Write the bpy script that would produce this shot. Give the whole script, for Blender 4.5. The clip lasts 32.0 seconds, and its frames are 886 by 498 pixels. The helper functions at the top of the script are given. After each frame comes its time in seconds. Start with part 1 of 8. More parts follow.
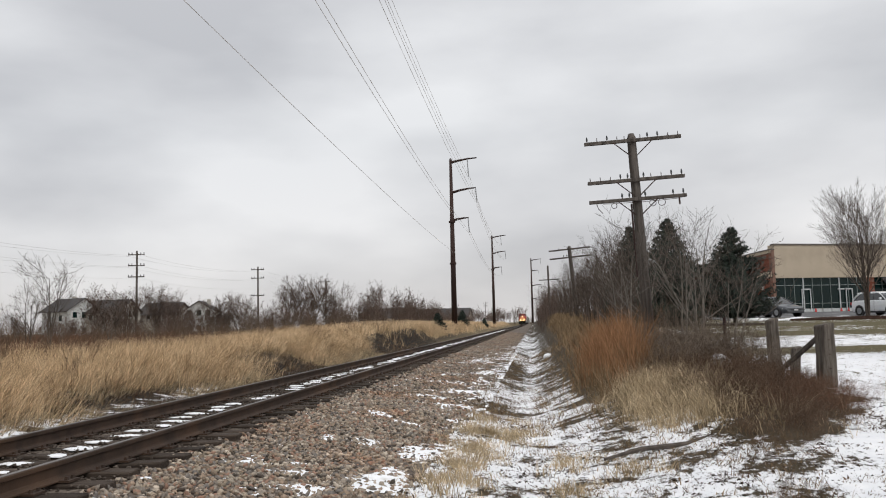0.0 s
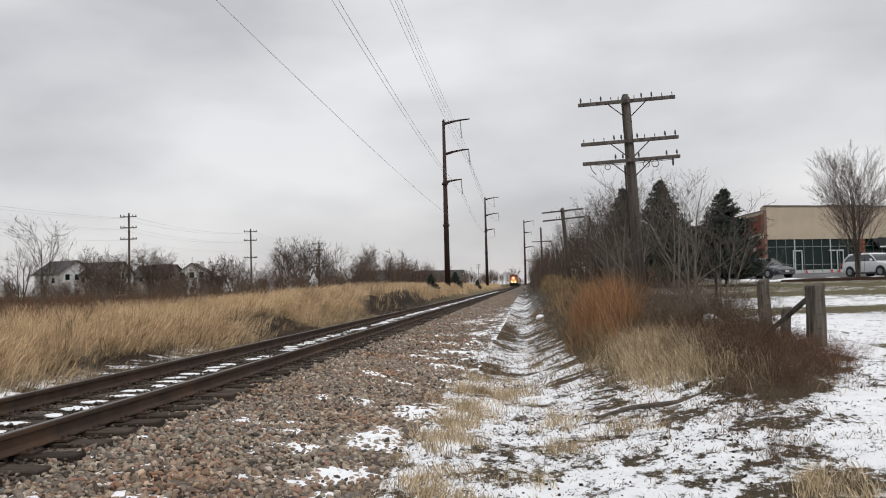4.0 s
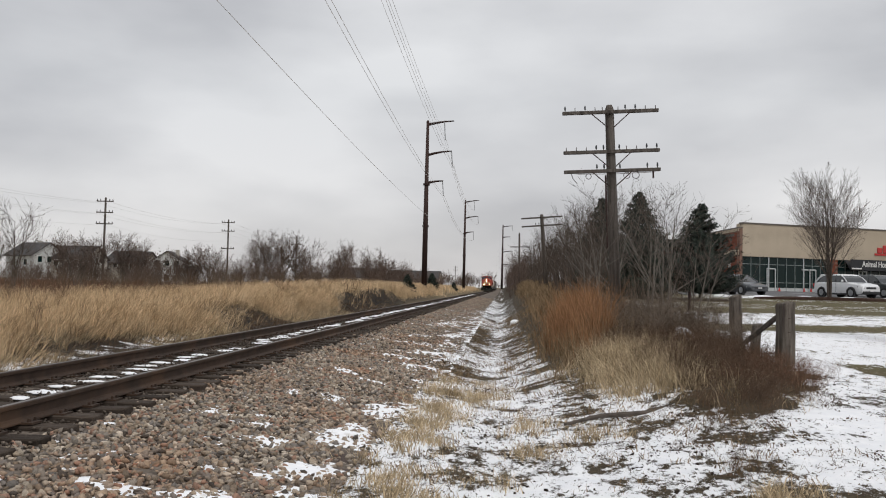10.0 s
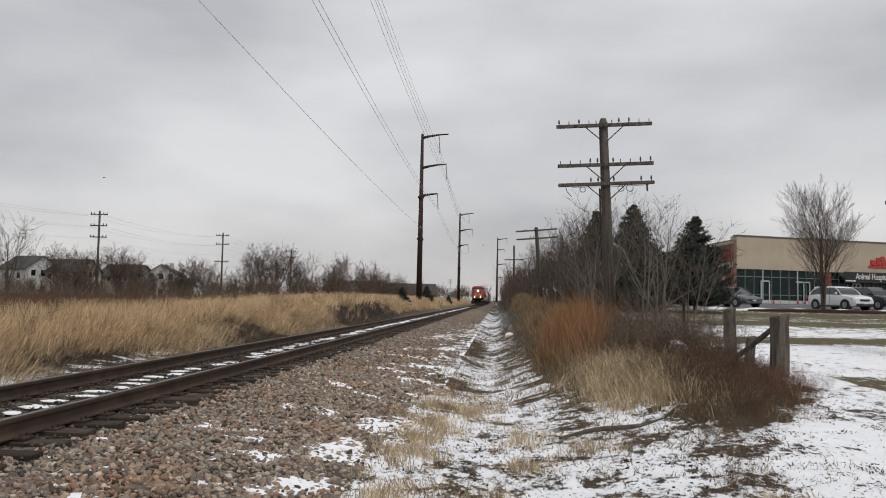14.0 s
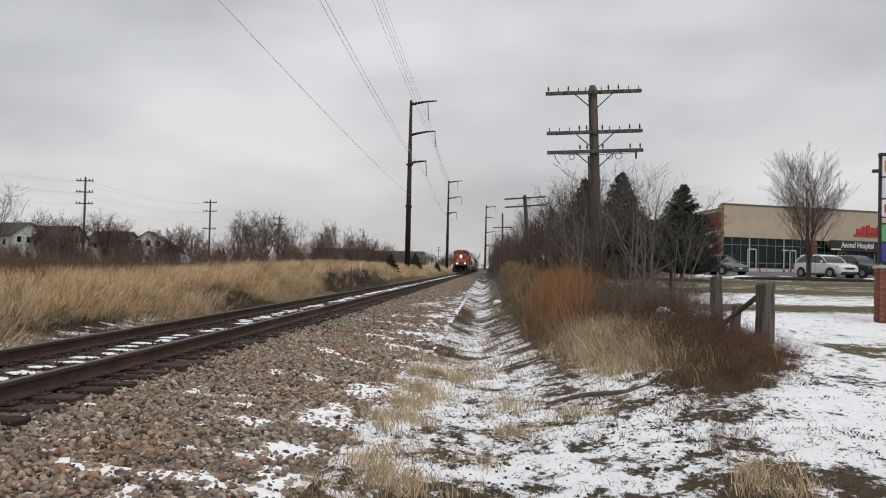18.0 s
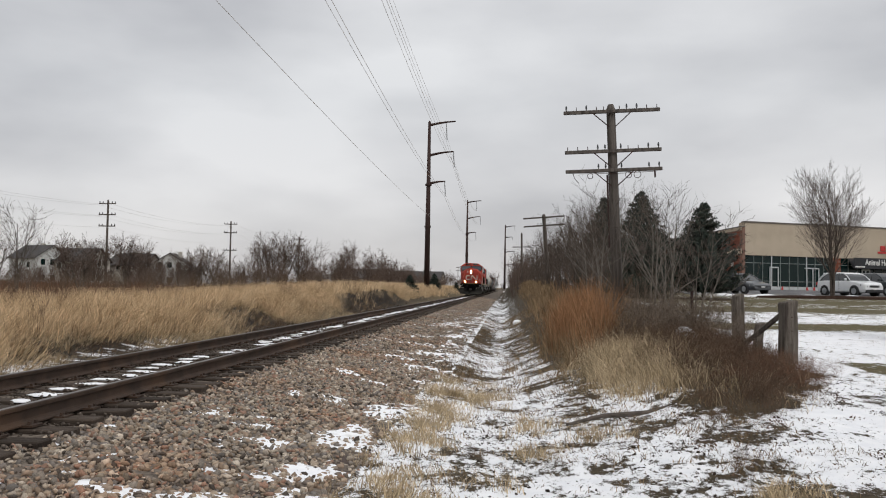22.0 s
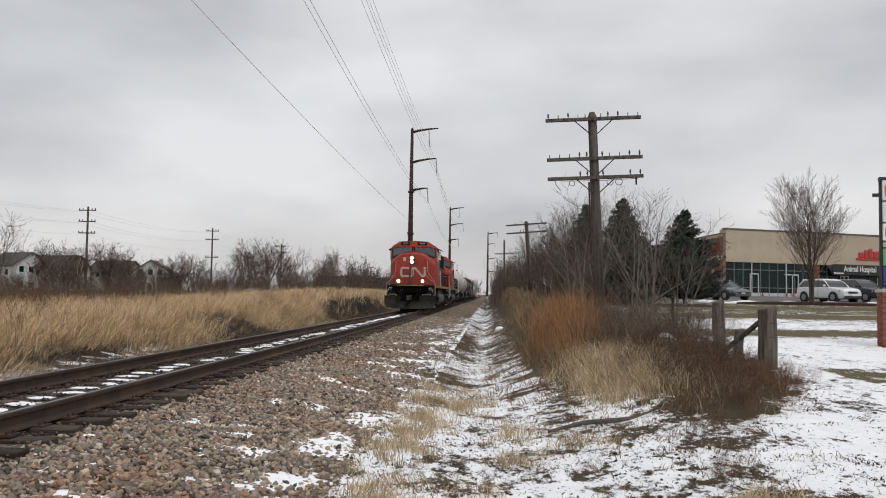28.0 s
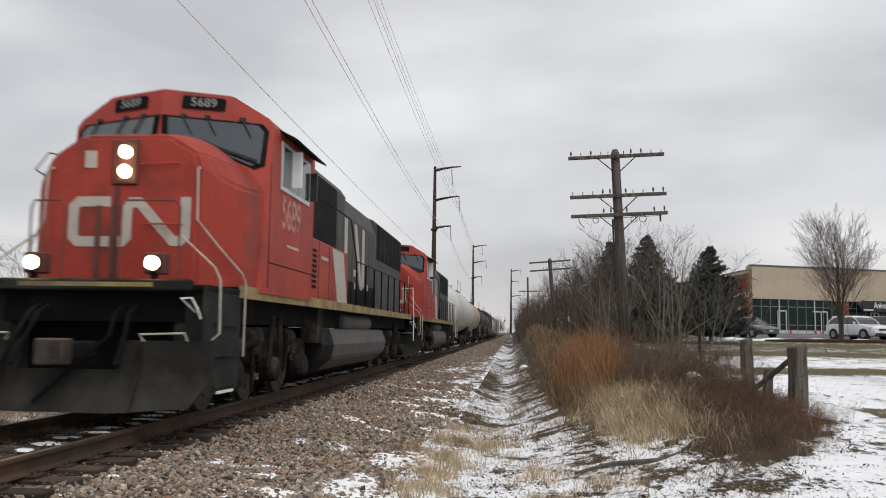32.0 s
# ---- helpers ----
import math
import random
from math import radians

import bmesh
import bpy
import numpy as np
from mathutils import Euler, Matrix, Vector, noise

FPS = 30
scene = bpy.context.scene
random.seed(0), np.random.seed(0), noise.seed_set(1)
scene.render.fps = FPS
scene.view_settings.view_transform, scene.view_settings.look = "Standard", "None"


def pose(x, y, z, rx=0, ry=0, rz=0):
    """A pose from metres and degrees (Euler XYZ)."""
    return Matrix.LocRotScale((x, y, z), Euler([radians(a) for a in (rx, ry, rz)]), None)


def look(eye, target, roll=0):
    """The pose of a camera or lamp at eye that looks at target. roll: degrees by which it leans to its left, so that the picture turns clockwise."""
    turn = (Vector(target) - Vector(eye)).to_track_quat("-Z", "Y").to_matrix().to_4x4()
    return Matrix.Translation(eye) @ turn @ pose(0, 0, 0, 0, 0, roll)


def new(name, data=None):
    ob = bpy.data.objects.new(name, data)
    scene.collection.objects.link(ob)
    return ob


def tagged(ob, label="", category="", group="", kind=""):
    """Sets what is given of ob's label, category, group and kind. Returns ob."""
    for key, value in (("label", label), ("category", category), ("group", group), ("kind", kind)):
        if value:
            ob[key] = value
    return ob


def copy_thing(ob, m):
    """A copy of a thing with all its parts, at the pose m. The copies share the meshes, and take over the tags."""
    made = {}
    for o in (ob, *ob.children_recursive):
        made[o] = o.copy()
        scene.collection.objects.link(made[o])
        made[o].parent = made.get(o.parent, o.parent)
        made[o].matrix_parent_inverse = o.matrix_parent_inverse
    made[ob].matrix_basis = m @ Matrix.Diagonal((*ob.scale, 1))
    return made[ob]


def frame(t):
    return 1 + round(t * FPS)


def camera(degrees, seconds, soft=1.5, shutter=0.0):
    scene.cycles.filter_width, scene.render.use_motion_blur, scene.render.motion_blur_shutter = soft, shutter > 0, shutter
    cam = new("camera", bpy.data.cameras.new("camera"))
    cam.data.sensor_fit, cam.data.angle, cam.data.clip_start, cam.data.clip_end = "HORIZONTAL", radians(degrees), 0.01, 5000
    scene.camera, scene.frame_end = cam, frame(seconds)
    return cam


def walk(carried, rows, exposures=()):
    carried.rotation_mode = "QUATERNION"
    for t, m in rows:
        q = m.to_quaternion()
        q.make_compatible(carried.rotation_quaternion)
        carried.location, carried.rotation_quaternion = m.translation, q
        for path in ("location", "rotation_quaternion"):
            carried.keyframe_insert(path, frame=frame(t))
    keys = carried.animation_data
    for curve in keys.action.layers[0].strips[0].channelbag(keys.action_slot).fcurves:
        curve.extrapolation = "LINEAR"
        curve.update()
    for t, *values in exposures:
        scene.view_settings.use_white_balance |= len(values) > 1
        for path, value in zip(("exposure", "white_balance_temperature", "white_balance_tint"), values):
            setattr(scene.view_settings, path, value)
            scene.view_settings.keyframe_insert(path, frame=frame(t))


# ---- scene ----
cam = camera(56.0, 32.0, soft=1.05, shutter=0.3)
PATH = [
    (0, (-0.001, 0.029, 1.631), (-0.213, 2.01, 1.81), -1.4),
    (0.5, (-0.005, 0.013, 1.625), (-0.223, 1.994, 1.797), -1.0),
    (1, (0.002, -0.012, 1.63), (-0.198, 1.971, 1.8), -1.0),
    (1.5, (0.01, -0.018, 1.627), (-0.17, 1.967, 1.795), -0.8),
    (2, (-0.003, 0.014, 1.623), (-0.176, 2.0, 1.787), -0.8),
    (2.5, (-0.003, 0.023, 1.625), (-0.17, 2.01, 1.777), -0.9),
    (3, (0.004, 0.005, 1.618), (-0.158, 1.994, 1.747), -1.2),
    (3.5, (-0.009, 0.033, 1.614), (-0.212, 2.02, 1.72), -1.6),
    (5.5, (0.004, -0.013, 1.622), (-0.149, 1.98, 1.688), -0.2),
    (6, (0.001, 0.001, 1.621), (-0.14, 1.994, 1.699), -0.0),
    (6.5, (0.001, -0.007, 1.62), (-0.143, 1.986, 1.702), -0.1),
    (7, (-0.013, 0.008, 1.613), (-0.163, 2.001, 1.687), -0.1),
    (7.5, (-0.004, -0.014, 1.618), (-0.16, 1.979, 1.685), 0.2),
    (8, (0.0, -0.013, 1.615), (-0.159, 1.98, 1.685), 0.7),
    (8.5, (-0.006, -0.008, 1.616), (-0.164, 1.984, 1.694), 1.1),
    (9, (-0.006, 0.002, 1.614), (-0.165, 1.994, 1.695), 1.3),
    (9.5, (-0.004, -0.002, 1.618), (-0.157, 1.99, 1.704), 1.3),
    (10, (-0.001, -0.01, 1.617), (-0.147, 1.983, 1.707), 1.3),
    (10.5, (-0.001, -0.013, 1.621), (-0.136, 1.98, 1.711), 1.3),
    (11, (0.0, -0.011, 1.628), (-0.126, 1.982, 1.722), 1.2),
    (11.5, (0.001, -0.005, 1.622), (-0.126, 1.988, 1.722), 1.1),
    (12, (0.01, -0.025, 1.622), (-0.116, 1.968, 1.722), 1.1),
    (12.5, (0.008, -0.036, 1.63), (-0.125, 1.957, 1.732), 1.2),
    (13, (0.009, -0.02, 1.623), (-0.131, 1.973, 1.731), 1.2),
    (13.5, (0.007, -0.017, 1.627), (-0.13, 1.976, 1.739), 1.1),
    (14, (0.004, -0.01, 1.624), (-0.13, 1.982, 1.745), 1.2),
    (14.5, (0.001, -0.011, 1.626), (-0.136, 1.98, 1.749), 1.3),
    (16.5, (0.001, -0.01, 1.62), (-0.138, 1.982, 1.731), 1.4),
    (17, (0.0, -0.001, 1.62), (-0.135, 1.991, 1.725), 1.4),
    (17.5, (0.017, 0.008, 1.63), (-0.089, 2.004, 1.706), 1.1),
    (18, (0.006, 0.003, 1.614), (-0.099, 2.0, 1.658), 1.3),
    (18.5, (0.002, 0.003, 1.614), (-0.12, 1.999, 1.65), 1.0),
    (19, (0.013, 0.001, 1.617), (-0.117, 1.997, 1.661), 0.9),
    (19.5, (0.016, 0.001, 1.616), (-0.126, 1.995, 1.666), 1.0),
    (20, (0.015, -0.006, 1.618), (-0.129, 1.988, 1.672), 0.9),
    (20.5, (0.016, -0.014, 1.62), (-0.133, 1.98, 1.674), 0.7),
    (21, (0.019, -0.019, 1.623), (-0.129, 1.975, 1.69), 0.6),
    (21.5, (0.015, -0.019, 1.626), (-0.135, 1.973, 1.711), 0.9),
    (22, (0.019, 0.014, 1.618), (-0.133, 2.006, 1.709), 1.0),
    (22.5, (0.02, -0.007, 1.625), (-0.131, 1.985, 1.717), 1.1),
    (23, (0.024, -0.003, 1.623), (-0.125, 1.99, 1.72), 0.9),
    (23.5, (0.026, 0.016, 1.622), (-0.121, 2.008, 1.713), 0.4),
    (24, (0.027, 0.01, 1.625), (-0.113, 2.003, 1.709), 0.3),
    (24.5, (0.026, -0.01, 1.625), (-0.101, 1.984, 1.713), 0.4),
    (25, (0.025, 0.008, 1.623), (-0.1, 2.002, 1.718), 0.6),
    (25.5, (0.03, -0.004, 1.622), (-0.093, 1.99, 1.725), 0.8),
    (27.5, (0.028, -0.003, 1.624), (-0.085, 1.991, 1.728), 0.8),
    (28, (0.028, 0.001, 1.624), (-0.083, 1.995, 1.732), 0.9),
    (28.5, (0.029, -0.011, 1.623), (-0.089, 1.982, 1.736), 1.2),
    (29, (0.023, 0.0, 1.623), (-0.103, 1.993, 1.737), 1.4),
    (29.5, (0.028, 0.013, 1.621), (-0.102, 2.005, 1.735), 1.4),
    (30, (0.031, -0.019, 1.623), (-0.106, 1.973, 1.735), 1.2),
    (30.5, (0.029, -0.024, 1.63), (-0.106, 1.968, 1.745), 0.7),
    (31, (0.023, -0.016, 1.636), (-0.118, 1.974, 1.779), 0.2),
    (31.5, (0.02, 0.01, 1.639), (-0.133, 1.996, 1.818), 0.3),
    (32, (0.016, 0.013, 1.638), (-0.151, 1.996, 1.835), 0.8),
]
walk(cam, [(t, look(eye, target, roll)) for t, eye, target, roll in PATH],
     exposures=[(0, 0.08), (3, 0.06), (6, 0.02), (9, 0.0), (13, -0.12), (17, -0.11), (20, -0.04), (25, -0.01), (30, 0.0), (32, 0.06)])

# world: closed overcast sky, soft sun behind thin cloud
SUN_ELEV, SUN_ROT = 48.0, 143.0
world = bpy.data.worlds.new("overcast")
scene.world = world
world.use_nodes = True
wn, wl = world.node_tree.nodes, world.node_tree.links
wn.clear()
w_out, w_bg = wn.new("ShaderNodeOutputWorld"), wn.new("ShaderNodeBackground")
w_sky = wn.new("ShaderNodeTexSky")
w_sky.sky_type, w_sky.sun_disc = "NISHITA", False
w_sky.sun_elevation, w_sky.sun_rotation = radians(SUN_ELEV), radians(SUN_ROT)
w_tc, w_map = wn.new("ShaderNodeTexCoord"), wn.new("ShaderNodeMapping")
w_map.inputs["Scale"].default_value = (1.0, 1.0, 2.6)
w_noise, w_ramp = wn.new("ShaderNodeTexNoise"), wn.new("ShaderNodeValToRGB")
w_noise.inputs["Scale"].default_value, w_noise.inputs["Detail"].default_value = 2.1, 6.0
w_noise.inputs["Roughness"].default_value = 0.45
w_ramp.color_ramp.elements[0].position, w_ramp.color_ramp.elements[0].color = 0.36, (0.51, 0.515, 0.535, 1)
w_ramp.color_ramp.elements[1].position, w_ramp.color_ramp.elements[1].color = 0.62, (0.80, 0.805, 0.815, 1)
w_sep, w_hor = wn.new("ShaderNodeSeparateXYZ"), wn.new("ShaderNodeValToRGB")
w_hor.color_ramp.elements[0].position, w_hor.color_ramp.elements[0].color = 0.0, (1.10, 1.06, 1.04, 1)
w_hor.color_ramp.elements[1].position, w_hor.color_ramp.elements[1].color = 0.9, (1.45, 1.45, 1.45, 1)
w_e = w_hor.color_ramp.elements.new(0.22)
w_e.color = (1.0, 1.0, 1.0, 1)
w_mul, w_dim, w_mix = wn.new("ShaderNodeMixRGB"), wn.new("ShaderNodeMixRGB"), wn.new("ShaderNodeMixRGB")
w_mul.blend_type, w_dim.blend_type = "MULTIPLY", "MULTIPLY"
w_mul.inputs[0].default_value = w_dim.inputs[0].default_value = 1.0
w_dim.inputs[2].default_value = (0.1, 0.1, 0.1, 1)
w_mix.inputs[0].default_value = 0.92
wl.new(w_tc.outputs["Generated"], w_map.inputs["Vector"])
wl.new(w_map.outputs["Vector"], w_noise.inputs["Vector"])
wl.new(w_noise.outputs["Fac"], w_ramp.inputs["Fac"])
wl.new(w_tc.outputs["Generated"], w_sep.inputs["Vector"])
wl.new(w_sep.outputs["Z"], w_hor.inputs["Fac"])
wl.new(w_ramp.outputs["Color"], w_mul.inputs[1])
wl.new(w_hor.outputs["Color"], w_mul.inputs[2])
wl.new(w_sky.outputs["Color"], w_dim.inputs[1])
wl.new(w_dim.outputs["Color"], w_mix.inputs[1])
wl.new(w_mul.outputs["Color"], w_mix.inputs[2])
wl.new(w_mix.outputs["Color"], w_bg.inputs["Color"])
wl.new(w_bg.outputs["Background"], w_out.inputs["Surface"])
w_bg.inputs["Strength"].default_value = 1.0
sun = new("sun", bpy.data.lights.new("sun", "SUN"))
sun.data.energy, sun.data.angle, sun.data.color = 1.0, radians(30), (1.0, 0.97, 0.93)
sun.matrix_world = look((18, -24, 36), (0, 5, 0))
scene.view_settings.exposure = 0.0


# ---- building helpers ----
class Shape:
    """Vertices and faces of one part."""

    def __init__(self):
        self.v, self.f = [], []

    def add(self, vs, fs):
        n = len(self.v)
        self.v += [tuple(p) for p in vs]
        self.f += [tuple(i + n for i in f) for f in fs]
        return self

    def box(self, a, b, taper=0.0):
        (x0, y0, z0), (x1, y1, z1) = a, b
        t = taper
        return self.add([(x0, y0, z0), (x1, y0, z0), (x1, y1, z0), (x0, y1, z0), (x0 + t, y0 + t, z1), (x1 - t, y0 + t, z1), (x1 - t, y1 - t, z1), (x0 + t, y1 - t, z1)],
                        [(3, 2, 1, 0), (4, 5, 6, 7), (0, 1, 5, 4), (1, 2, 6, 5), (2, 3, 7, 6), (3, 0, 4, 7)])

    def loft(self, rings, caps=True):
        n = len(rings[0])
        vs = [p for r in rings for p in r]
        fs = [(k * n + i, k * n + (i + 1) % n, (k + 1) * n + (i + 1) % n, (k + 1) * n + i) for k in range(len(rings) - 1) for i in range(n)]
        if caps:
            fs += [tuple(reversed(range(n))), tuple(range((len(rings) - 1) * n, len(rings) * n))]
        return self.add(vs, fs)

    def prism(self, outline, axis, a, b):
        """An outline of 2D points pushed along an axis (the two others in order)."""
        put = {"x": lambda p, t: (t, p[0], p[1]), "y": lambda p, t: (p[0], t, p[1]), "z": lambda p, t: (p[0], p[1], t)}[axis]
        return self.loft([[put(p, a) for p in outline], [put(p, b) for p in outline]])

    def tube(self, pts, r, n=6, caps=True):
        pts = [Vector(p) for p in pts]
        rs = r if isinstance(r, (list, tuple)) else [r] * len(pts)
        rings = []
        side = None
        for i, p in enumerate(pts):
            d = (pts[min(i + 1, len(pts) - 1)] - pts[max(i - 1, 0)]).normalized()
            if side is None:
                side = d.orthogonal().normalized()
            side = (side - d * side.dot(d)).normalized()
            up = d.cross(side)
            rings.append([tuple(p + (side * math.cos(a) + up * math.sin(a)) * rs[i]) for a in (2 * math.pi * k / n for k in range(n))])
        return self.loft(rings, caps)

    def disc(self, c, axis, r, depth, n=20, r2=None):
        """A short cylinder or cone from c along an axis."""
        c, d = Vector(c), Vector(axis).normalized()
        return self.tube([c, c + d * depth], [r, r if r2 is None else r2], n)

    def mesh(self, name, smooth=False):
        me = bpy.data.meshes.new(name)
        me.from_pydata(self.v, [], self.f)
        if smooth:
            me.polygons.foreach_set("use_smooth", [True] * len(me.polygons))
        me.update()
        return me


def bulk(name, v, f, smooth=False):
    """A mesh from arrays of vertices and equal-sided faces."""
    me = bpy.data.meshes.new(name)
    v, f = np.asarray(v, dtype=np.float32), np.asarray(f, dtype=np.int32)
    me.vertices.add(len(v))
    me.vertices.foreach_set("co", v.ravel())
    me.loops.add(f.size)
    me.loops.foreach_set("vertex_index", f.ravel())
    me.polygons.add(len(f))
    me.polygons.foreach_set("loop_start", np.arange(0, f.size, f.shape[1], dtype=np.int32))
    if smooth:
        me.polygons.foreach_set("use_smooth", np.ones(len(f), dtype=bool))
    me.update(calc_edges=True)
    me.validate()
    return me


def rounded(me, width, segments=1, angle=35):
    bm = bmesh.new()
    bm.from_mesh(me)
    bmesh.ops.recalc_face_normals(bm, faces=bm.faces)
    es = [e for e in bm.edges if len(e.link_faces) == 2 and e.calc_face_angle(0) > radians(angle)]
    bmesh.ops.bevel(bm, geom=es, offset=width, segments=segments, affect="EDGES", clamp_overlap=True)
    bm.to_mesh(me)
    bm.free()
    return me


def part(name, data, material, parent=None, label="", smooth=False, bevel=0.0, at=None):
    """One mesh object under a thing or a part."""
    me = data.mesh(name, smooth) if isinstance(data, Shape) else data
    if bevel:
        rounded(me, bevel)
    if material is not None and not me.materials:
        me.materials.append(material)
    ob = new(name, me)
    if parent is not None:
        ob.parent = parent
    if at is not None:
        ob.matrix_basis = at
    return tagged(ob, label)


def thing(name, label, category, group="", at=None, kind=""):
    ob = new(name)
    ob.empty_display_size = 0.2
    if at is not None:
        ob.matrix_basis = at
    return tagged(ob, label, category, group, kind)


def writing(name, text, size, material, parent, m, extrude=0.006, spread=1.0):
    """Lettering as a mesh, centred, reading along x and standing along z of m."""
    cu = bpy.data.curves.new(name, "FONT")
    cu.body, cu.size, cu.extrude, cu.align_x, cu.align_y = text, size, extrude, "CENTER", "CENTER"
    cu.offset = size * 0.012
    tmp = bpy.data.objects.new(name, cu)
    scene.collection.objects.link(tmp)
    me = bpy.data.meshes.new_from_object(tmp.evaluated_get(bpy.context.evaluated_depsgraph_get()))
    bpy.data.objects.remove(tmp)
    me.transform(Matrix.Diagonal((spread, 1, 1, 1)))
    me.materials.clear()
    return part(name, me, material, parent, at=m @ pose(0, 0, 0, 90))


# ---- materials ----
def material(name, low, high, scale=3.0, rough=0.7, metal=0.0, bump=0.15, fine=40.0, stain=None, stain_amount=0.35, stain_scale=0.8, vary=0.0, emit=None, stretch=(1, 1, 1), spread=0.0):
    """A surface with colour that varies at two scales, stains, relief and a change of gloss."""
    m = bpy.data.materials.new(name)
    m.use_nodes = True
    n, l = m.node_tree.nodes, m.node_tree.links
    bsdf = n["Principled BSDF"]
    if rough >= 0.85:  # dull, dusty and earthy surfaces
        bsdf.inputs["Specular IOR Level"].default_value = 0.15
    tc, mp = n.new("ShaderNodeTexCoord"), n.new("ShaderNodeMapping")
    mp.inputs["Scale"].default_value = stretch
    l.new(tc.outputs["Object"], mp.inputs["Vector"])
    big, small = n.new("ShaderNodeTexNoise"), n.new("ShaderNodeTexNoise")
    for node, s in ((big, scale), (small, fine)):
        node.inputs["Scale"].default_value, node.inputs["Detail"].default_value = s, 6.0
        l.new(mp.outputs["Vector"], node.inputs["Vector"])
    add = n.new("ShaderNodeMath")
    add.operation = "MULTIPLY_ADD"
    add.inputs[1].default_value, add.inputs[2].default_value = 0.45, 0.0
    l.new(small.outputs["Fac"], add.inputs[0])
    total = n.new("ShaderNodeMath")
    total.operation = "MULTIPLY_ADD"
    total.inputs[1].default_value = 0.75
    l.new(big.outputs["Fac"], total.inputs[0])
    l.new(add.outputs[0], total.inputs[2])
    ramp = n.new("ShaderNodeValToRGB")
    ramp.color_ramp.elements[0].position, ramp.color_ramp.elements[0].color = 0.42, (*low, 1)
    ramp.color_ramp.elements[1].position, ramp.color_ramp.elements[1].color = 0.78, (*high, 1)
    l.new(total.outputs[0], ramp.inputs["Fac"])
    colour = ramp.outputs["Color"]
    if stain:
        sn, sr, mx = n.new("ShaderNodeTexNoise"), n.new("ShaderNodeValToRGB"), n.new("ShaderNodeMixRGB")
        sn.inputs["Scale"].default_value, sn.inputs["Detail"].default_value = stain_scale, 8.0
        sr.color_ramp.elements[0].position, sr.color_ramp.elements[1].position = 0.62 - stain_amount * 0.35, 0.78 - stain_amount * 0.25
        l.new(mp.outputs["Vector"], sn.inputs["Vector"])
        l.new(sn.outputs["Fac"], sr.inputs["Fac"])
        l.new(sr.outputs["Color"], mx.inputs[0])
        l.new(colour, mx.inputs[1])
        mx.inputs[2].default_value = (*stain, 1)
        colour = mx.outputs["Color"]
    if vary or spread:
        hs = n.new("ShaderNodeHueSaturation")
        src = n.new("ShaderNodeObjectInfo").outputs["Random"] if vary else n.new("ShaderNodeNewGeometry").outputs["Random Per Island"]
        mr = n.new("ShaderNodeMapRange")
        a = vary or spread
        mr.inputs["To Min"].default_value, mr.inputs["To Max"].default_value = 1 - a, 1 + a
        l.new(src, mr.inputs["Value"])
        l.new(mr.outputs["Result"], hs.inputs["Value"])
        l.new(colour, hs.inputs["Color"])
        colour = hs.outputs["Color"]
    l.new(colour, bsdf.inputs["Base Color"])
    rr = n.new("ShaderNodeMapRange")
    rr.inputs["To Min"].default_value, rr.inputs["To Max"].default_value = max(0.03, rough - 0.12), min(1.0, rough + 0.12)
    l.new(small.outputs["Fac"], rr.inputs["Value"])
    l.new(rr.outputs["Result"], bsdf.inputs["Roughness"])
    bsdf.inputs["Metallic"].default_value = metal
    if bump:
        bp = n.new("ShaderNodeBump")
        bp.inputs["Strength"].default_value, bp.inputs["Distance"].default_value = bump, 0.02
        l.new(total.outputs[0], bp.inputs["Height"])
        l.new(bp.outputs["Normal"], bsdf.inputs["Normal"])
    if emit:
        bsdf.inputs["Emission Color"].default_value, bsdf.inputs["Emission Strength"].default_value = (*emit[0], 1), emit[1]
    return m


def glass(name, tint, rough=0.04, gloss=0.8):
    m = bpy.data.materials.new(name)
    m.use_nodes = True
    b = m.node_tree.nodes["Principled BSDF"]
    b.inputs["Base Color"].default_value, b.inputs["Roughness"].default_value = (*tint, 1), rough
    b.inputs["IOR"].default_value, b.inputs["Specular IOR Level"].default_value = 1.5, gloss
    return m


def seen_glass(name, tint):
    """Clear window glass: partly see-through, with gloss."""
    m = bpy.data.materials.new(name)
    m.use_nodes = True
    n, l = m.node_tree.nodes, m.node_tree.links
    b, out = n["Principled BSDF"], n["Material Output"]
    b.inputs["Base Color"].default_value, b.inputs["Roughness"].default_value = (*tint, 1), 0.03
    tr, mx = n.new("ShaderNodeBsdfTransparent"), n.new("ShaderNodeMixShader")
    tr.inputs["Color"].default_value = (0.55, 0.62, 0.62, 1)
    mx.inputs[0].default_value = 0.45
    l.new(tr.outputs[0], mx.inputs[1])
    l.new(b.outputs[0], mx.inputs[2])
    l.new(mx.outputs[0], out.inputs["Surface"])
    return m


RUST = material("rusty rail steel", (0.030, 0.019, 0.013), (0.075, 0.045, 0.030), 4, 0.75, 0.3, 0.3, 60, (0.10, 0.055, 0.03), 0.3)
RAILTOP = material("worn rail head", (0.10, 0.085, 0.075), (0.2, 0.18, 0.165), 3, 0.45, 0.85, 0.05, 90, stretch=(1, 0.1, 1))
TIE = material("creosoted tie wood", (0.028, 0.021, 0.017), (0.085, 0.066, 0.052), 5, 0.9, 0, 0.6, 40, (0.14, 0.12, 0.10), 0.3, 2, vary=0.35, stretch=(0.25, 3, 3))
BALLAST = material("crushed ballast stone", (0.075, 0.061, 0.050), (0.235, 0.195, 0.16), 9, 0.95, 0, 0.8, 30, (0.08, 0.06, 0.052), 0.4, 3)


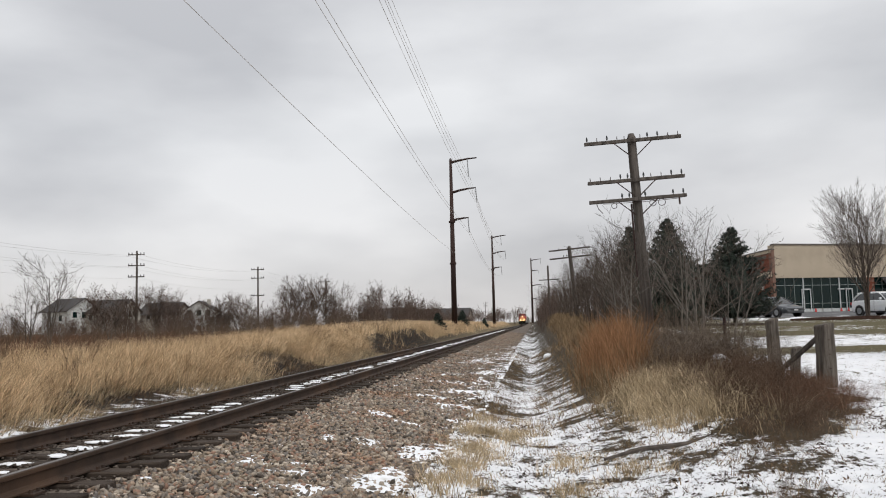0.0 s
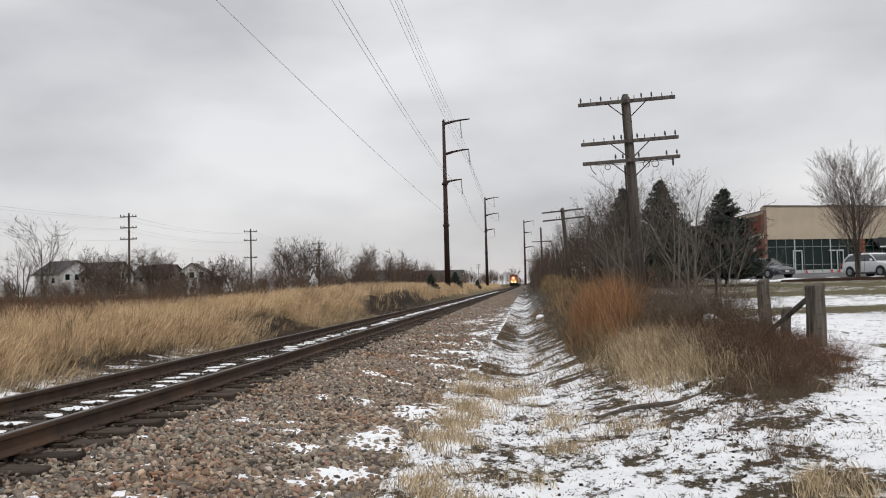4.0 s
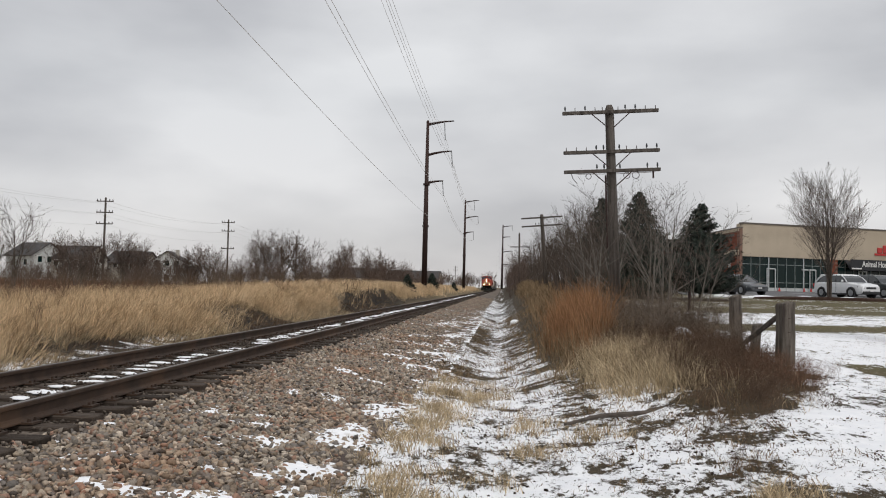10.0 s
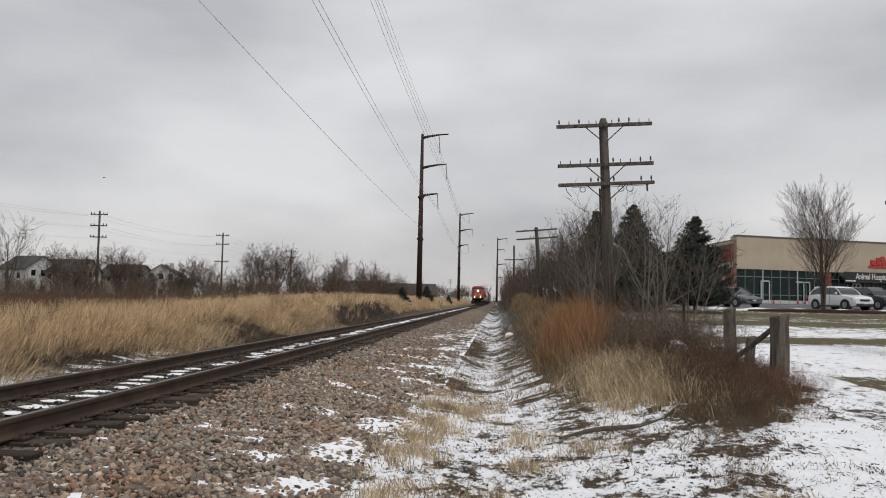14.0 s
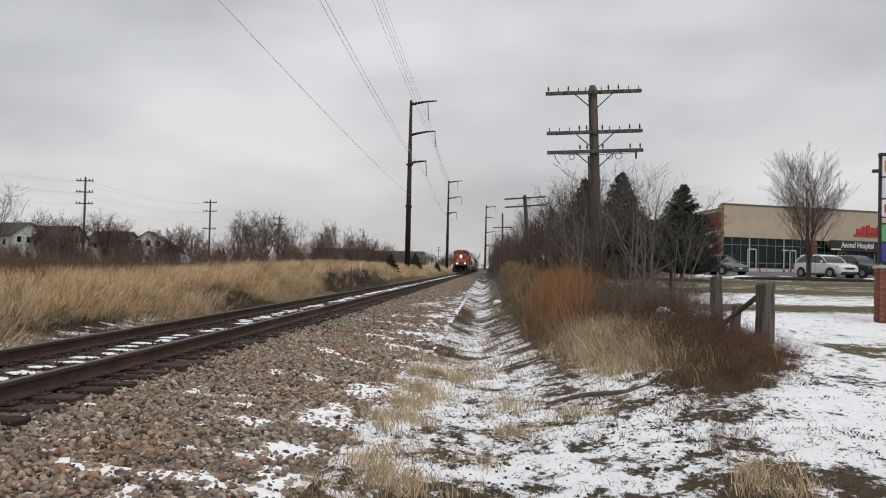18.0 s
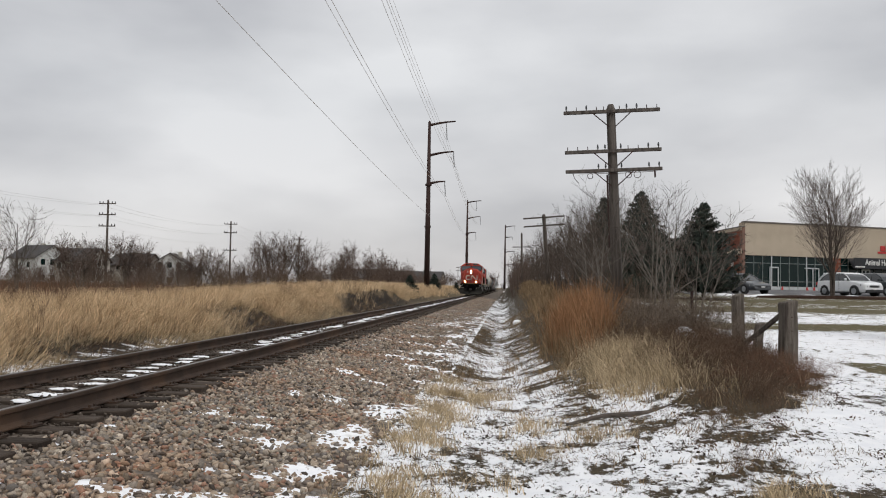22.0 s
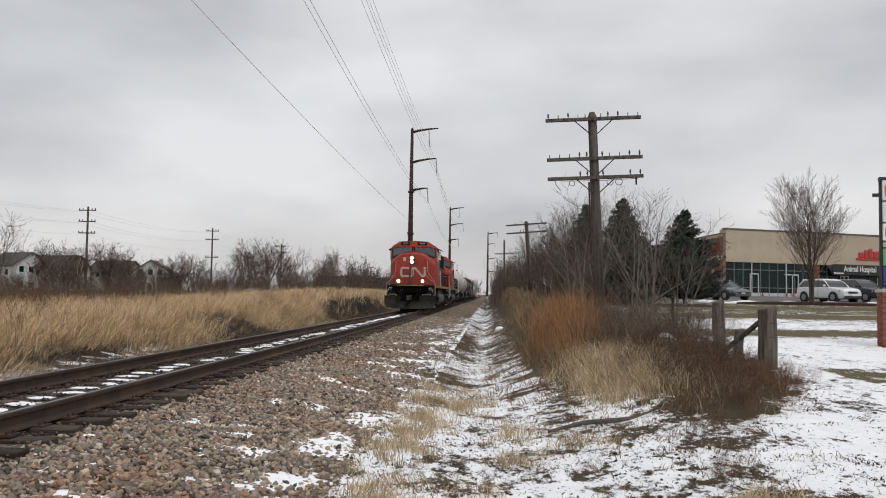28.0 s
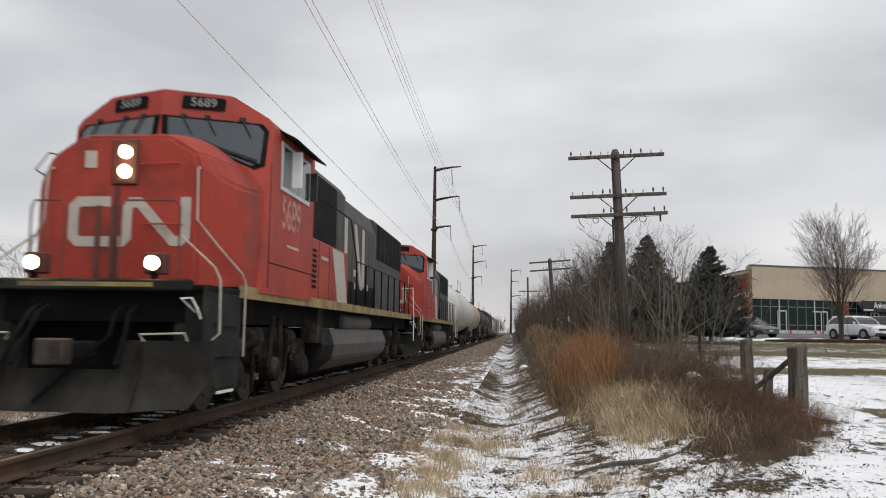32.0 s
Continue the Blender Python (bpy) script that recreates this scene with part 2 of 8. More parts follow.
def stone_material(name, joined):
    """Broken stones of mixed grey, tan, brown and reddish rock."""
    m = material(name, (0.74, 0.73, 0.71), (1.16, 1.13, 1.09), 30, 0.9, 0, 0.6, 110)
    n, l = m.node_tree.nodes, m.node_tree.links
    b = n["Principled BSDF"]
    grain = b.inputs["Base Color"].links[0].from_socket
    src = n.new("ShaderNodeNewGeometry").outputs["Random Per Island"] if joined else n.new("ShaderNodeObjectInfo").outputs["Random"]
    r = n.new("ShaderNodeValToRGB")
    r.color_ramp.interpolation = "CONSTANT"
    tones = ((0.0, (0.215, 0.17, 0.13)), (0.12, (0.36, 0.30, 0.235)), (0.24, (0.32, 0.205, 0.155)), (0.34, (0.085, 0.072, 0.062)), (0.43, (0.43, 0.375, 0.31)), (0.52, (0.255, 0.225, 0.195)), (0.64, (0.195, 0.178, 0.165)), (0.74, (0.33, 0.255, 0.195)), (0.84, (0.335, 0.29, 0.245)), (0.94, (0.56, 0.49, 0.415)))
    r.color_ramp.elements[0].color = (*tones[0][1], 1)
    r.color_ramp.elements[1].position, r.color_ramp.elements[1].color = tones[-1][0], (*tones[-1][1], 1)
    for p, c in tones[1:-1]:
        r.color_ramp.elements.new(p).color = (*c, 1)
    # rusty stretches of the bed
    tc, rn, rr, rm = n.new("ShaderNodeTexCoord"), n.new("ShaderNodeTexNoise"), n.new("ShaderNodeValToRGB"), n.new("ShaderNodeMixRGB")
    rn.inputs["Scale"].default_value = 0.55
    rr.color_ramp.elements[0].position, rr.color_ramp.elements[1].position = 0.5, 0.68
    l.new(tc.outputs["Object"], rn.inputs["Vector"])
    l.new(rn.outputs["Fac"], rr.inputs["Fac"])
    l.new(rr.outputs["Color"], rm.inputs[0])
    rm.blend_type = "MULTIPLY"
    l.new(r.outputs["Color"], rm.inputs[1])
    rm.inputs[2].default_value = (1.08, 0.93, 0.84, 1)
    mx = n.new("ShaderNodeMixRGB")
    mx.blend_type = "MULTIPLY"
    mx.inputs[0].default_value = 1.0
    l.new(src, r.inputs["Fac"])
    l.new(grain, mx.inputs[1])
    l.new(rm.outputs["Color"] if joined else r.outputs["Color"], mx.inputs[2])
    l.new(mx.outputs["Color"], b.inputs["Base Color"])
    return m


CRIB = material("oily fouled crib stones", (0.045, 0.036, 0.030), (0.15, 0.122, 0.10), 30, 0.9, 0, 0.5, 110, spread=0.45)
STONE, STONE1 = stone_material("broken ballast stones", True), stone_material("single ballast stone", False)
SNOW = material("old snow", (0.80, 0.81, 0.835), (0.91, 0.91, 0.92), 6, 0.6, 0, 0.5, 25, (0.55, 0.52, 0.48), 0.12, 5)
STRAW = material("pale dry grass", (0.40, 0.275, 0.155), (0.79, 0.60, 0.385), 1.2, 0.85, 0, 0, 8, spread=0.45)
MOUND_STRAW = material("greyed matted dry grass", (0.26, 0.195, 0.115), (0.62, 0.495, 0.33), 2.2, 0.9, 0, 0, 8, spread=0.5)
STRAW_DARK = material("weathered brown grass", (0.12, 0.08, 0.046), (0.32, 0.225, 0.13), 1.2, 0.9, 0, 0, 8, spread=0.45)
RUSSET = material("russet bluestem grass", (0.17, 0.086, 0.042), (0.35, 0.19, 0.097), 2, 0.85, 0, 0, 8, spread=0.4)
WEED = material("dead brown weed stalks", (0.045, 0.030, 0.021), (0.165, 0.108, 0.073), 3, 0.9, 0, 0, 10, spread=0.4)
REDWEED = material("reddish dead weeds", (0.095, 0.05, 0.033), (0.21, 0.115, 0.074), 2, 0.9, 0, 0, 10, spread=0.4)
STALK = material("grey-brown dead stalks", (0.06, 0.045, 0.034), (0.20, 0.158, 0.122), 3, 0.9, 0, 0, 10, spread=0.4)
BARK = material("grey bark", (0.04, 0.033, 0.027), (0.12, 0.10, 0.085), 6, 0.9, 0, 0.5, 40, vary=0.2)
TWIG = material("bare twigs", (0.042, 0.032, 0.026), (0.115, 0.089, 0.072), 4, 0.9, 0, 0, 20, vary=0.25)
HEDGE_TWIG = material("grey-brown field twigs", (0.065, 0.046, 0.038), (0.165, 0.122, 0.10), 4, 0.9, 0, 0, 20, vary=0.2)
NEEDLE = material("spruce needles", (0.005, 0.010, 0.007), (0.022, 0.036, 0.022), 5, 0.75, 0, 0, 30, spread=0.35)
POLEWOOD = material("weathered pole wood", (0.05, 0.043, 0.037), (0.15, 0.13, 0.115), 2, 0.9, 0, 0.6, 25, (0.03, 0.025, 0.022), 0.3, stretch=(6, 6, 0.4))
POSTWOOD = material("grey post wood", (0.055, 0.046, 0.038), (0.18, 0.155, 0.13), 3, 0.92, 0, 0.8, 30, (0.05, 0.04, 0.035), 0.35, 2, stretch=(7, 7, 0.5))
CORTEN = material("rust-brown weathering steel", (0.030, 0.016, 0.014), (0.062, 0.034, 0.028), 1, 0.75, 0.4, 0.1, 20, stretch=(1, 1, 0.2))
WIRE = material("dull conductor wire", (0.62, 0.62, 0.625), (0.72, 0.72, 0.725), 2, 0.6, 0, 0, 20)
DARKGLASS = material("insulator glass", (0.02, 0.022, 0.024), (0.06, 0.065, 0.07), 8, 0.25, 0, 0, 30)
GALV = material("galvanised steel", (0.28, 0.29, 0.30), (0.42, 0.43, 0.44), 5, 0.5, 0.7, 0.1, 40)
BRICK = material("red brick", (0.16, 0.050, 0.032), (0.26, 0.088, 0.056), 2, 0.9, 0, 0.3, 40, (0.15, 0.05, 0.035), 0.3, 1.5, vary=0.22)
MORTAR = material("brick mortar", (0.18, 0.105, 0.08), (0.26, 0.16, 0.125), 4, 0.95, 0, 0.3, 50)
STUCCO = material("beige stucco", (0.43, 0.36, 0.275), (0.50, 0.42, 0.325), 0.6, 0.9, 0, 0.2, 60, (0.41, 0.34, 0.26), 0.1, 0.5)
COPING = material("dark parapet coping", (0.10, 0.085, 0.075), (0.16, 0.14, 0.125), 2, 0.6, 0.2, 0.05, 30)
SHOPGLASS = glass("storefront glass", (0.005, 0.016, 0.0155), 0.05, 0.18)
ALU = material("pale aluminium frame", (0.50, 0.52, 0.53), (0.62, 0.64, 0.65), 3, 0.4, 0.5, 0.02, 40)
ASPHALT = material("worn asphalt", (0.085, 0.085, 0.088), (0.15, 0.15, 0.152), 0.8, 0.9, 0, 0.4, 60, (0.30, 0.30, 0.31), 0.2, 0.5)
CONCRETE = material("kerb concrete", (0.33, 0.31, 0.28), (0.46, 0.44, 0.41), 2, 0.9, 0, 0.3, 40, (0.2, 0.19, 0.18), 0.3)
WHITE = material("white paint", (0.68, 0.68, 0.66), (0.80, 0.80, 0.78), 2, 0.55, 0, 0.05, 40)
BLACK = material("black plastic", (0.012, 0.012, 0.013), (0.03, 0.03, 0.032), 4, 0.5, 0, 0.05, 40)
RUBBER = material("tyre rubber", (0.012, 0.012, 0.012), (0.035, 0.034, 0.033), 6, 0.85, 0, 0.2, 40)
REDSIGN = material("red sign plastic", (0.42, 0.02, 0.02), (0.52, 0.035, 0.03), 4, 0.4, 0, 0, 40)


# ---- ground ----
TRACK_X, RAIL_TOP, HALF_GAUGE = -5.10, 0.485, 0.770
rng = np.random.default_rng(7)


def step(a, b, x):
    t = np.clip((np.asarray(x, dtype=float) - a) / (b - a), 0, 1)
    return t * t * (3 - 2 * t)


def lawn(y):
    y = np.asarray(y, dtype=float)
    return 0.0233 * np.clip(y, 0, 80) + 0.002 * np.clip(y - 80, 0, 100)


def lattice(i, j, seed):
    h = np.sin(i * 127.1 + j * 311.7 + seed * 74.7) * 43758.5453
    return h - np.floor(h)


def fbm(x, y, octaves=3, seed=0):
    """Soft random relief between 0 and 1."""
    x, y = np.asarray(x, dtype=float), np.asarray(y, dtype=float)
    out, amp, total = 0.0, 1.0, 0.0
    for k in range(octaves):
        i, j = np.floor(x), np.floor(y)
        u, v = x - i, y - j
        u, v = u * u * (3 - 2 * u), v * v * (3 - 2 * v)
        a = lattice(i, j, seed + k) * (1 - u) + lattice(i + 1, j, seed + k) * u
        b = lattice(i, j + 1, seed + k) * (1 - u) + lattice(i + 1, j + 1, seed + k) * u
        out, total = out + amp * (a * (1 - v) + b * v), total + amp
        x, y, amp = x * 2.03 + 5.2, y * 2.03 + 1.7, amp * 0.5
    return out / total


def ditch_slope(x, y):
    """1 on the bank that falls from the pole line into the ditch."""
    return step(-0.2, 0.5, x) * (1 - step(1.8, 2.4, x)) * step(10.5, 14.5, y)


def cut_along(y):
    """Where along the line the left bank is cut to bare soil."""
    y = np.asarray(y, dtype=float)
    return np.clip(np.exp(-((y - 31.0) / 3.4) ** 4) + np.exp(-((y - 62) / 13.0) ** 4) + 0.6 * np.exp(-((y - 18.5) / 2.0) ** 4), 0, 1)


def clumps(x, y):
    """Clods and matted tufts that run obliquely down the ditch bank."""
    return fbm(0.9 * (0.92 * x + 0.39 * y), 2.0 * (0.92 * y - 0.39 * x), 4, 17)


def ground_z(x, y):
    x, y = np.asarray(x, dtype=float), np.asarray(y, dtype=float)
    ditch = -0.06 - (0.02 + 0.24 * step(8, 21, y)) * step(-1.4, -0.4, x)
    crest = lawn(y) + 0.12 * step(8, 14, y) * np.exp(-((x - 3.2) / 1.6) ** 2)
    x0, x1 = 0.3 - 0.45 * step(8, 18, y), 3.0 - 0.95 * step(8, 18, y)
    rise = np.clip((x - x0) / (x1 - x0), 0, 1)
    right = ditch + (crest - ditch) * (0.5 * rise + 0.5 * step(0, 1, rise))
    top = 0.42 + 0.0175 * np.clip(y - 20, -6, 50)
    field = 0.55 + 0 * y
    bank = top + (field - top) * step(-17, -26, x)
    c = cut_along(y)
    foot = np.clip((x + 8.5 + 0.7 * c) / (-2.7 + 1.2 * c), 0, 1)
    left = -0.06 + (bank + 0.06) * step(0, 1, foot) + 0.16 * (fbm(x * 0.7, y * 0.6, 3, 3) - 0.5) * np.minimum(foot * 3, 1)
    z = np.where(x > -2, right, left)
    bed = step(-8.6, -8.1, x) * (1 - step(-1.7, -1.2, x))
    z = z * (1 - bed) - 0.16 * bed
    near = np.exp(-np.maximum(np.abs(y) - 19, 0) / 4)
    rough = 0.06 * (fbm(x * 1.1, y * 1.3, 4, 11) - 0.5) + 0.045 * ditch_slope(x, y) * (clumps(x, y) - 0.5)
    return z + rough * near * (1 - bed)


def spaced(parts):
    out = []
    for a, b, d in parts:
        out += list(np.arange(a, b, d))
    return np.array(out)


GX = spaced([(-3000, -600, 400), (-600, -120, 60), (-120, -30, 9), (-30, -14, 1.2), (-14, -8, 0.35), (-8, -2, 1.0), (-2, 7, 0.14), (7, 20, 0.5), (20, 60, 3), (60, 300, 30), (300, 3001, 450)])
GY = spaced([(-600, -60, 90), (-60, -6, 9), (-6, 2, 1), (2, 24, 0.16), (24, 60, 0.6), (60, 130, 3), (130, 400, 18), (400, 4001, 300)])


def ground_material():
    m = bpy.data.materials.new("winter ground")
    m.use_nodes = True
    n, l = m.node_tree.nodes, m.node_tree.links
    bsdf = n["Principled BSDF"]
    tc = n.new("ShaderNodeTexCoord")

    def noise_of(scale, detail=6.0, rough=0.55, stretch=None, turn=0.0):
        t = n.new("ShaderNodeTexNoise")
        t.inputs["Scale"].default_value, t.inputs["Detail"].default_value, t.inputs["Roughness"].default_value = scale, detail, rough
        if stretch:
            mp = n.new("ShaderNodeMapping")
            mp.vector_type = "TEXTURE"
            mp.inputs["Scale"].default_value = [1 / v for v in stretch]
            mp.inputs["Rotation"].default_value = (0, 0, radians(turn))
            l.new(tc.outputs["Object"], mp.inputs["Vector"])
            l.new(mp.outputs["Vector"], t.inputs["Vector"])
        else:
            l.new(tc.outputs["Object"], t.inputs["Vector"])
        return t.outputs["Fac"]

    def ramp(fac, stops):
        r = n.new("ShaderNodeValToRGB")
        r.color_ramp.elements[0].position, r.color_ramp.elements[0].color = stops[0][0], (*stops[0][1], 1)
        r.color_ramp.elements[1].position, r.color_ramp.elements[1].color = stops[-1][0], (*stops[-1][1], 1)
        for p, c in stops[1:-1]:
            r.color_ramp.elements.new(p).color = (*c, 1)
        l.new(fac, r.inputs["Fac"])
        return r.outputs["Color"]

    def mix(fac, a, b):
        x = n.new("ShaderNodeMixRGB")
        l.new(fac, x.inputs[0])
        l.new(a, x.inputs[1])
        l.new(b, x.inputs[2])
        return x.outputs["Color"]

    def attr(name):
        a = n.new("ShaderNodeAttribute")
        a.attribute_name = name
        return a.outputs["Fac"]

    def calc(op, a, b):
        c = n.new("ShaderNodeMath")
        c.operation = op
        for i, v in enumerate((a, b)):
            if isinstance(v, (int, float)):
                c.inputs[i].default_value = v
            else:
                l.new(v, c.inputs[i])
        return c.outputs[0]

    soil = ramp(noise_of(16, 9, 0.75), [(0.3, (0.006, 0.0045, 0.0036)), (0.52, (0.018, 0.013, 0.0098)), (0.76, (0.085, 0.063, 0.043))])
    straw = ramp(noise_of(14, 8, 0.7), [(0.3, (0.10, 0.075, 0.042)), (0.55, (0.24, 0.185, 0.105)), (0.75, (0.38, 0.30, 0.18))])
    turf = ramp(noise_of(11, 8, 0.7), [(0.3, (0.06, 0.053, 0.026)), (0.55, (0.135, 0.115, 0.06)), (0.75, (0.25, 0.21, 0.12))])
    base = mix(attr("straw"), soil, straw)
    base = mix(attr("turf"), base, turf)
    white = ramp(noise_of(5), [(0.3, (0.80, 0.81, 0.835)), (0.7, (0.91, 0.91, 0.92))])
    patch = calc("ADD", calc("MULTIPLY", noise_of(1.5, 3, 0.5, (1.0, 0.9, 1)), 0.34), calc("MULTIPLY", noise_of(5.2, 9, 0.80, (1.25, 0.8, 1)), 0.74))
    # on the ditch bank the snow lies in streaks that run down the slope
    streak = calc("ADD", calc("MULTIPLY", noise_of(1.0, 6, 0.62, (1.0, 1.55, 0.8), 25), 0.62), calc("MULTIPLY", noise_of(4.5, 8, 0.78, (0.9, 1.6, 1), 23), 0.45))
    patch = calc("ADD", calc("MULTIPLY", patch, calc("SUBTRACT", 1.0, attr("slope"))), calc("MULTIPLY", streak, attr("slope")))
    gap = calc("ADD", calc("SUBTRACT", patch, 1.02), attr("snow"))
    cover = ramp(calc("ADD", calc("MULTIPLY", gap, 4.5), 0.5), [(0.44, (0, 0, 0)), (0.54, (1, 1, 1))])
    l.new(mix(cover, base, white), bsdf.inputs["Base Color"])
    bsdf.inputs["Roughness"].default_value, bsdf.inputs["Specular IOR Level"].default_value = 0.85, 0.15
    bp = n.new("ShaderNodeBump")
    bp.inputs["Strength"].default_value, bp.inputs["Distance"].default_value = 0.7, 0.04
    l.new(calc("ADD", calc("MULTIPLY", cover, 0.6), calc("MULTIPLY", noise_of(22, 8, 0.7), 0.7)), bp.inputs["Height"])
    l.new(bp.outputs["Normal"], bsdf.inputs["Normal"])
    return m


def mound(x, y):
    """The weedy tongue of the bank, from 0 outside to 1 inside."""
    x, y = np.asarray(x, dtype=float), np.asarray(y, dtype=float)
    lo, hi = np.where(y < 12.2, 2.45, np.maximum(2.45 - 0.34 * (y - 12.2), 0.9)) + 0.12 * np.sin(y * 5.1), np.minimum(2.75 + 0.47 * (y - 8.8), 4.85) + 0.15 * np.sin(y * 4.3 + 1)
    return step(-0.35, 0.35, x - lo) * step(-0.35, 0.35, hi - x) * step(8.5, 10.4, y)


def cut(x, y):
    """Bare soil faces of the left bank."""
    x, y = np.asarray(x, dtype=float), np.asarray(y, dtype=float)
    return step(-12.0, -10.9, x) * cut_along(y)


def snow_share(x, y):
    """How much of the ground old snow still covers."""
    x, y = np.asarray(x, dtype=float), np.asarray(y, dtype=float)
    s = 0.525 * step(-2.6, -1.2, x)
    s = s + 0.06 * step(2.4, 4.0, x) * (1 - step(7.5, 10, y)) + 0.065 * step(5.0, 6.5, x)
    s = s * (1 - 0.5 * mound(x, y) ** 2)
    s = s - 0.025 * np.exp(-((x - 2.05 - 0.13 * (y - 7)) / 0.45) ** 2) * step(6.4, 7.6, y) * (1 - step(11, 13, y))
    s = s - 0.13 * (fbm(x * 1.3, y * 1.0, 3, 91) - 0.53) * (1 - step(4.5, 6.5, x)) * (1 - step(16, 22, y))
    s = s - 0.01 * np.exp(-((x - 1.5) / 0.9) ** 2) * np.exp(-((y - 10.8) / 2.2) ** 2)
    s = s + 0.30 * (fbm(x * 1.1, y * 0.35, 3, 95) - 0.60) * step(14, 20, y) * (1 - step(-0.2, 0.5, x)) - 0.10 * np.exp(-((y - 33) / 6.0) ** 2) * np.exp(-((x + 0.8) / 0.5) ** 2)
    s = s - (0.03 + 0.05 * step(0.6, 1.6, x) + 0.06 * step(18, 28, y)) * ditch_slope(x, y) - 0.16 * step(1.3, 2.0, x) * (1 - step(4, 5, x)) * step(13, 17, y)
    s = s - 0.09 * np.exp(-((y - 5.6) / 1.1) ** 2) * (1 - step(2, 4, x))
    s = s - 0.16 * step(22, 46, y) * step(5, 8, x) - 0.015 * step(10, 16, y) * step(5, 8, x)
    s = np.where(x < -8, 0.485 * np.exp(-((x + 9.1) / 1.0) ** 2) * (1 - 0.15 * cut_along(y)) * (1.06 - 0.3 * step(20, 30, y)), s)
    return np.clip(s, 0, 0.8)


def make_ground():
    X, Y = np.meshgrid(GX, GY)
    Z = ground_z(X, Y)
    nx, ny = len(GX), len(GY)
    i = np.arange(nx * ny).reshape(ny, nx)
    f = np.stack([i[:-1, :-1], i[:-1, 1:], i[1:, 1:], i[1:, :-1]], -1).reshape(-1, 4)
    me = bulk("ground", np.stack([X, Y, Z], -1).reshape(-1, 3), f, True)
    sn = snow_share(X, Y)
    far = step(60, 140, np.hypot(X, Y)) * np.where((X > -8) & (X < 3.5), 0.2, 1.0)
    sn = sn * (1 - 0.8 * far)
    turf = step(4.8, 6.5, X) * 0.85
    straw = np.where(X < -8, 0.85 - 0.75 * np.exp(-((X + 9.6) / 1.0) ** 2), 0.35)
    straw = np.where(X < -8, straw * (1 - cut(X, Y)), 0.22)
    straw = np.maximum(straw, 0.7 * far)
    sn = sn - 0.20 * np.where(X > 6, np.exp(-((np.sin(0.55 * Y + 0.25 * np.sin(0.4 * X)) - 1) / 0.45) ** 2), 0) * step(11, 16, Y)
    for name, a in (("snow", sn), ("turf", turf), ("straw", straw), ("slope", np.maximum(ditch_slope(X, Y) * (0.75 - 0.6 * step(18, 27, Y)), 0.8 * step(-8, -8.5, X)))):
        at = me.attributes.new(name, "FLOAT", "POINT")
        at.data.foreach_set("value", np.asarray(a, dtype=np.float32).ravel())
    return tagged(part("ground", me, ground_material()), "winter ground with dead grass, bare soil and patchy old snow", "ground", kind="structure")


make_ground()

# ---- ballast bed and track ----
BED = [(-8.45, -0.10), (-7.3, 0.10), (-6.75, 0.20), (-6.45, 0.268), (-5.1, 0.262), (-3.95, 0.244), (-3.6, 0.185), (-2.7, 0.075), (-1.95, -0.025), (-1.2, -0.10)]


def bed_z(x):
    return np.interp(x, [p[0] for p in BED], [p[1] for p in BED])


def make_bed():
    xs = np.concatenate([np.arange(-8.45, -4.3, 0.28), np.arange(-4.3, -1.2, 0.1), [-1.2]])
    ys = spaced([(-60, 2, 6), (2, 30, 0.14), (30, 90, 1.0), (90, 900, 30)])
    X, Y = np.meshgrid(xs, ys)
    Z = bed_z(X) + 0.05 * (fbm(X * 2.3, Y * 2.1, 3, 5) - 0.5) * np.exp(-np.maximum(Y - 40, 0) / 40)
    i = np.arange(X.size).reshape(X.shape)
    f = np.stack([i[:-1, :-1], i[:-1, 1:], i[1:, 1:], i[1:, :-1]], -1).reshape(-1, 4)
    return tagged(part("ballast", bulk("ballast", np.stack([X, Y, Z], -1).reshape(-1, 3), f, True), BALLAST), "brown-grey crushed stone ballast bed under the track", "ballast", kind="structure")


ballast = make_bed()
track = thing("railway_track", "single railway track of rusty rails on dark wooden ties", "railway track", at=pose(TRACK_X, 0, 0))


def make_rails():
    z0, h = 0.310, RAIL_TOP - 0.310
    prof = [(-0.07, 0), (0.07, 0), (0.07, 0.012), (0.018, 0.03), (0.010, 0.045), (0.010, h - 0.05), (0.036, h - 0.038), (0.037, h - 0.006), (0.031, h), (-0.031, h), (-0.037, h - 0.006), (-0.036, h - 0.038), (-0.010, h - 0.05), (-0.010, 0.045), (-0.018, 0.03), (-0.07, 0.012)]
    for side in (-1, 1):
        x = side * HALF_GAUGE
        r = part("rail", Shape().prism([(x + a, z0 + b) for a, b in prof], "y", -60, 900), RUST, track, "rust-brown steel rail with a worn top")
        part("running_surface", Shape().box((x - 0.026, -60, RAIL_TOP + 0.0005), (x + 0.026, 900, RAIL_TOP + 0.004)), RAILTOP, r)


make_rails()


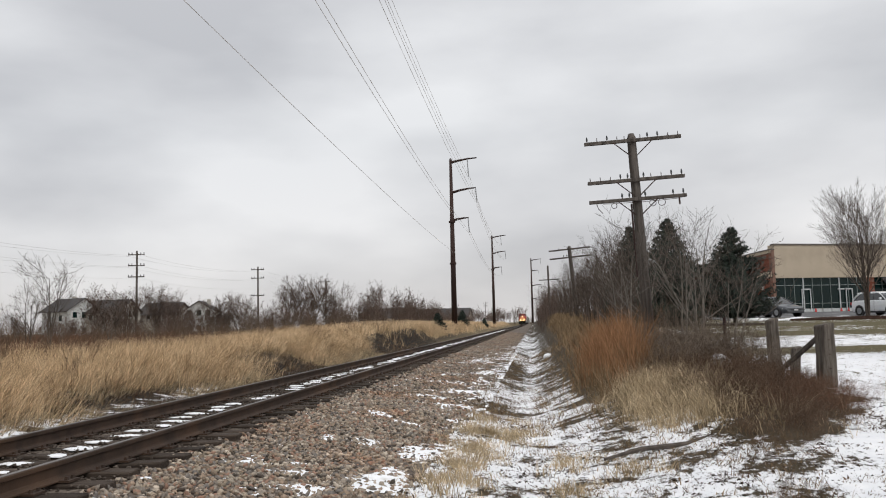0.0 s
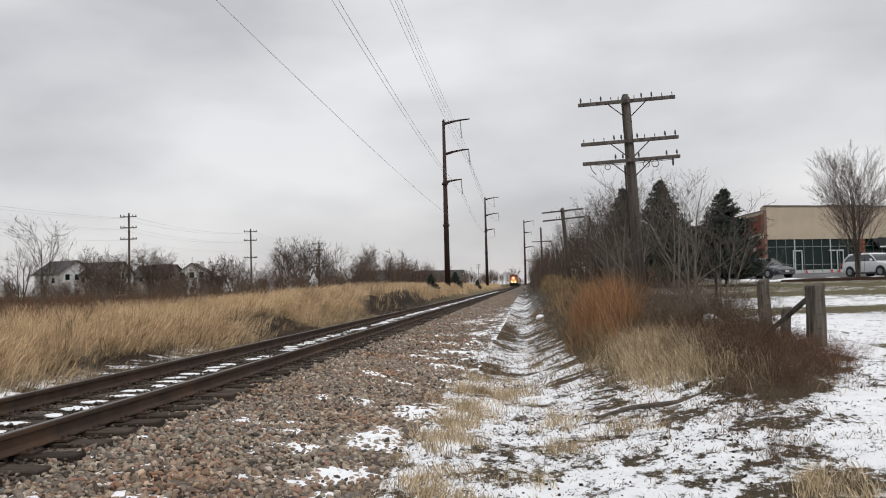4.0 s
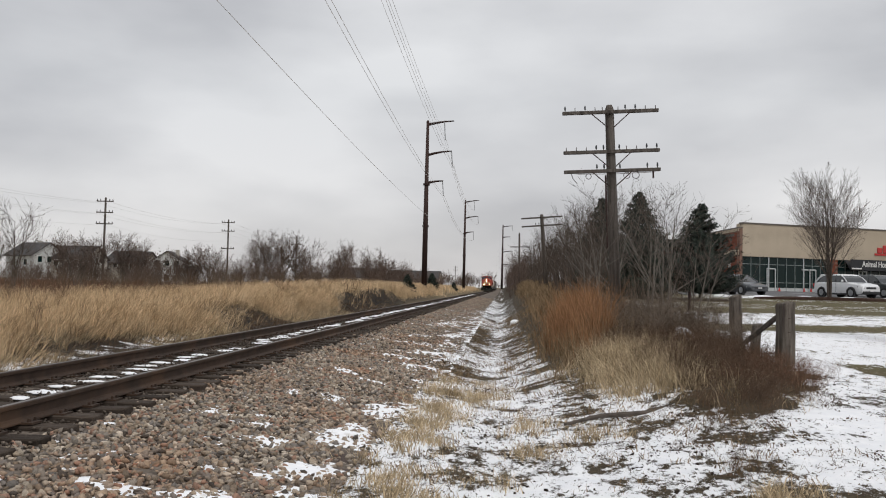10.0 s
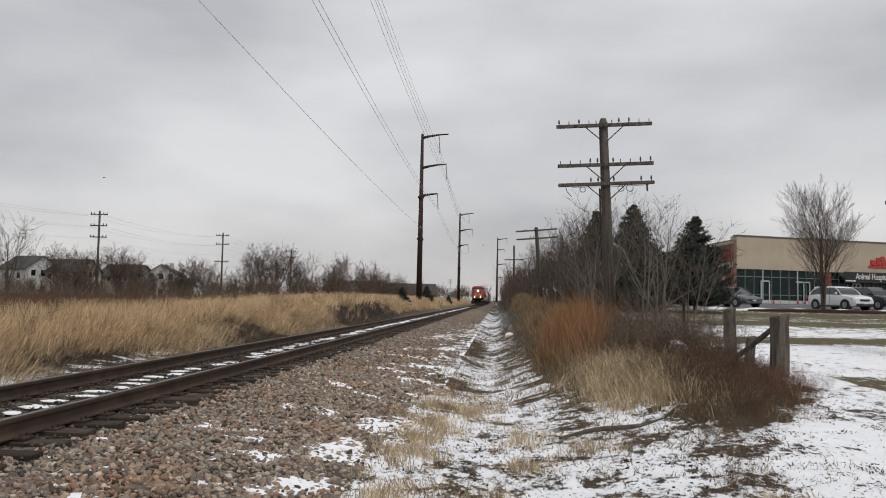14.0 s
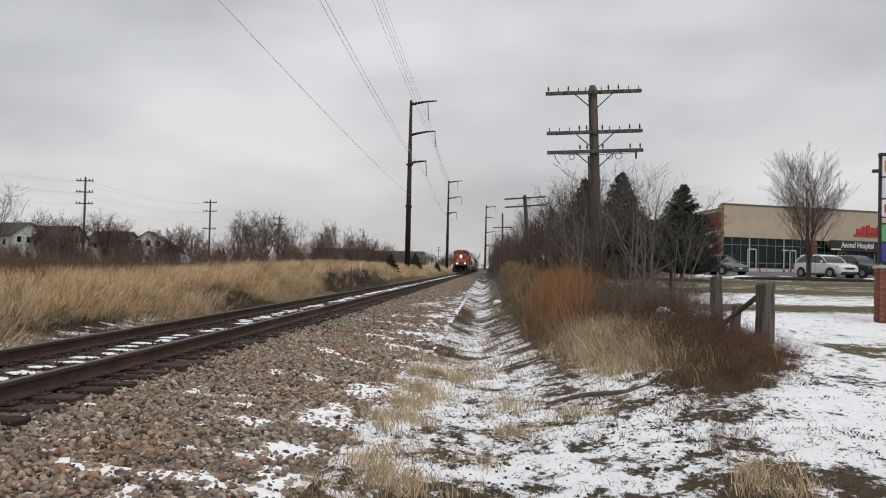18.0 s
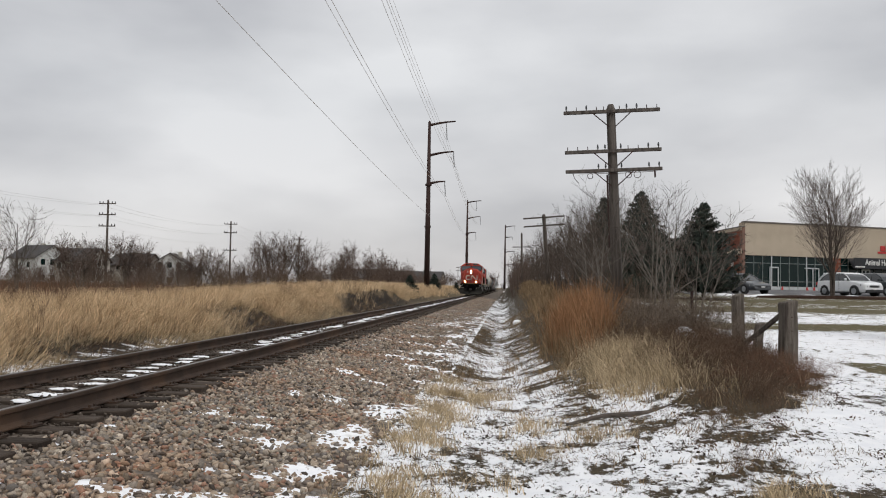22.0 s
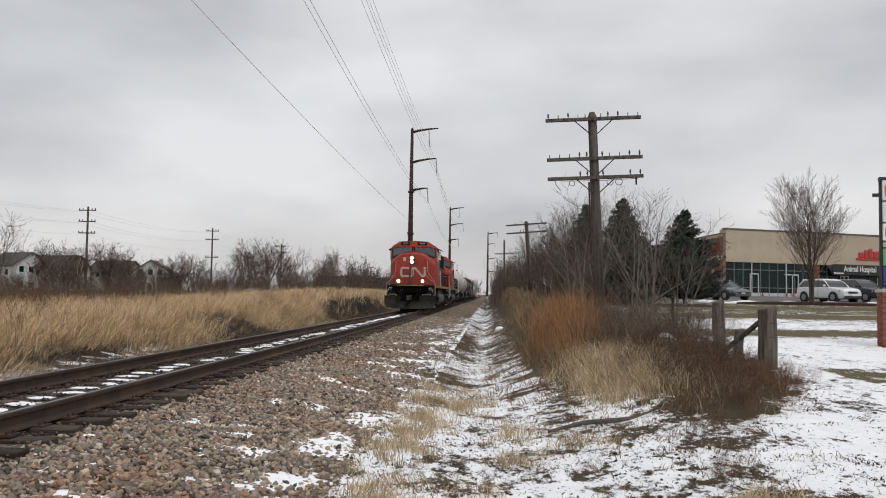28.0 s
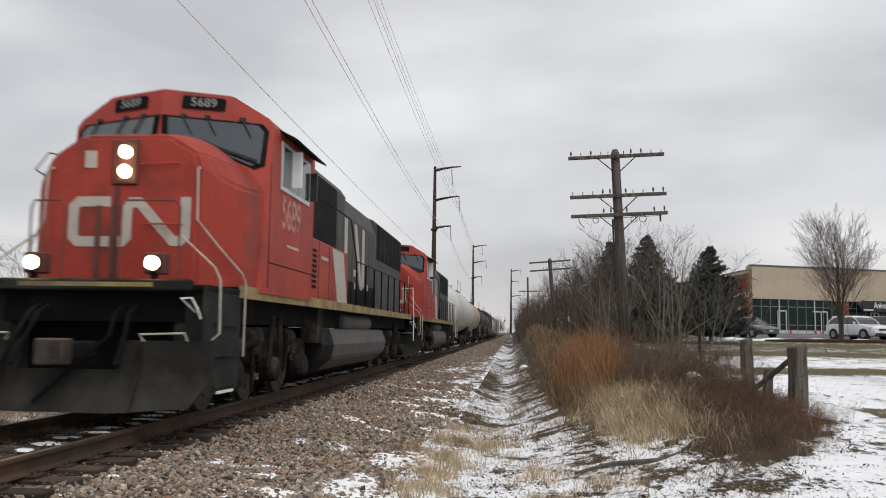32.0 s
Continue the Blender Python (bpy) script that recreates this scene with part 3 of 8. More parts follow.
def make_ties():
    rnd = random.Random(3)
    kinds = []
    for k in range(5):
        s = Shape()
        n = 7
        rings = []
        for i in range(n):
            x = -1.29 + 2.58 * i / (n - 1)
            w, t = 0.112 + rnd.uniform(-0.008, 0.008), rnd.uniform(-0.012, 0.006)
            rings.append([(x, -w, 0.12), (x, w, 0.12), (x, w + rnd.uniform(-0.006, 0.004), 0.295 + t), (x, -w + rnd.uniform(-0.004, 0.006), 0.295 + t)])
        kinds.append(rounded(s.loft(rings).mesh("tie"), 0.012))
        kinds[-1].materials.append(TIE)
    plate = Shape().box((-0.17, -0.09, 0.0), (0.17, 0.09, 0.022))
    for px in (-0.12, 0.12):
        for py in (-0.05, 0.05):
            plate.box((px - 0.014, py - 0.014, 0.02), (px + 0.014, py + 0.014, 0.05), 0.003)
    plate = plate.mesh("tie_plate")
    plate.materials.append(RUST)
    y, count, rest = 2.0, 0, Shape()
    while y < 420:
        dx, turn = rnd.uniform(-0.05, 0.05), rnd.uniform(-1.2, 1.2)
        if count < 300:
            tie = part("tie", kinds[count % 5], None, track, at=pose(dx, y, rnd.uniform(-0.012, 0.008), 0, 0, turn))
            if count < 75:
                for side in (-1, 1):
                    part("tie_plate", plate, None, tie, at=pose(side * HALF_GAUGE - dx, 0, 0.294))
        else:
            rest.box((dx - 1.29, y - 0.11, 0.12), (dx + 1.29, y + 0.11, 0.293))
        count += 1
        y += 0.53 + rnd.uniform(-0.02, 0.02)
    for k in range(20):
        y = 1.47 - 0.53 * k
        rest.box((-1.29, y - 0.11, 0.12), (1.29, y + 0.11, 0.293))
    tagged(part("ties_beyond", rest, TIE, track), kind="stuff")


make_ties()


# stones: a few broken shapes, spread over the bed
def stone_shapes(n, rnd):
    out = []
    for k in range(n):
        bm = bmesh.new()
        bmesh.ops.create_icosphere(bm, subdivisions=1, radius=1.0)
        v = np.array([p.co[:] for p in bm.verts])
        f = np.array([[p.index for p in q.verts] for q in bm.faces])
        bm.free()
        v = v * rnd.uniform(0.48, 1.22, (len(v), 1)) * np.array([1.0, rnd.uniform(0.6, 0.9), rnd.uniform(0.42, 0.62)])
        out.append((v, f))
    return out


def turned(rnd, n):
    q = np.stack([np.cos(h := rnd.uniform(0, 3.1416, n)), rnd.normal(0, 0.24, n), rnd.normal(0, 0.24, n), np.sin(h)], -1)
    q /= np.linalg.norm(q, axis=1)[:, None]
    a, b, c, d = q.T
    return np.stack([1 - 2 * (c * c + d * d), 2 * (b * c - a * d), 2 * (b * d + a * c), 2 * (b * c + a * d), 1 - 2 * (b * b + d * d), 2 * (c * d - a * b), 2 * (b * d - a * c), 2 * (c * d + a * b), 1 - 2 * (b * b + c * c)], -1).reshape(-1, 3, 3)


def scatter_stones(shapes, xs, ys, zs, size, rnd):
    V, F, base = [], [], 0
    pick = rnd.integers(0, len(shapes), len(xs))
    for k, (v, f) in enumerate(shapes):
        sel = np.where(pick == k)[0]
        R = turned(rnd, len(sel))
        pts = np.einsum("nij,vj->nvi", R, v) * size[sel][:, None, None]
        pts += np.stack([xs[sel], ys[sel], zs[sel]], -1)[:, None, :]
        V.append(pts.reshape(-1, 3))
        F.append((f[None] + (np.arange(len(sel)) * len(v))[:, None, None] + base).reshape(-1, 3))
        base += len(sel) * len(v)
    return np.concatenate(V), np.concatenate(F)


def make_stones():
    shapes = stone_shapes(7, rng)
    bits = stone_shapes(4, rng)
    octa = [(np.array([(1, 0, 0), (0, 1, 0), (-0.9, 0.1, 0), (0.1, -1, 0), (0, 0, 0.8), (0, 0.1, -0.8)]) * s, np.array([(0, 1, 4), (1, 2, 4), (2, 3, 4), (3, 0, 4), (1, 0, 5), (2, 1, 5), (3, 2, 5), (0, 3, 5)])) for s in ((1, 0.8, 0.7), (0.8, 1, 0.8), (1, 1, 0.6))]
    for name, sh, n, x0, x1, y0, y1, lo, hi in (("near_stones", shapes, 27000, -3.95, -1.15, 3.0, 16, 0.022, 0.058), ("crib_stones", octa, 8500, -6.4, -3.8, 3.5, 26, 0.02, 0.036), ("far_stones", octa, 30000, -3.95, -1.2, 16, 125, 0.03, 0.06), ("rear_stones", octa, 9000, -3.95, -1.15, -9, 3, 0.028, 0.05), ("rear_crib_stones", octa, 4000, -6.4, -3.8, -9, 3.5, 0.02, 0.036)):
        x, y = rng.uniform(x0, x1, n), y0 + (y1 - y0) * rng.uniform(0, 1, n) ** (1.0 if name != "far_stones" else 1.7)
        toe = rng.uniform(0, 1, n) > step(-2.2, -1.15, x) * 0.8
        x, y = x[toe], y[toe]
        z = bed_z(x) + rng.uniform(-0.02, 0.028, len(x)) + (0.012 if "crib" in name else 0.0)
        v, f = scatter_stones(sh, x, y, z, lo + (hi - lo) * rng.uniform(0, 1, len(x)) ** 1.5, rng)
        tagged(part(name, bulk(name, v, f), CRIB if "crib" in name else STONE, ballast), kind="stuff")
    singles = []
    for v, f in shapes:
        me = bulk("stone", v, f)
        me.materials.append(STONE1)
        singles.append(me)
    rnd = random.Random(11)
    for k in range(290):
        x, y = rnd.uniform(-3.8, -1.3), rnd.uniform(3.4, 9)
        ob = part("stone", singles[k % 7], None, ballast, at=pose(x, y, float(bed_z(x)) + rnd.uniform(0.012, 0.03), rnd.uniform(0, 360), rnd.uniform(0, 360), rnd.uniform(0, 360)) @ Matrix.Scale(rnd.uniform(0.035, 0.06), 4))


make_stones()


# snow left lying on the ballast and between the rails
def snow_lump(s, cx, cy, w, d, z, h, rnd, turn=0.0):
    n, rings = 14, []
    off = [rnd.uniform(0.6, 1.25) for _ in range(n)]
    c, q = math.cos(turn), math.sin(turn)
    for k, (sc, zz) in enumerate(((1.0, -0.02), (0.85, 0.6), (0.5, 1.0))):
        ring = []
        for i in range(n):
            a = 2 * math.pi * i / n
            u, v = w * off[i] * sc * math.cos(a), d * off[i] * sc * math.sin(a)
            x, y = cx + c * u - q * v, cy + q * u + c * v
            ring.append((x, y, z(x, y) + h * zz * rnd.uniform(0.7, 1.1)))
        rings.append(ring)
    s.loft(rings)


PATCHES = ((-2.75, 14.6, 0.55, 0.16, -0.95), (-2.3, 13.9, 0.5, 0.12, -0.5), (-2.6, 8.9, 0.34, 0.30, 0.3), (-2.3, 8.3, 0.28, 0.26, 0.6), (-2.25, 11.2, 0.2, 0.5, 0.3), (-2.9, 11.5, 0.1, 0.25, 0.2), (-3.15, 6.9, 0.30, 0.16, 0.5), (-3.35, 6.2, 0.3, 0.16, 0.2), (-2.75, 6.0, 0.5, 0.14, 0.1),
           (-2.2, 6.2, 0.35, 0.16, 0.0), (-1.8, 7.3, 0.35, 0.4, 0.2), (-1.7, 9.0, 0.25, 0.5, 0.0), (-1.6, 10.8, 0.2, 0.5, 0.1), (-1.9, 17.2, 0.4, 0.5, -0.8), (-1.7, 20.5, 0.5, 0.6, -0.7), (-2.5, 18.5, 0.4, 0.3, -0.7), (-2.4, 23.0, 0.4, 0.9, -0.5), (-1.9, 28.0, 0.5, 1.2, -0.4), (-2.4, 36, 0.3, 3.0, -0.1))


def make_snow():
    rnd = random.Random(21)
    # a thin sheet that shows where the snow has not melted, with the stones poking through
    gx, gy = np.arange(-3.9, -1.0, 0.03), np.concatenate([np.arange(3.2, 17, 0.035), np.arange(17, 60, 0.12)])
    X, Y = np.meshgrid(gx, gy)
    m = 0.10 * step(-2.3, -1.3, X) + 0.05 * step(22, 40, Y) * step(-2.9, -1.9, X)
    for cx, cy, w, d, turn in PATCHES:
        c, q = math.cos(turn), math.sin(turn)
        u, v = (X - cx) * c + (Y - cy) * q, (Y - cy) * c - (X - cx) * q
        m += 0.42 * np.exp(-(u / w) ** 2 - (v / d) ** 2)
    h = np.minimum((m + 0.95 * fbm(X * 2.9, Y * 2.3, 5, 41) - 0.76) * 0.10, 0.012) + 0.02 * (fbm(X * 8, Y * 8, 2, 43) - 0.5)
    i = np.arange(X.size).reshape(X.shape)
    f = np.stack([i[:-1, :-1], i[:-1, 1:], i[1:, 1:], i[1:, :-1]], -1).reshape(-1, 4)
    f = f[(h.ravel()[f].max(1) > -0.004)]
    used, f = np.unique(f, return_inverse=True)
    v = np.stack([X, Y, bed_z(X) + 0.016 + h], -1).reshape(-1, 3)[used]
    tagged(part("snow_patches", bulk("snow_patches", v, f.reshape(-1, 4), True), SNOW), "old snow patches on the ballast slope", "snow", kind="stuff")
    s = Shape()
    y = 3.0
    while y < 150:
        if rnd.random() < 0.85:
            snow_lump(s, TRACK_X - 0.28 + rnd.uniform(-0.14, 0.14), y, rnd.uniform(0.10, 0.24), rnd.uniform(0.06, 0.16), lambda x, y: 0.288, 0.022, rnd, rnd.uniform(-0.3, 0.3))
        y += 0.53 if y < 60 else 1.06
    tagged(part("snow_between_rails", s, SNOW, smooth=True), "thin snow lying between the rails", "snow", kind="stuff")


make_snow()


# ---- pole lines ----
def steel_pole(x, y, z, height, arms, group):
    t = thing("steel_power_pole", "tall rust-brown steel transmission pole with three curved arms", "power pole", group, pose(x, y, z))
    part("shaft", Shape().tube([(0, 0, 0), (0, 0, height * 0.4), (0, 0, height)], [0.42 * height / 24, 0.36 * height / 24, 0.20 * height / 24], 14), CORTEN, t, smooth=True)
    for f in (0.62, 0.37):
        part("flange", Shape().disc((0, 0, height * f), (0, 0, 1), 0.48 * height / 24, 0.25, 14), CORTEN, t)
    for zz, length, drop, lift in arms:
        arm = part("arm", Shape().tube([(0, 0, zz), (length * 0.3, 0, zz + lift * 0.45), (length * 0.65, 0, zz + lift * 0.82), (length, 0, zz + lift)], [0.20, 0.16, 0.12, 0.08], 6), CORTEN, t)
        part("insulator", Shape().tube([(drop[0], 0, zz + drop[1]), (drop[0] + 0.15, 0, zz + drop[1] - drop[2])], 0.07, 6), GALV, arm, "slim grey hanging insulator")
    part("cap", Shape().disc((0, 0, height), (0, 0, 1), 0.24 * height / 24, 0.3, 8, 0.05), CORTEN, t)
    return t


def wire(name, label, pts, r, group):
    return tagged(part(name, Shape().tube(pts, r, 4), WIRE), label, "wire", group)


def hang(a, b, sag, n=28):
    a, b = Vector(a), Vector(b)
    return [a.lerp(b, i / n) - Vector((0, 0, 4 * sag * (i / n) * (1 - i / n))) for i in range(n + 1)]


G_STEEL = "steel transmission poles along the track"
S1, S2, S3 = (-10.75, 113.0), (-10.3, 217.0), (-0.5, 300.0)
Z1 = float(ground_z(*S1))
ARMS = [(22.25, 3.6, (2.3, 0.25, 2.3), 0.55), (18.05, 3.4, (3.35, 0.55, 2.1), 0.6), (14.2, 2.3, (2.2, 0.4, 2.1), 0.35)]
steel_pole(S1[0], S1[1], Z1, 24.1 - Z1, [(a - Z1 + 1.5, b, c, d) for a, b, c, d in ARMS], G_STEEL)
steel_pole(S2[0], S2[1], Z1, 24.1 - Z1, [(a - Z1 + 1.5, b, c, d) for a, b, c, d in ARMS], G_STEEL)
steel_pole(S3[0], S3[1], Z1, 24.1 - Z1, [(22.3, 3.6, (3.3, 0.3, 1.5), 0.5), (18.6, 2.6, (2.5, 0.3, 1.2), 0.2), (13.2, 3.6, (3.4, 0.5, 1.5), 0.5), (8.6, 2.6, (2.5, 0.3, 1.2), 0.3)], G_STEEL)
for zz, ins in ((22.25 + 1.5, (2.45, 0.25 - 2.3)), (18.05 + 1.5, (3.5, 0.55 - 2.1)), (14.2 + 1.5, (2.35, 0.4 - 2.1))):
    h = zz + ins[1]
    for off in (-0.13, 0.13):
        wire("conductor", "thin grey overhead power conductor", hang((S1[0] + ins[0] + off + (1.3 if zz < 17 else 0.7), 9, h), (S1[0] + ins[0] + off, S1[1], h), 1.0), 0.013, "power conductors")
        wire("conductor", "thin grey overhead power conductor", hang((S1[0] + ins[0] + off, S1[1], h), (S2[0] + ins[0] + off, S2[1], h), 2.2), 0.015, "power conductors")
wire("lower_cable", "dark lower cable on the steel poles", hang((S1[0] + 0.5, 9, 12.0), (S1[0] + 0.4, S1[1], 11.1), 0.5), 0.014, "power conductors")


def cross_pole(name, label, height, arms, arm_len, group, at, r=0.14, pins=None, braces=True):
    """A wooden pole with crossarms, pins, insulators and flat braces."""
    t = thing(name, label, "utility pole", group, at)
    part("pole", Shape().tube([(0, 0, -0.4), (0, 0, height * 0.5), (0, 0, height - 0.14), (0, 0, height)], [r * 1.25, r * 1.1, r * 0.97, r * 0.6], 12), POLEWOOD, t, smooth=True)
    arm_deep = 0.055 if height < 12 else 0.085
    for k, z in enumerate(arms):
        arm = part("crossarm", Shape().box((-arm_len / 2, -r - 0.10, z - arm_deep), (arm_len / 2, -r + 0.0, z + arm_deep)), POLEWOOD, t, bevel=0.01)
        if braces:
            for s in (-1, 1):
                part("brace", Shape().tube([(s * 0.62, -r - 0.11, z - 0.04), (s * 0.1, -r - 0.08, z - 0.5)], 0.022, 4), CORTEN, t)
        if not pins and height > 12:
            for f in (-0.46, -0.27, 0.27, 0.46):
                part("insulator", Shape().tube([(f * arm_len, -r - 0.05, z + 0.05), (f * arm_len, -r - 0.05, z + 0.2), (f * arm_len, -r - 0.05, z + 0.36)], [0.05, 0.085, 0.05], 6), DARKGLASS, arm, "dark pin insulator")
        if pins:
            for i in range(10):
                x = (-0.47 + i * 0.94 / 9) * arm_len
                if abs(x) < 0.25:
                    x = 0.25 * (1 if x > 0 else -1)
                kind = pins[k][i]
                if kind:
                    part("pin", Shape().tube([(x, -r - 0.05, z + 0.05), (x, -r - 0.05, z + 0.17)], 0.013, 5), CORTEN, arm)
                if kind == 2:
                    part("insulator", Shape().tube([(x, -r - 0.05, z + 0.10), (x, -r - 0.05, z + 0.15), (x, -r - 0.05, z + 0.2), (x, -r - 0.05, z + 0.23)], [0.028, 0.031, 0.024, 0.010], 8), DARKGLASS, arm, "dark glass insulator")
    return t


TP = cross_pole("telegraph_pole", "leaning weathered wooden telegraph pole with three crossarms", 7.04, [6.78, 5.50, 4.88], 3.05, "old telegraph poles", pose(3.62, 27.0, 0.56, 0, -2.6, 0), 0.145,
                [(2, 1, 2, 1, 1, 1, 2, 2, 1, 1), (1, 1, 1, 2, 2, 2, 1, 1, 2, 2), (0, 0, 0, 2, 2, 2, 0, 0, 2, 2)])
for x, rr in ((-0.75, 0.085), (0.46, 0.10), (0.74, 0.11)):
    part("wire_coil", Shape().tube([(x + rr * math.cos(a), -0.2, 4.72 + rr * math.sin(a)) for a in np.linspace(0, 2 * math.pi, 15)], 0.012, 4), CORTEN, TP)
part("loose_wire", Shape().tube([(-1.3, -0.2, 4.84), (-1.25, -0.2, 4.66), (-1.12, -0.2, 4.5)], 0.014, 4), CORTEN, TP)
part("guy_wire", Shape().tube([(-1.1, -0.22, 4.80), (0.2, -0.24, 4.77), (1.35, -0.22, 4.80)], 0.010, 4), CORTEN, TP)
part("hanging_bracket", Shape().box((1.26, -0.24, 4.6), (1.31, -0.2, 4.83)), CORTEN, TP)
part("riser_pipe", Shape().tube([(-0.22, -0.12, 2.4), (-0.2, -0.12, 4.75)], 0.03, 6), CORTEN, TP)
cross_pole("telegraph_pole", "leaning dark telegraph pole with two crossarms", 6.0, [5.75, 5.15], 3.05, "old telegraph poles", pose(3.2, 62, 1.15, 0, -4.5, 0), 0.14, [(0, 0, 1, 0, 0, 0, 0, 0, 1, 1), (0, 0, 0, 2, 2, 0, 0, 0, 0, 0)], False)
cross_pole("telegraph_pole", "far dark telegraph pole with one crossarm", 6.6, [4.9], 2.2, "old telegraph poles", pose(1.9, 99, 1.6, 0, -1, 0), 0.11, None, False)

G_WOOD = "wooden utility poles across the field"
LP = [(-64.4, 130.0, 13.3), (-57.5, 170.0, 13.1), (-57.6, 228.0, 13.3), (-57, 400, 13), (-30, 520, 13)]
for x, y, top in LP:
    cross_pole("utility_pole", "wooden utility pole with three crossarms in the field", top + 1.2, [top + 0.55, top - 1.25, top - 4.9 if y > 150 else top - 3.1], 2.75, G_WOOD, pose(x, y, 0.3, 0, 0, 3), 0.16, None, False)
for a, b in zip([(-69, 75, 13.4)] + LP, LP):
    if b[1] > 300:
        break
    for dz, dx in ((0.6, -1.3), (0.6, 1.3), (-1.2, -1.3), (-1.2, 1.3), (-3.0, 0.4)):
        wire("line_wire", "thin wire between the field utility poles", hang((a[0] + dx, a[1], a[2] + dz), (b[0] + dx, b[1], b[2] + dz), 0.9, 12), 0.018, "field line wires")


# ---- the train ----
LOCO_RED = material("weathered red locomotive paint", (0.27, 0.030, 0.018), (0.39, 0.051, 0.033), 1.2, 0.55, 0, 0.06, 30, (0.19, 0.032, 0.021), 0.35, 1.5)
LOCO_BLACK = material("sooty black locomotive paint", (0.004, 0.004, 0.0042), (0.010, 0.0098, 0.0095), 1.5, 0.65, 0, 0.1, 30, (0.022, 0.020, 0.018), 0.3, 1.2)
LOCO_GREY = material("dusty grey locomotive roof", (0.06, 0.06, 0.06), (0.12, 0.118, 0.114), 1.5, 0.8, 0, 0.1, 30, (0.04, 0.038, 0.036), 0.3)
HOOD_GREY = material("dull grey hood paint", (0.038, 0.039, 0.038), (0.075, 0.076, 0.073), 1.2, 0.75, 0, 0.06, 30, (0.045, 0.044, 0.04), 0.35, 0.9)
STEP_DARK = material("dusty dark green-grey step plate", (0.011, 0.0125, 0.0115), (0.025, 0.027, 0.0245), 2.5, 0.85, 0, 0.12, 30, (0.05, 0.046, 0.038), 0.3, 2)
PLOUGH_DUST = material("scuffed dusty plough steel", (0.010, 0.0095, 0.0085), (0.028, 0.026, 0.022), 2, 0.85, 0, 0.1, 30, (0.04, 0.038, 0.031), 0.35, 1.5)
RAIL_BROWN = material("grimy red-brown railing paint", (0.07, 0.022, 0.016), (0.12, 0.04, 0.03), 6, 0.7, 0, 0.1, 40)
LOCO_WHITE = material("dirty white lettering paint", (0.36, 0.33, 0.285), (0.52, 0.48, 0.42), 4, 0.6, 0, 0.05, 50, (0.36, 0.28, 0.22), 0.3, 4)
SILL_TAN = material("dirty yellow sill stripe", (0.20, 0.145, 0.05), (0.34, 0.25, 0.085), 3, 0.7, 0, 0.1, 40, (0.10, 0.08, 0.05), 0.4, 2)
TRUCK_DUST = material("dusty dark truck steel", (0.012, 0.011, 0.010), (0.042, 0.038, 0.034), 3, 0.85, 0.1, 0.3, 40, (0.08, 0.068, 0.058), 0.3, 3)
TANK_GREY = material("dusty grey fuel tank", (0.055, 0.053, 0.05), (0.12, 0.115, 0.108), 1.5, 0.75, 0, 0.1, 40, (0.05, 0.045, 0.04), 0.4, 1.5)
for m in (LOCO_BLACK, TRUCK_DUST):
    m.node_tree.nodes["Principled BSDF"].inputs["Specular IOR Level"].default_value = 0.06
LOCO_RED.node_tree.nodes["Principled BSDF"].inputs["Specular IOR Level"].default_value = 0.3
BOARD_GREY = material("dull grey board figures", (0.15, 0.15, 0.135), (0.24, 0.235, 0.21), 6, 0.6, 0, 0.05, 50)
FADED = material("faded pale lettering", (0.38, 0.17, 0.13), (0.50, 0.28, 0.23), 5, 0.6, 0, 0.05, 50, (0.32, 0.07, 0.05), 0.45, 6)
WHEEL_STEEL = material("brown wheel steel", (0.04, 0.032, 0.027), (0.10, 0.085, 0.075), 5, 0.6, 0.6, 0.2, 40)
CAB_GLASS = glass("cab windscreen glass", (0.040, 0.050, 0.058), 0.03, 1.0)
LAMP = material("lit headlight", (0.9, 0.85, 0.7), (0.95, 0.9, 0.8), 2, 0.3, 0, 0, 20, emit=((1.0, 0.72, 0.30), 70.0))
LAMP_WARM = material("lit ditch light", (0.9, 0.8, 0.6), (0.95, 0.85, 0.7), 2, 0.3, 0, 0, 20, emit=((1.0, 0.60, 0.18), 80.0))
LAMP_OFF = glass("unlit lamp glass", (0.30, 0.30, 0.30), 0.1)


def ribbon(s, pts, w, y, t=0.008):
    """A flat mitred band of width w along points (x, z) in the plane y, facing -y."""
    v = [Vector(p) for p in pts]
    left, right = [], []
    for i, p in enumerate(v):
        d0 = (p - v[i - 1]).normalized() if i else (v[1] - p).normalized()
        d1 = (v[i + 1] - p).normalized() if i < len(v) - 1 else d0
        n0, n1 = Vector((-d0.y, d0.x)), Vector((-d1.y, d1.x))
        m = (n0 + n1).normalized()
        k = w / 2 / max(0.45, m.dot(n0))
        left.append(p + m * k)
        right.append(p - m * k)
    s.loft([[(a.x, y - t, a.y), (a.x, y, a.y), (b.x, y, b.y), (b.x, y - t, b.y)] for a, b in zip(left, right)])


def rail_tube(parent, name, pts, mat, r=0.018, label=""):
    return part(name, Shape().tube(pts, r, 6), mat, parent, label)


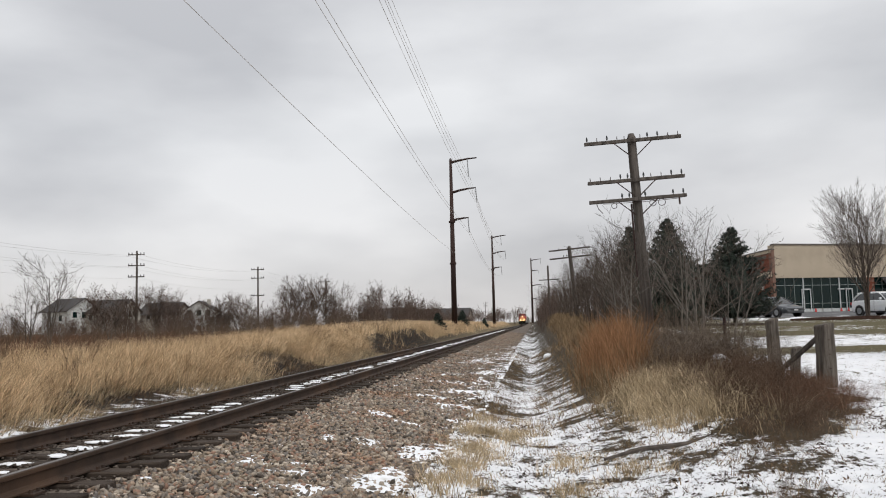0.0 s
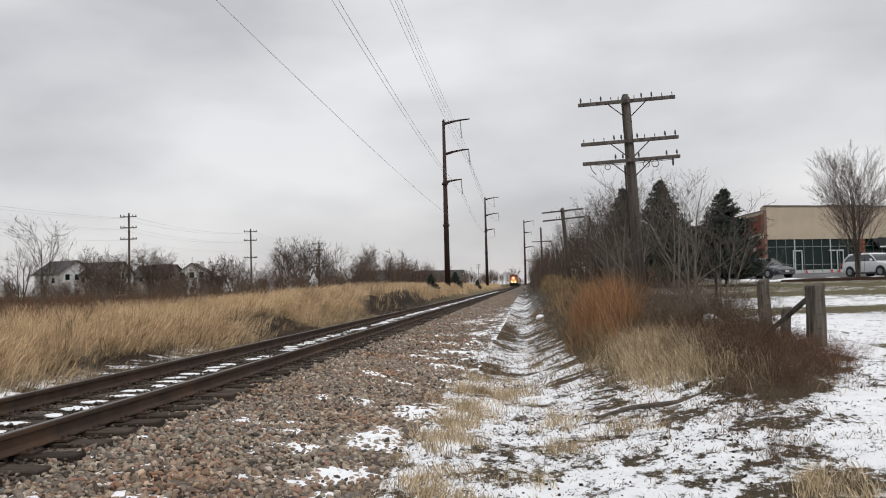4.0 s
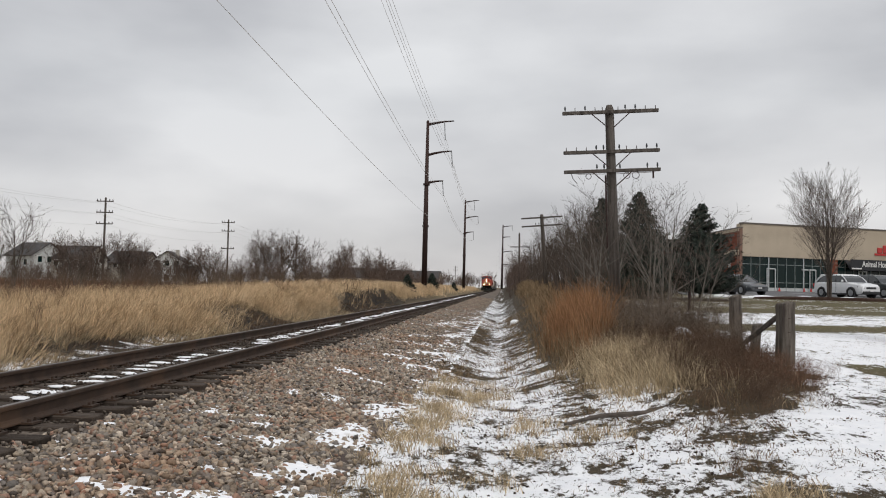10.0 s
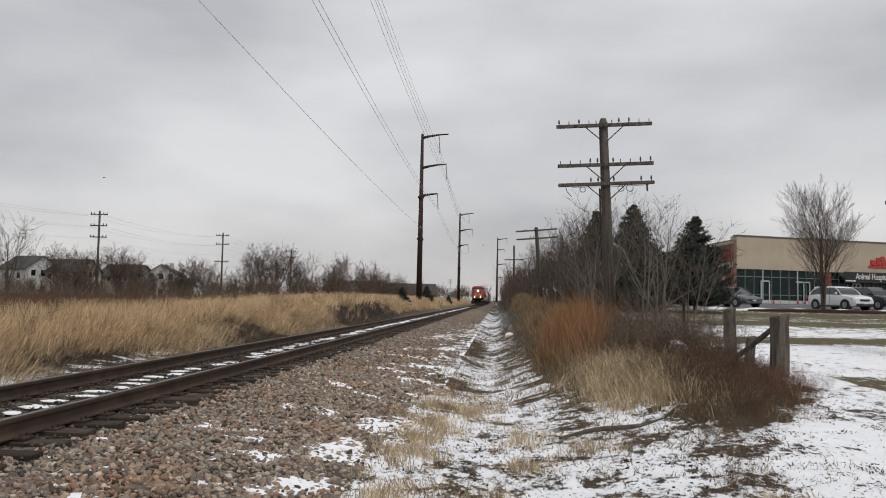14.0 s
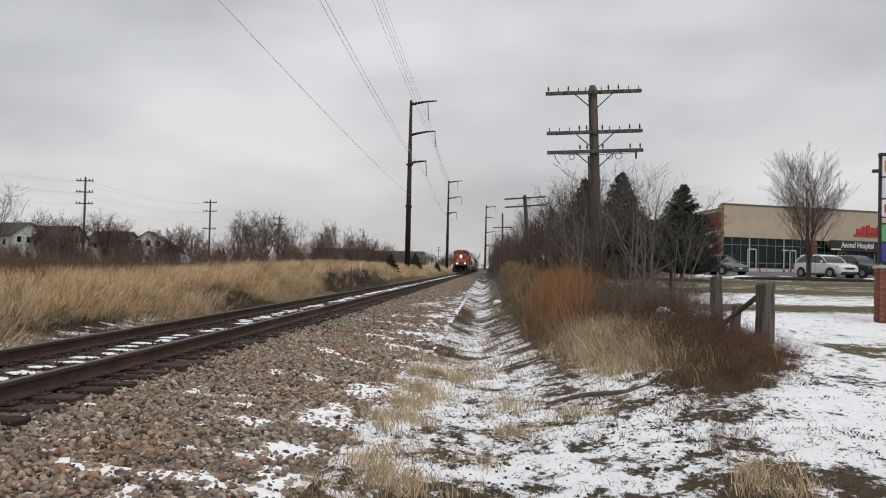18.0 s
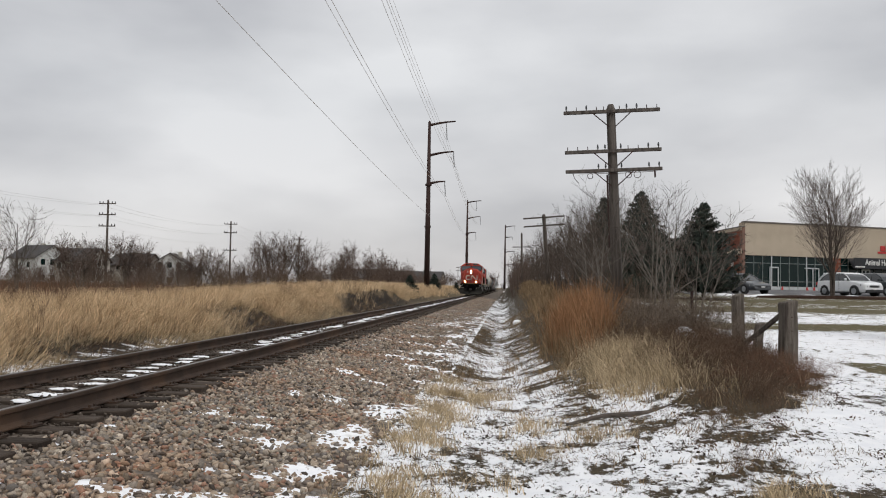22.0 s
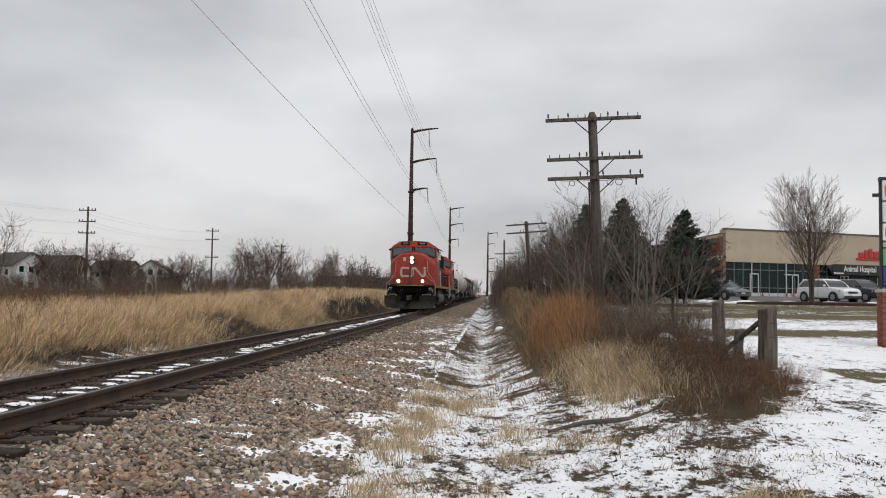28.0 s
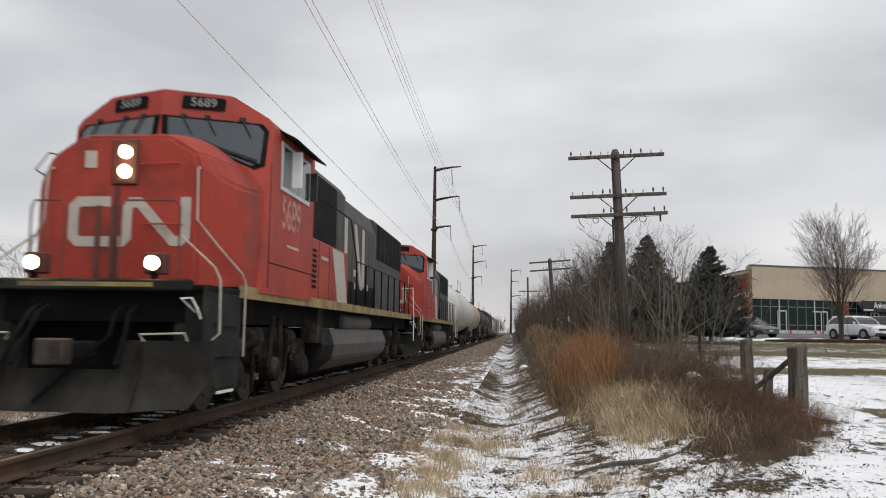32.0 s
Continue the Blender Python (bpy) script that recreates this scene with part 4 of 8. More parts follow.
def wheel_set(parent, y, r, wheels, half=0.745):
    """Two wheels on an axle, turning about the axle."""
    ax = part("wheelset", Shape().tube([(-half - 0.18, 0, 0), (half + 0.18, 0, 0)], 0.085, 10), WHEEL_STEEL, parent, at=pose(0, y, r))
    for sgn in (-1, 1):
        w = Shape()
        w.tube([(sgn * (half - 0.075), 0, 0), (sgn * (half - 0.045), 0, 0), (sgn * (half - 0.035), 0, 0), (sgn * (half + 0.055), 0, 0), (sgn * (half + 0.06), 0, 0)], [r + 0.01, r + 0.028, r, r - 0.006, r * 0.8], 28)
        part("wheel", w, WHEEL_STEEL, ax, smooth=False)
        h = Shape()
        for k in range(5):
            a = 2 * math.pi * k / 5
            h.disc((sgn * (half + 0.055), r * 0.55 * math.cos(a), r * 0.55 * math.sin(a)), (sgn, 0, 0), 0.05, 0.014, 8)
        part("wheel_boss", h, TRUCK_DUST, ax)
    wheels.append((ax, y, r))


def loco_truck(parent, y0, wheels):
    """Six-wheel truck: side frames, journal boxes, springs, brake gear."""
    pts = (y0 - 1.85, y0, y0 + 1.85)
    for y in pts:
        wheel_set(parent, y, 0.51, wheels)
    for s in (-1, 1):
        x = s * 1.06
        prof = [(y0 - 2.55, 0.62), (y0 - 2.4, 0.98), (y0 - 1.2, 1.02), (y0 - 0.9, 1.18), (y0 + 0.9, 1.18), (y0 + 1.2, 1.02), (y0 + 2.4, 0.98), (y0 + 2.55, 0.62), (y0 + 2.2, 0.56), (y0 + 1.5, 0.74), (y0 + 0.35, 0.74), (y0, 0.62), (y0 - 0.35, 0.74), (y0 - 1.5, 0.74), (y0 - 2.2, 0.56)]
        fr = part("side_frame", Shape().prism(prof, "x", x - 0.09 * s, x + 0.09 * s), TRUCK_DUST, parent, bevel=0.02)
        for y in pts:
            b = part("journal_box", Shape().tube([(x, y, 0.51), (x + s * 0.16, y, 0.51), (x + s * 0.25, y, 0.51), (x + s * 0.29, y, 0.51)], [0.20, 0.21, 0.19, 0.11], 12), TRUCK_DUST, parent, "dusty grey journal box")
            for dy in (-0.38, 0.38):
                part("spring", Shape().tube([(x + s * 0.08, y + dy + 0.07 * math.cos(a), 0.62 + 0.30 * a / 25.2) for a in np.linspace(0, 25.2, 28)], 0.028, 5), TRUCK_DUST, parent)
        for dy in (-0.95, 0.95):
            part("brake_cylinder", Shape().tube([(x + s * 0.1, y0 + dy - 0.28, 1.02), (x + s * 0.1, y0 + dy + 0.22, 1.02)], 0.15, 12), TRUCK_DUST, parent)
            part("brake_rod", Shape().tube([(x + s * 0.14, y0 + dy, 0.9), (x + s * 0.13, y0 + dy * 0.95, 0.42), (x + s * 0.10, y0 + dy * 0.85, 0.22)], 0.035, 6), TRUCK_DUST, parent)
            part("shock_strut", Shape().tube([(x + s * 0.2, y0 + dy * 0.35, 0.55), (x + s * 0.22, y0 + dy * 0.2, 1.35)], 0.05, 8), TRUCK_DUST, parent)
        part("sand_pipe", Shape().tube([(x + s * 0.05, y0 - 2.5, 1.2), (x + s * 0.02, y0 - 2.52, 0.6), (x - s * 0.25, y0 - 2.45, 0.2)], 0.022, 6), TRUCK_DUST, parent)


def nose_ring(y, w0, w1, z0, z1, z2, base=1.66):
    return [(-w0, y, base), (w0, y, base), (w0, y, z0), (w1, y, z1), (w1 * 0.6, y, z2), (-w1 * 0.6, y, z2), (-w1, y, z1), (-w0, y, z0)]


CAB_W = 1.53


def locomotive(label, lit, wheels, detailed=True):
    t = thing("locomotive", label, "locomotive", "locomotives of the train")
    lamp, warm = (LAMP, LAMP_WARM) if lit else (LAMP_OFF, LAMP_OFF)
    # frame and deck
    part("underframe", Shape().box((-1.15, 0.1, 1.22), (1.15, 20.9, 1.60)), LOCO_BLACK, t)
    part("deck", Shape().box((-1.50, -0.02, 1.60), (1.50, 21.0, 1.67)), LOCO_BLACK, t, bevel=0.01)
    for s in (-1, 1):
        part("side_sill", Shape().box((s * 1.48, 1.1, 1.56), (s * 1.505, 20.0, 1.73)) if s > 0 else Shape().box((-1.505, 1.1, 1.56), (-1.48, 20.0, 1.73)), SILL_TAN, t, "dirty yellow side sill stripe")
    # pilot, plough, coupler
    part("anticlimber", Shape().box((-1.29, -0.14, 1.59), (1.29, 0.02, 1.73)), STEP_DARK, t, bevel=0.02)
    part("front_stripe", Shape().box((-0.84, -0.15, 1.635), (0.84, -0.142, 1.69)), SILL_TAN, t, "dirty yellow front sill stripe")
    part("pilot_face", Shape().box((-1.45, 0.42, 0.45), (1.45, 0.50, 1.60)), LOCO_BLACK, t)
    blade = []
    for x, low, top in ((-1.64, 0.54, 1.0), (-1.46, 0.24, 1.0), (-0.62, 0.19, 1.0), (-0.60, 0.19, 0.66), (0.60, 0.19, 0.66), (0.62, 0.19, 1.0), (1.46, 0.24, 1.0), (1.64, 0.54, 1.0)):
        front = [(x, -0.36 + 0.16 * max(0.0, abs(x) - 0.62) - 0.34 * ((1.0 - z) / 0.88) ** 2.2, z) for z in np.linspace(low, top, 7)]
        blade.append(front + [(q[0], q[1] + 0.045, q[2]) for q in front[::-1]])
    plough = part("snow_plough", Shape().loft(blade), PLOUGH_DUST, t, "scuffed black snow plough blade")
    for s in (-1, 1):
        part("plough_rib", Shape().prism([(-0.66, 0.2), (-0.42, 0.62), (-0.38, 0.98), (-0.30, 0.98), (-0.5, 0.2)], "x", s * 0.80, s * 0.84), TRUCK_DUST, plough)
        part("plough_handle", Shape().tube([(s * 0.84, -0.32, 0.99), (s * 0.80, -0.34, 1.07), (s * 1.32, -0.30, 1.09), (s * 1.34, -0.26, 1.0)], 0.013, 6), LOCO_WHITE, plough, "dirty white plough grab bar")
    cp = part("coupler", Shape().box((-0.09, -0.75, 0.78), (0.09, 0.1, 0.98)), TRUCK_DUST, t, bevel=0.02)
    part("knuckle", Shape().prism([(-0.16, -0.88), (0.0, -0.92), (0.04, -0.78), (0.13, -0.82), (0.16, -0.62), (-0.16, -0.62)], "z", 0.72, 1.02), WHEEL_STEEL, cp, bevel=0.02)
    for k, x in enumerate((-0.62, -0.5, 0.45, 0.62)):
        rail_tube(t, "air_hose", [(x, 0.0, 1.42), (x, -0.24, 1.32), (x * 1.06, -0.42, 1.05), (x * (1.1 if k != 2 else -0.6), -0.66, 0.72 if k != 2 else 0.30)], LOCO_BLACK, 0.028)
    part("rail_stanchion", Shape().box((-0.15, 0.30, 1.67), (-0.09, 0.34, 2.68)), RAIL_BROWN, t)
    part("rail_stanchion", Shape().box((0.05, 0.30, 1.67), (0.10, 0.34, 2.68)), RAIL_BROWN, t)
    # corner steps
    for s in (-1, 1):
        st = part("step_well", Shape().box((s * 1.05, 0.12, 0.52), (s * 1.46, 0.16, 1.62)) if s > 0 else Shape().box((-1.46, 0.12, 0.52), (-1.05, 0.16, 1.62)), STEP_DARK, t)
        part("step_side", Shape().box((1.0, 0.16, 0.40), (1.05, 1.06, 1.62)) if s > 0 else Shape().box((-1.05, 0.16, 0.40), (-1.0, 1.06, 1.62)), STEP_DARK, t)
        for z in (0.42, 0.80, 1.18):
            part("step_tread", Shape().box((s * 1.28 - 0.24, 0.2, z), (s * 1.28 + 0.24, 1.04, z + 0.035)), STEP_DARK, t)
        part("step_edge", Shape().box((s * 1.505 - 0.012, 0.32, 0.35), (s * 1.505 + 0.012, 0.91, 0.385)), WHITE, t, "white step edge")
        rail_tube(t, "stair_handrail", [(s * 1.00, 0.80, 3.27), (s * 1.02, 0.67, 3.22), (s * 1.04, 0.66, 2.55), (s * 1.28, 0.80, 2.22), (s * 1.50, 1.16, 1.88), (s * 1.52, 1.25, 1.76), (s * 1.52, 1.24, 0.78)], LOCO_WHITE, 0.014, "dirty white stair handrail")
        rail_tube(t, "stair_handrail", [(s * 0.95, 0.35, 2.32), (s * 1.46, 0.22, 1.90), (s * 1.56, 0.16, 1.74), (s * 1.58, 0.14, 1.09), (s * 1.49, 0.13, 1.01)], LOCO_WHITE, 0.014, "dirty white stair handrail")
        rail_tube(t, "uncoupling_lever", [(s * 1.29, 0.1, 1.34), (s * 1.20, -0.15, 1.50), (s * 1.33, -0.15, 1.51), (s * 1.41, -0.15, 1.37), (s * 1.43, -0.1, 1.26)], WHITE, 0.012)
        a, b = (0.34, 1.07) if s > 0 else (-0.38, -0.83)
        rail_tube(t, "front_railing", [(a, 0.0, 1.7), (a, 0.0, 2.62), (a + s * 0.05, 0.0, 2.70), (b - s * 0.06, 0.0, 2.70), (b, 0.02, 2.62), (b, 0.04, 1.7)], RAIL_BROWN, 0.013)
        part("stair_panel", Shape().box((s * 1.47 - 0.02, -0.10, 0.38), (s * 1.47 + 0.02, 1.16, 1.66)), STEP_DARK, t)
        dl = part("ditch_light", Shape().tube([(s * 0.765, -0.02, 1.93), (s * 0.765, 0.14, 1.93)], [0.10, 0.09], 16), LOCO_BLACK, t)
        part("lamp_housing", Shape().box((s * 0.765 - 0.13, 0.02, 1.80), (s * 0.765 + 0.13, 0.2, 2.06)), RAIL_BROWN, dl, "grimy square lamp housing", bevel=0.015)
        part("lens", Shape().tube([(s * 0.765, -0.04, 1.93), (s * 0.765, -0.021, 1.93)], [0.068, 0.088], 16), warm, dl, "glowing warm ditch light lens" if lit else "unlit lens")
        part("lamp_bracket", Shape().box((s * 0.765 - 0.03, 0.02, 1.67), (s * 0.765 + 0.03, 0.1, 1.86)), LOCO_BLACK, dl)
    # nose
    nose = part("nose", rounded(Shape().loft([nose_ring(0.75, 1.00, 0.94, 3.26, 3.46, 3.68), nose_ring(0.88, 1.22, 1.08, 3.16, 3.44, 3.73), nose_ring(1.10, 1.37, 1.20, 3.08, 3.40, 3.76), nose_ring(1.38, 1.46, 1.26, 3.06, 3.39, 3.79), nose_ring(2.6, 1.50, 1.30, 3.16, 3.46, 3.84)]).mesh("nose"), 0.045, 2, 20), LOCO_RED, t)
    part("grab_iron", Shape().tube([(-1.30, 1.12, 3.20), (-1.40, 1.0, 3.28), (-1.46, 1.4, 3.60), (-1.40, 1.72, 3.62)], 0.012, 5), RAIL_BROWN, nose)
    part("nose_door", Shape().box((-0.36, 0.743, 1.75), (-0.04, 0.75, 3.0)), LOCO_RED, nose, bevel=0.01)
    # the shade of the lamp recess is put into a darker red
    part("headlight_box", Shape().box((-0.18, 0.715, 3.02), (0.18, 0.748, 3.63)), material("shaded red lamp recess", (0.06, 0.014, 0.010), (0.095, 0.02, 0.014), 3, 0.6), nose, bevel=0.02)
    for z in (3.46, 3.20):
        part("headlight", Shape().tube([(0, 0.69, z), (0, 0.716, z)], [0.070, 0.088], 18), lamp, nose, "glowing white headlight" if lit else "unlit headlight")
    em = Shape()
    ribbon(em, [(-0.18, 2.80), (-0.61, 2.80), (-0.68, 2.73), (-0.68, 2.34), (-0.61, 2.27), (-0.18, 2.27)], 0.135, 0.747)
    part("emblem_band", em, LOCO_WHITE, nose, "dirty white emblem band")
    em = Shape()
    ribbon(em, [(-0.07, 2.27), (-0.01, 2.27), (0.05, 2.33), (0.05, 2.72), (0.11, 2.79), (0.21, 2.79), (0.68, 2.28), (0.78, 2.28), (0.845, 2.34), (0.845, 2.86)], 0.135, 0.747)
    part("emblem_band", em, LOCO_WHITE, nose, "dirty white emblem band")
    part("nose_plate", Shape().box((-0.56, 0.735, 3.25), (-0.40, 0.748, 3.48)), LOCO_WHITE, nose)
    for x in (0.32, 0.40):
        part("grab_iron", Shape().tube([(x - 0.1, 0.74, 3.30 - (x - 0.32) * 10), (x - 0.1, 0.70, 3.30 - (x - 0.32) * 10), (x + 0.4, 0.70, 3.30 - (x - 0.32) * 10), (x + 0.4, 0.74, 3.30 - (x - 0.32) * 10)], 0.012, 5), LOCO_RED, nose)
    for s in (-1, 1):
        part("hinge", Shape().box((s * 0.9 - 0.06, 0.78, 2.32), (s * 0.9 + 0.06, 0.9, 2.52)), LOCO_BLACK, nose)
        part("class_lamp", Shape().loft([[(s * (1.30 + d), 1.10 + d * 1.8 - e, 3.0 + z) for z in (-0.035, 0.035)] + [(s * (1.30 + d), 1.10 + d * 1.8 - e + 0.05, 3.0 + z) for z in (0.035, -0.035)] for d, e in ((-0.05, 0.012), (0.05, 0.012))]), LOCO_WHITE, nose)
    part("door_latch", Shape().box((-0.13, 0.725, 1.75), (-0.06, 0.742, 3.0)), RAIL_BROWN, nose)
    # cab
    def face_y(z, x=0.0):
        """The front of the cab leans back and is bowed: its corners lie behind its middle."""
        return 1.62 + 0.16 * (z - 3.4) + 0.34 * abs(x)

    def on_face(outline, off, depth):
        return Shape().loft([[(x, face_y(z, x) + off, z) for x, z in outline], [(x, face_y(z, x) + depth, z) for x, z in outline]])

    half = [(0.0, 1.66), (CAB_W, 1.66), (CAB_W, 4.19), (CAB_W - 0.08, 4.30), (0.98, 4.58), (0.90, 4.61), (0.0, 4.64)]
    shell = Shape()
    for s in (-1, 1):
        shell.loft([[(s * x, face_y(z, x), z) for x, z in half], [(s * x, 4.9, z) for x, z in half]])
    cab = part("cab", shell, LOCO_RED, t)

    for s in (-1, 1):
        pane = [(0.07, 4.22), (1.34, 4.18), (1.43, 4.08), (1.41, 3.57), (1.28, 3.52), (0.34, 3.91), (0.09, 3.95)]
        cx, cz = sum(p[0] for p in pane) / 7, sum(p[1] for p in pane) / 7
        for nm, k, off, mt, lb in (("window_gasket", 1.075, -0.012, LOCO_BLACK, ""), ("windscreen", 0.96, -0.022, CAB_GLASS, "dark reflective windscreen pane")):
            part(nm, on_face([(s * (cx + (x - cx) * k), cz + (z - cz) * k) for x, z in pane], off, 0.02), mt, cab, lb)
        for wx in (0.30, 0.62, 1.10):
            part("wiper", Shape().tube([(s * wx, face_y(4.24, wx) - 0.05, 4.24), (s * (wx + 0.14), face_y(3.98, wx + 0.14) - 0.05, 3.98)], 0.012, 4), BLACK, cab)
            part("wiper_arm", Shape().tube([(s * 1.36, face_y(3.6, 1.36) - 0.06, 3.60), (s * 0.92, face_y(3.72, 0.92) - 0.06, 3.74), (s * 0.62, face_y(3.8, 0.62) - 0.05, 3.87)], [0.03, 0.022, 0.012], 5), BLACK, cab) if wx > 0.9 else None
            part("wiper_motor", Shape().box((s * wx - 0.04, face_y(4.26, wx) - 0.05, 4.22), (s * wx + 0.04, face_y(4.26, wx), 4.27)), BLACK, cab)
        nb = part("number_board", on_face([(s * a, z) for a, z in ((0.27, 4.37), (0.84, 4.36), (0.85, 4.52), (0.82, 4.55), (0.30, 4.56), (0.27, 4.53))], -0.03, 0.02), LOCO_BLACK, cab, "black number board")
        if detailed:
            writing("board_number", "5689", 0.19, BOARD_GREY, nb, pose(s * 0.56, face_y(4.46, 0.56) - 0.036, 4.46, 0, 0, s * 18.8) @ pose(0, 0, 0, -9), 0.003, 1.0)
    for s in (-1, 1):
        side = lambda a, b, z0, z1, d0, d1: Shape().box((min(s * d0, s * d1), a, z0), (max(s * d0, s * d1), b, z1))
        part("window_frame", side(2.72, 4.5, 3.30, 4.06, CAB_W - 0.002, CAB_W + 0.02), ALU, cab)
        for a, b in ((2.80, 3.58), (3.66, 4.42)):
            part("side_window", side(a, b, 3.37, 3.99, CAB_W + 0.01, CAB_W + 0.028), CAB_GLASS, cab)
        part("window_awning", Shape().loft([[(s * 1.46, 2.6, 4.22), (s * 1.46, 4.75, 4.22), (s * 1.46, 4.75, 4.25), (s * 1.46, 2.6, 4.25)], [(s * 1.78, 2.7, 4.06), (s * 1.78, 4.7, 4.06), (s * 1.78, 4.7, 4.09), (s * 1.78, 2.7, 4.09)]]), LOCO_BLACK, cab, "black side window awning")
        # plain white stands in for the sky mirrored in the deflector
        part("wind_deflector", side(3.26, 3.30, 3.42, 4.0, CAB_W, 1.72), WHITE, cab, "wind deflector beside the cab window, its sky reflection painted white")
        part("mirror", side(4.55, 4.6, 3.4, 3.9, CAB_W, 1.66), BLACK, cab)
        if detailed and s > 0:
            writing("cab_number", "5689", 0.72, FADED, cab, pose(CAB_W + 0.004, 3.4, 2.95, 0, 0, 90), 0.004, 0.8)
            part("small_plate", side(3.2, 3.9, 2.45, 2.49, CAB_W, CAB_W + 0.007), LOCO_WHITE, cab)
        part("cab_seam", side(2.2, 4.88, 2.12, 2.135, CAB_W - 0.002, CAB_W + 0.006), LOCO_BLACK, cab)
        part("cab_seam", side(2.2, 2.214, 1.75, 3.6, CAB_W - 0.002, CAB_W + 0.006), LOCO_BLACK, cab)
        # lockers behind the cab
        lk = part("locker", side(4.92, 8.5, 1.68, 2.84, 0.9, 1.46), LOCO_RED, t, bevel=0.02)
        for k in range(8):
            part("louvre", side(4.98, 5.5, 1.92 + k * 0.095, 1.97 + k * 0.095, 1.455, 1.472), LOCO_BLACK, lk)
        for y in (5.7, 6.6, 7.5):
            part("locker_seam", side(y, y + 0.015, 1.72, 2.82, 1.455, 1.464), LOCO_BLACK, lk)
        part("locker_stencil", side(5.9, 6.5, 2.5, 2.56, 1.455, 1.464), LOCO_WHITE, lk)
        part("white_slash", Shape().loft([[(s * d, 7.45, 1.71), (s * d, 8.46, 1.71), (s * d, 7.95, 2.80), (s * d, 6.85, 2.80)] for d in (1.455, 1.468)]), LOCO_WHITE, lk, "dirty white slanting stripe")
        # handrails along the walkway
        for y in np.arange(9.5, 20.7, 1.25):
            rail_tube(t, "railing_post", [(s * 1.47, y, 1.67), (s * 1.47, y, 2.75)], LOCO_BLACK, 0.022)
        rail_tube(t, "walkway_railing", [(s * 1.47, 5.0, 3.64), (s * 1.47, 8.65, 3.64), (s * 1.47, 9.45, 2.76), (s * 1.47, 20.6, 2.78)], STEP_DARK, 0.016)
        rail_tube(t, "rear_handrail", [(s * 1.0, 20.9, 2.7), (s * 1.47, 20.6, 2.72), (s * 1.5, 20.75, 1.7), (s * 1.5, 20.75, 0.8)], WHITE, 0.02)
    # roof gear
    part("antenna_dome", Shape().disc((0.5, 4.0, 4.58), (0, 0, 1), 0.18, 0.12, 10, 0.08), WHITE, cab)
    rail_tube(cab, "roof_grab", [(-1.46, 2.46, 4.28), (-1.48, 2.43, 4.35), (-0.98, 2.30, 4.67), (-0.95, 2.31, 4.58)], WHITE, 0.014)
    # long hood in sections
    hood_prof = lambda w, h: [(-w, 1.67), (w, 1.67), (w, h - 0.35), (w * 0.75, h), (-w * 0.75, h), (-w, h - 0.35)]
    part("intake_hood", Shape().prism([(-1.0, 1.67), (1.0, 1.67), (1.0, 4.40), (0.86, 4.60), (-0.86, 4.60), (-1.0, 4.40)], "y", 4.92, 10.3), HOOD_GREY, t, bevel=0.03)
    hd = part("engine_hood", Shape().prism([(-1.0, 1.67), (1.0, 1.67), (1.0, 3.98), (0.80, 4.50), (-0.80, 4.50), (-1.0, 3.98)], "y", 10.3, 15.0), HOOD_GREY, t, bevel=0.03)
    part("hood_roof", Shape().prism([(-0.76, 4.49), (0.76, 4.49), (0.6, 4.55), (-0.6, 4.55)], "y", 10.4, 14.8), LOCO_GREY, hd)
    part("radiator_hood", Shape().prism([(-1.0, 1.67), (1.0, 1.67), (1.0, 4.36), (0.86, 4.50), (-0.86, 4.50), (-1.0, 4.36)], "y", 15.0, 20.6), HOOD_GREY, t, bevel=0.03)
    part("rear_hood", Shape().prism(hood_prof(0.9, 3.9), "y", 20.6, 20.9), LOCO_BLACK, t, bevel=0.03)
    part("exhaust_stack", Shape().box((-0.28, 11.2, 4.52), (0.28, 12.1, 4.64)), LOCO_BLACK, hd, bevel=0.02)
    for y in (10.7, 12.4, 13.7):
        part("roof_hatch", Shape().box((-0.5, y, 4.54), (0.5, y + 0.8, 4.58)), LOCO_GREY, hd)
    for k in range(3):
        part("roof_fan", Shape().disc((0, 15.8 + 1.6 * k, 4.52), (0, 0, 1), 0.65, 0.1, 20), LOCO_GREY, t)
    for s in (-1, 1):
        side = lambda a, b, z0, z1, d0, d1: Shape().box((min(s * d0, s * d1), a, z0), (max(s * d0, s * d1), b, z1))
        for k in range(9):
            part("hood_door", side(9.42 + k * 0.62, 9.99 + k * 0.62, 2.42, 3.92, 0.998, 1.010), HOOD_GREY, hd, bevel=0.004)
            # the lower row takes the black, so the hood is darker towards its foot
            part("lower_door", side(9.42 + k * 0.62, 9.99 + k * 0.62, 1.76, 2.38, 0.998, 1.010), LOCO_BLACK, hd, bevel=0.004)
        for y, z in ((11.45, 2.55), (11.6, 2.22), (12.4, 2.24), (13.3, 2.26)):
            part("lettering_bar", side(y, y + 0.34, z, z + 0.16, 1.008, 1.020), LOCO_WHITE, hd)
        for k in range(3):
            part("lettering_bar", Shape().loft([[(s * d, 10.2 + k * 1.2 + 0.9 * (k == 1), 2.3), (s * d, 10.58 + k * 1.2 + 0.9 * (k == 1), 2.3), (s * d, 10.58 + k * 1.2, 3.9), (s * d, 10.2 + k * 1.2, 3.9)] for d in (1.014, 1.020)]), LOCO_WHITE, hd, "dirty white lettering bar")
        part("radiator_grille", side(15.1, 20.5, 3.30, 4.36, 0.995, 1.012), LOCO_BLACK, t)
        part("intake_grille", side(4.95, 9.25, 2.2, 4.40, 0.995, 1.012), LOCO_BLACK, t)
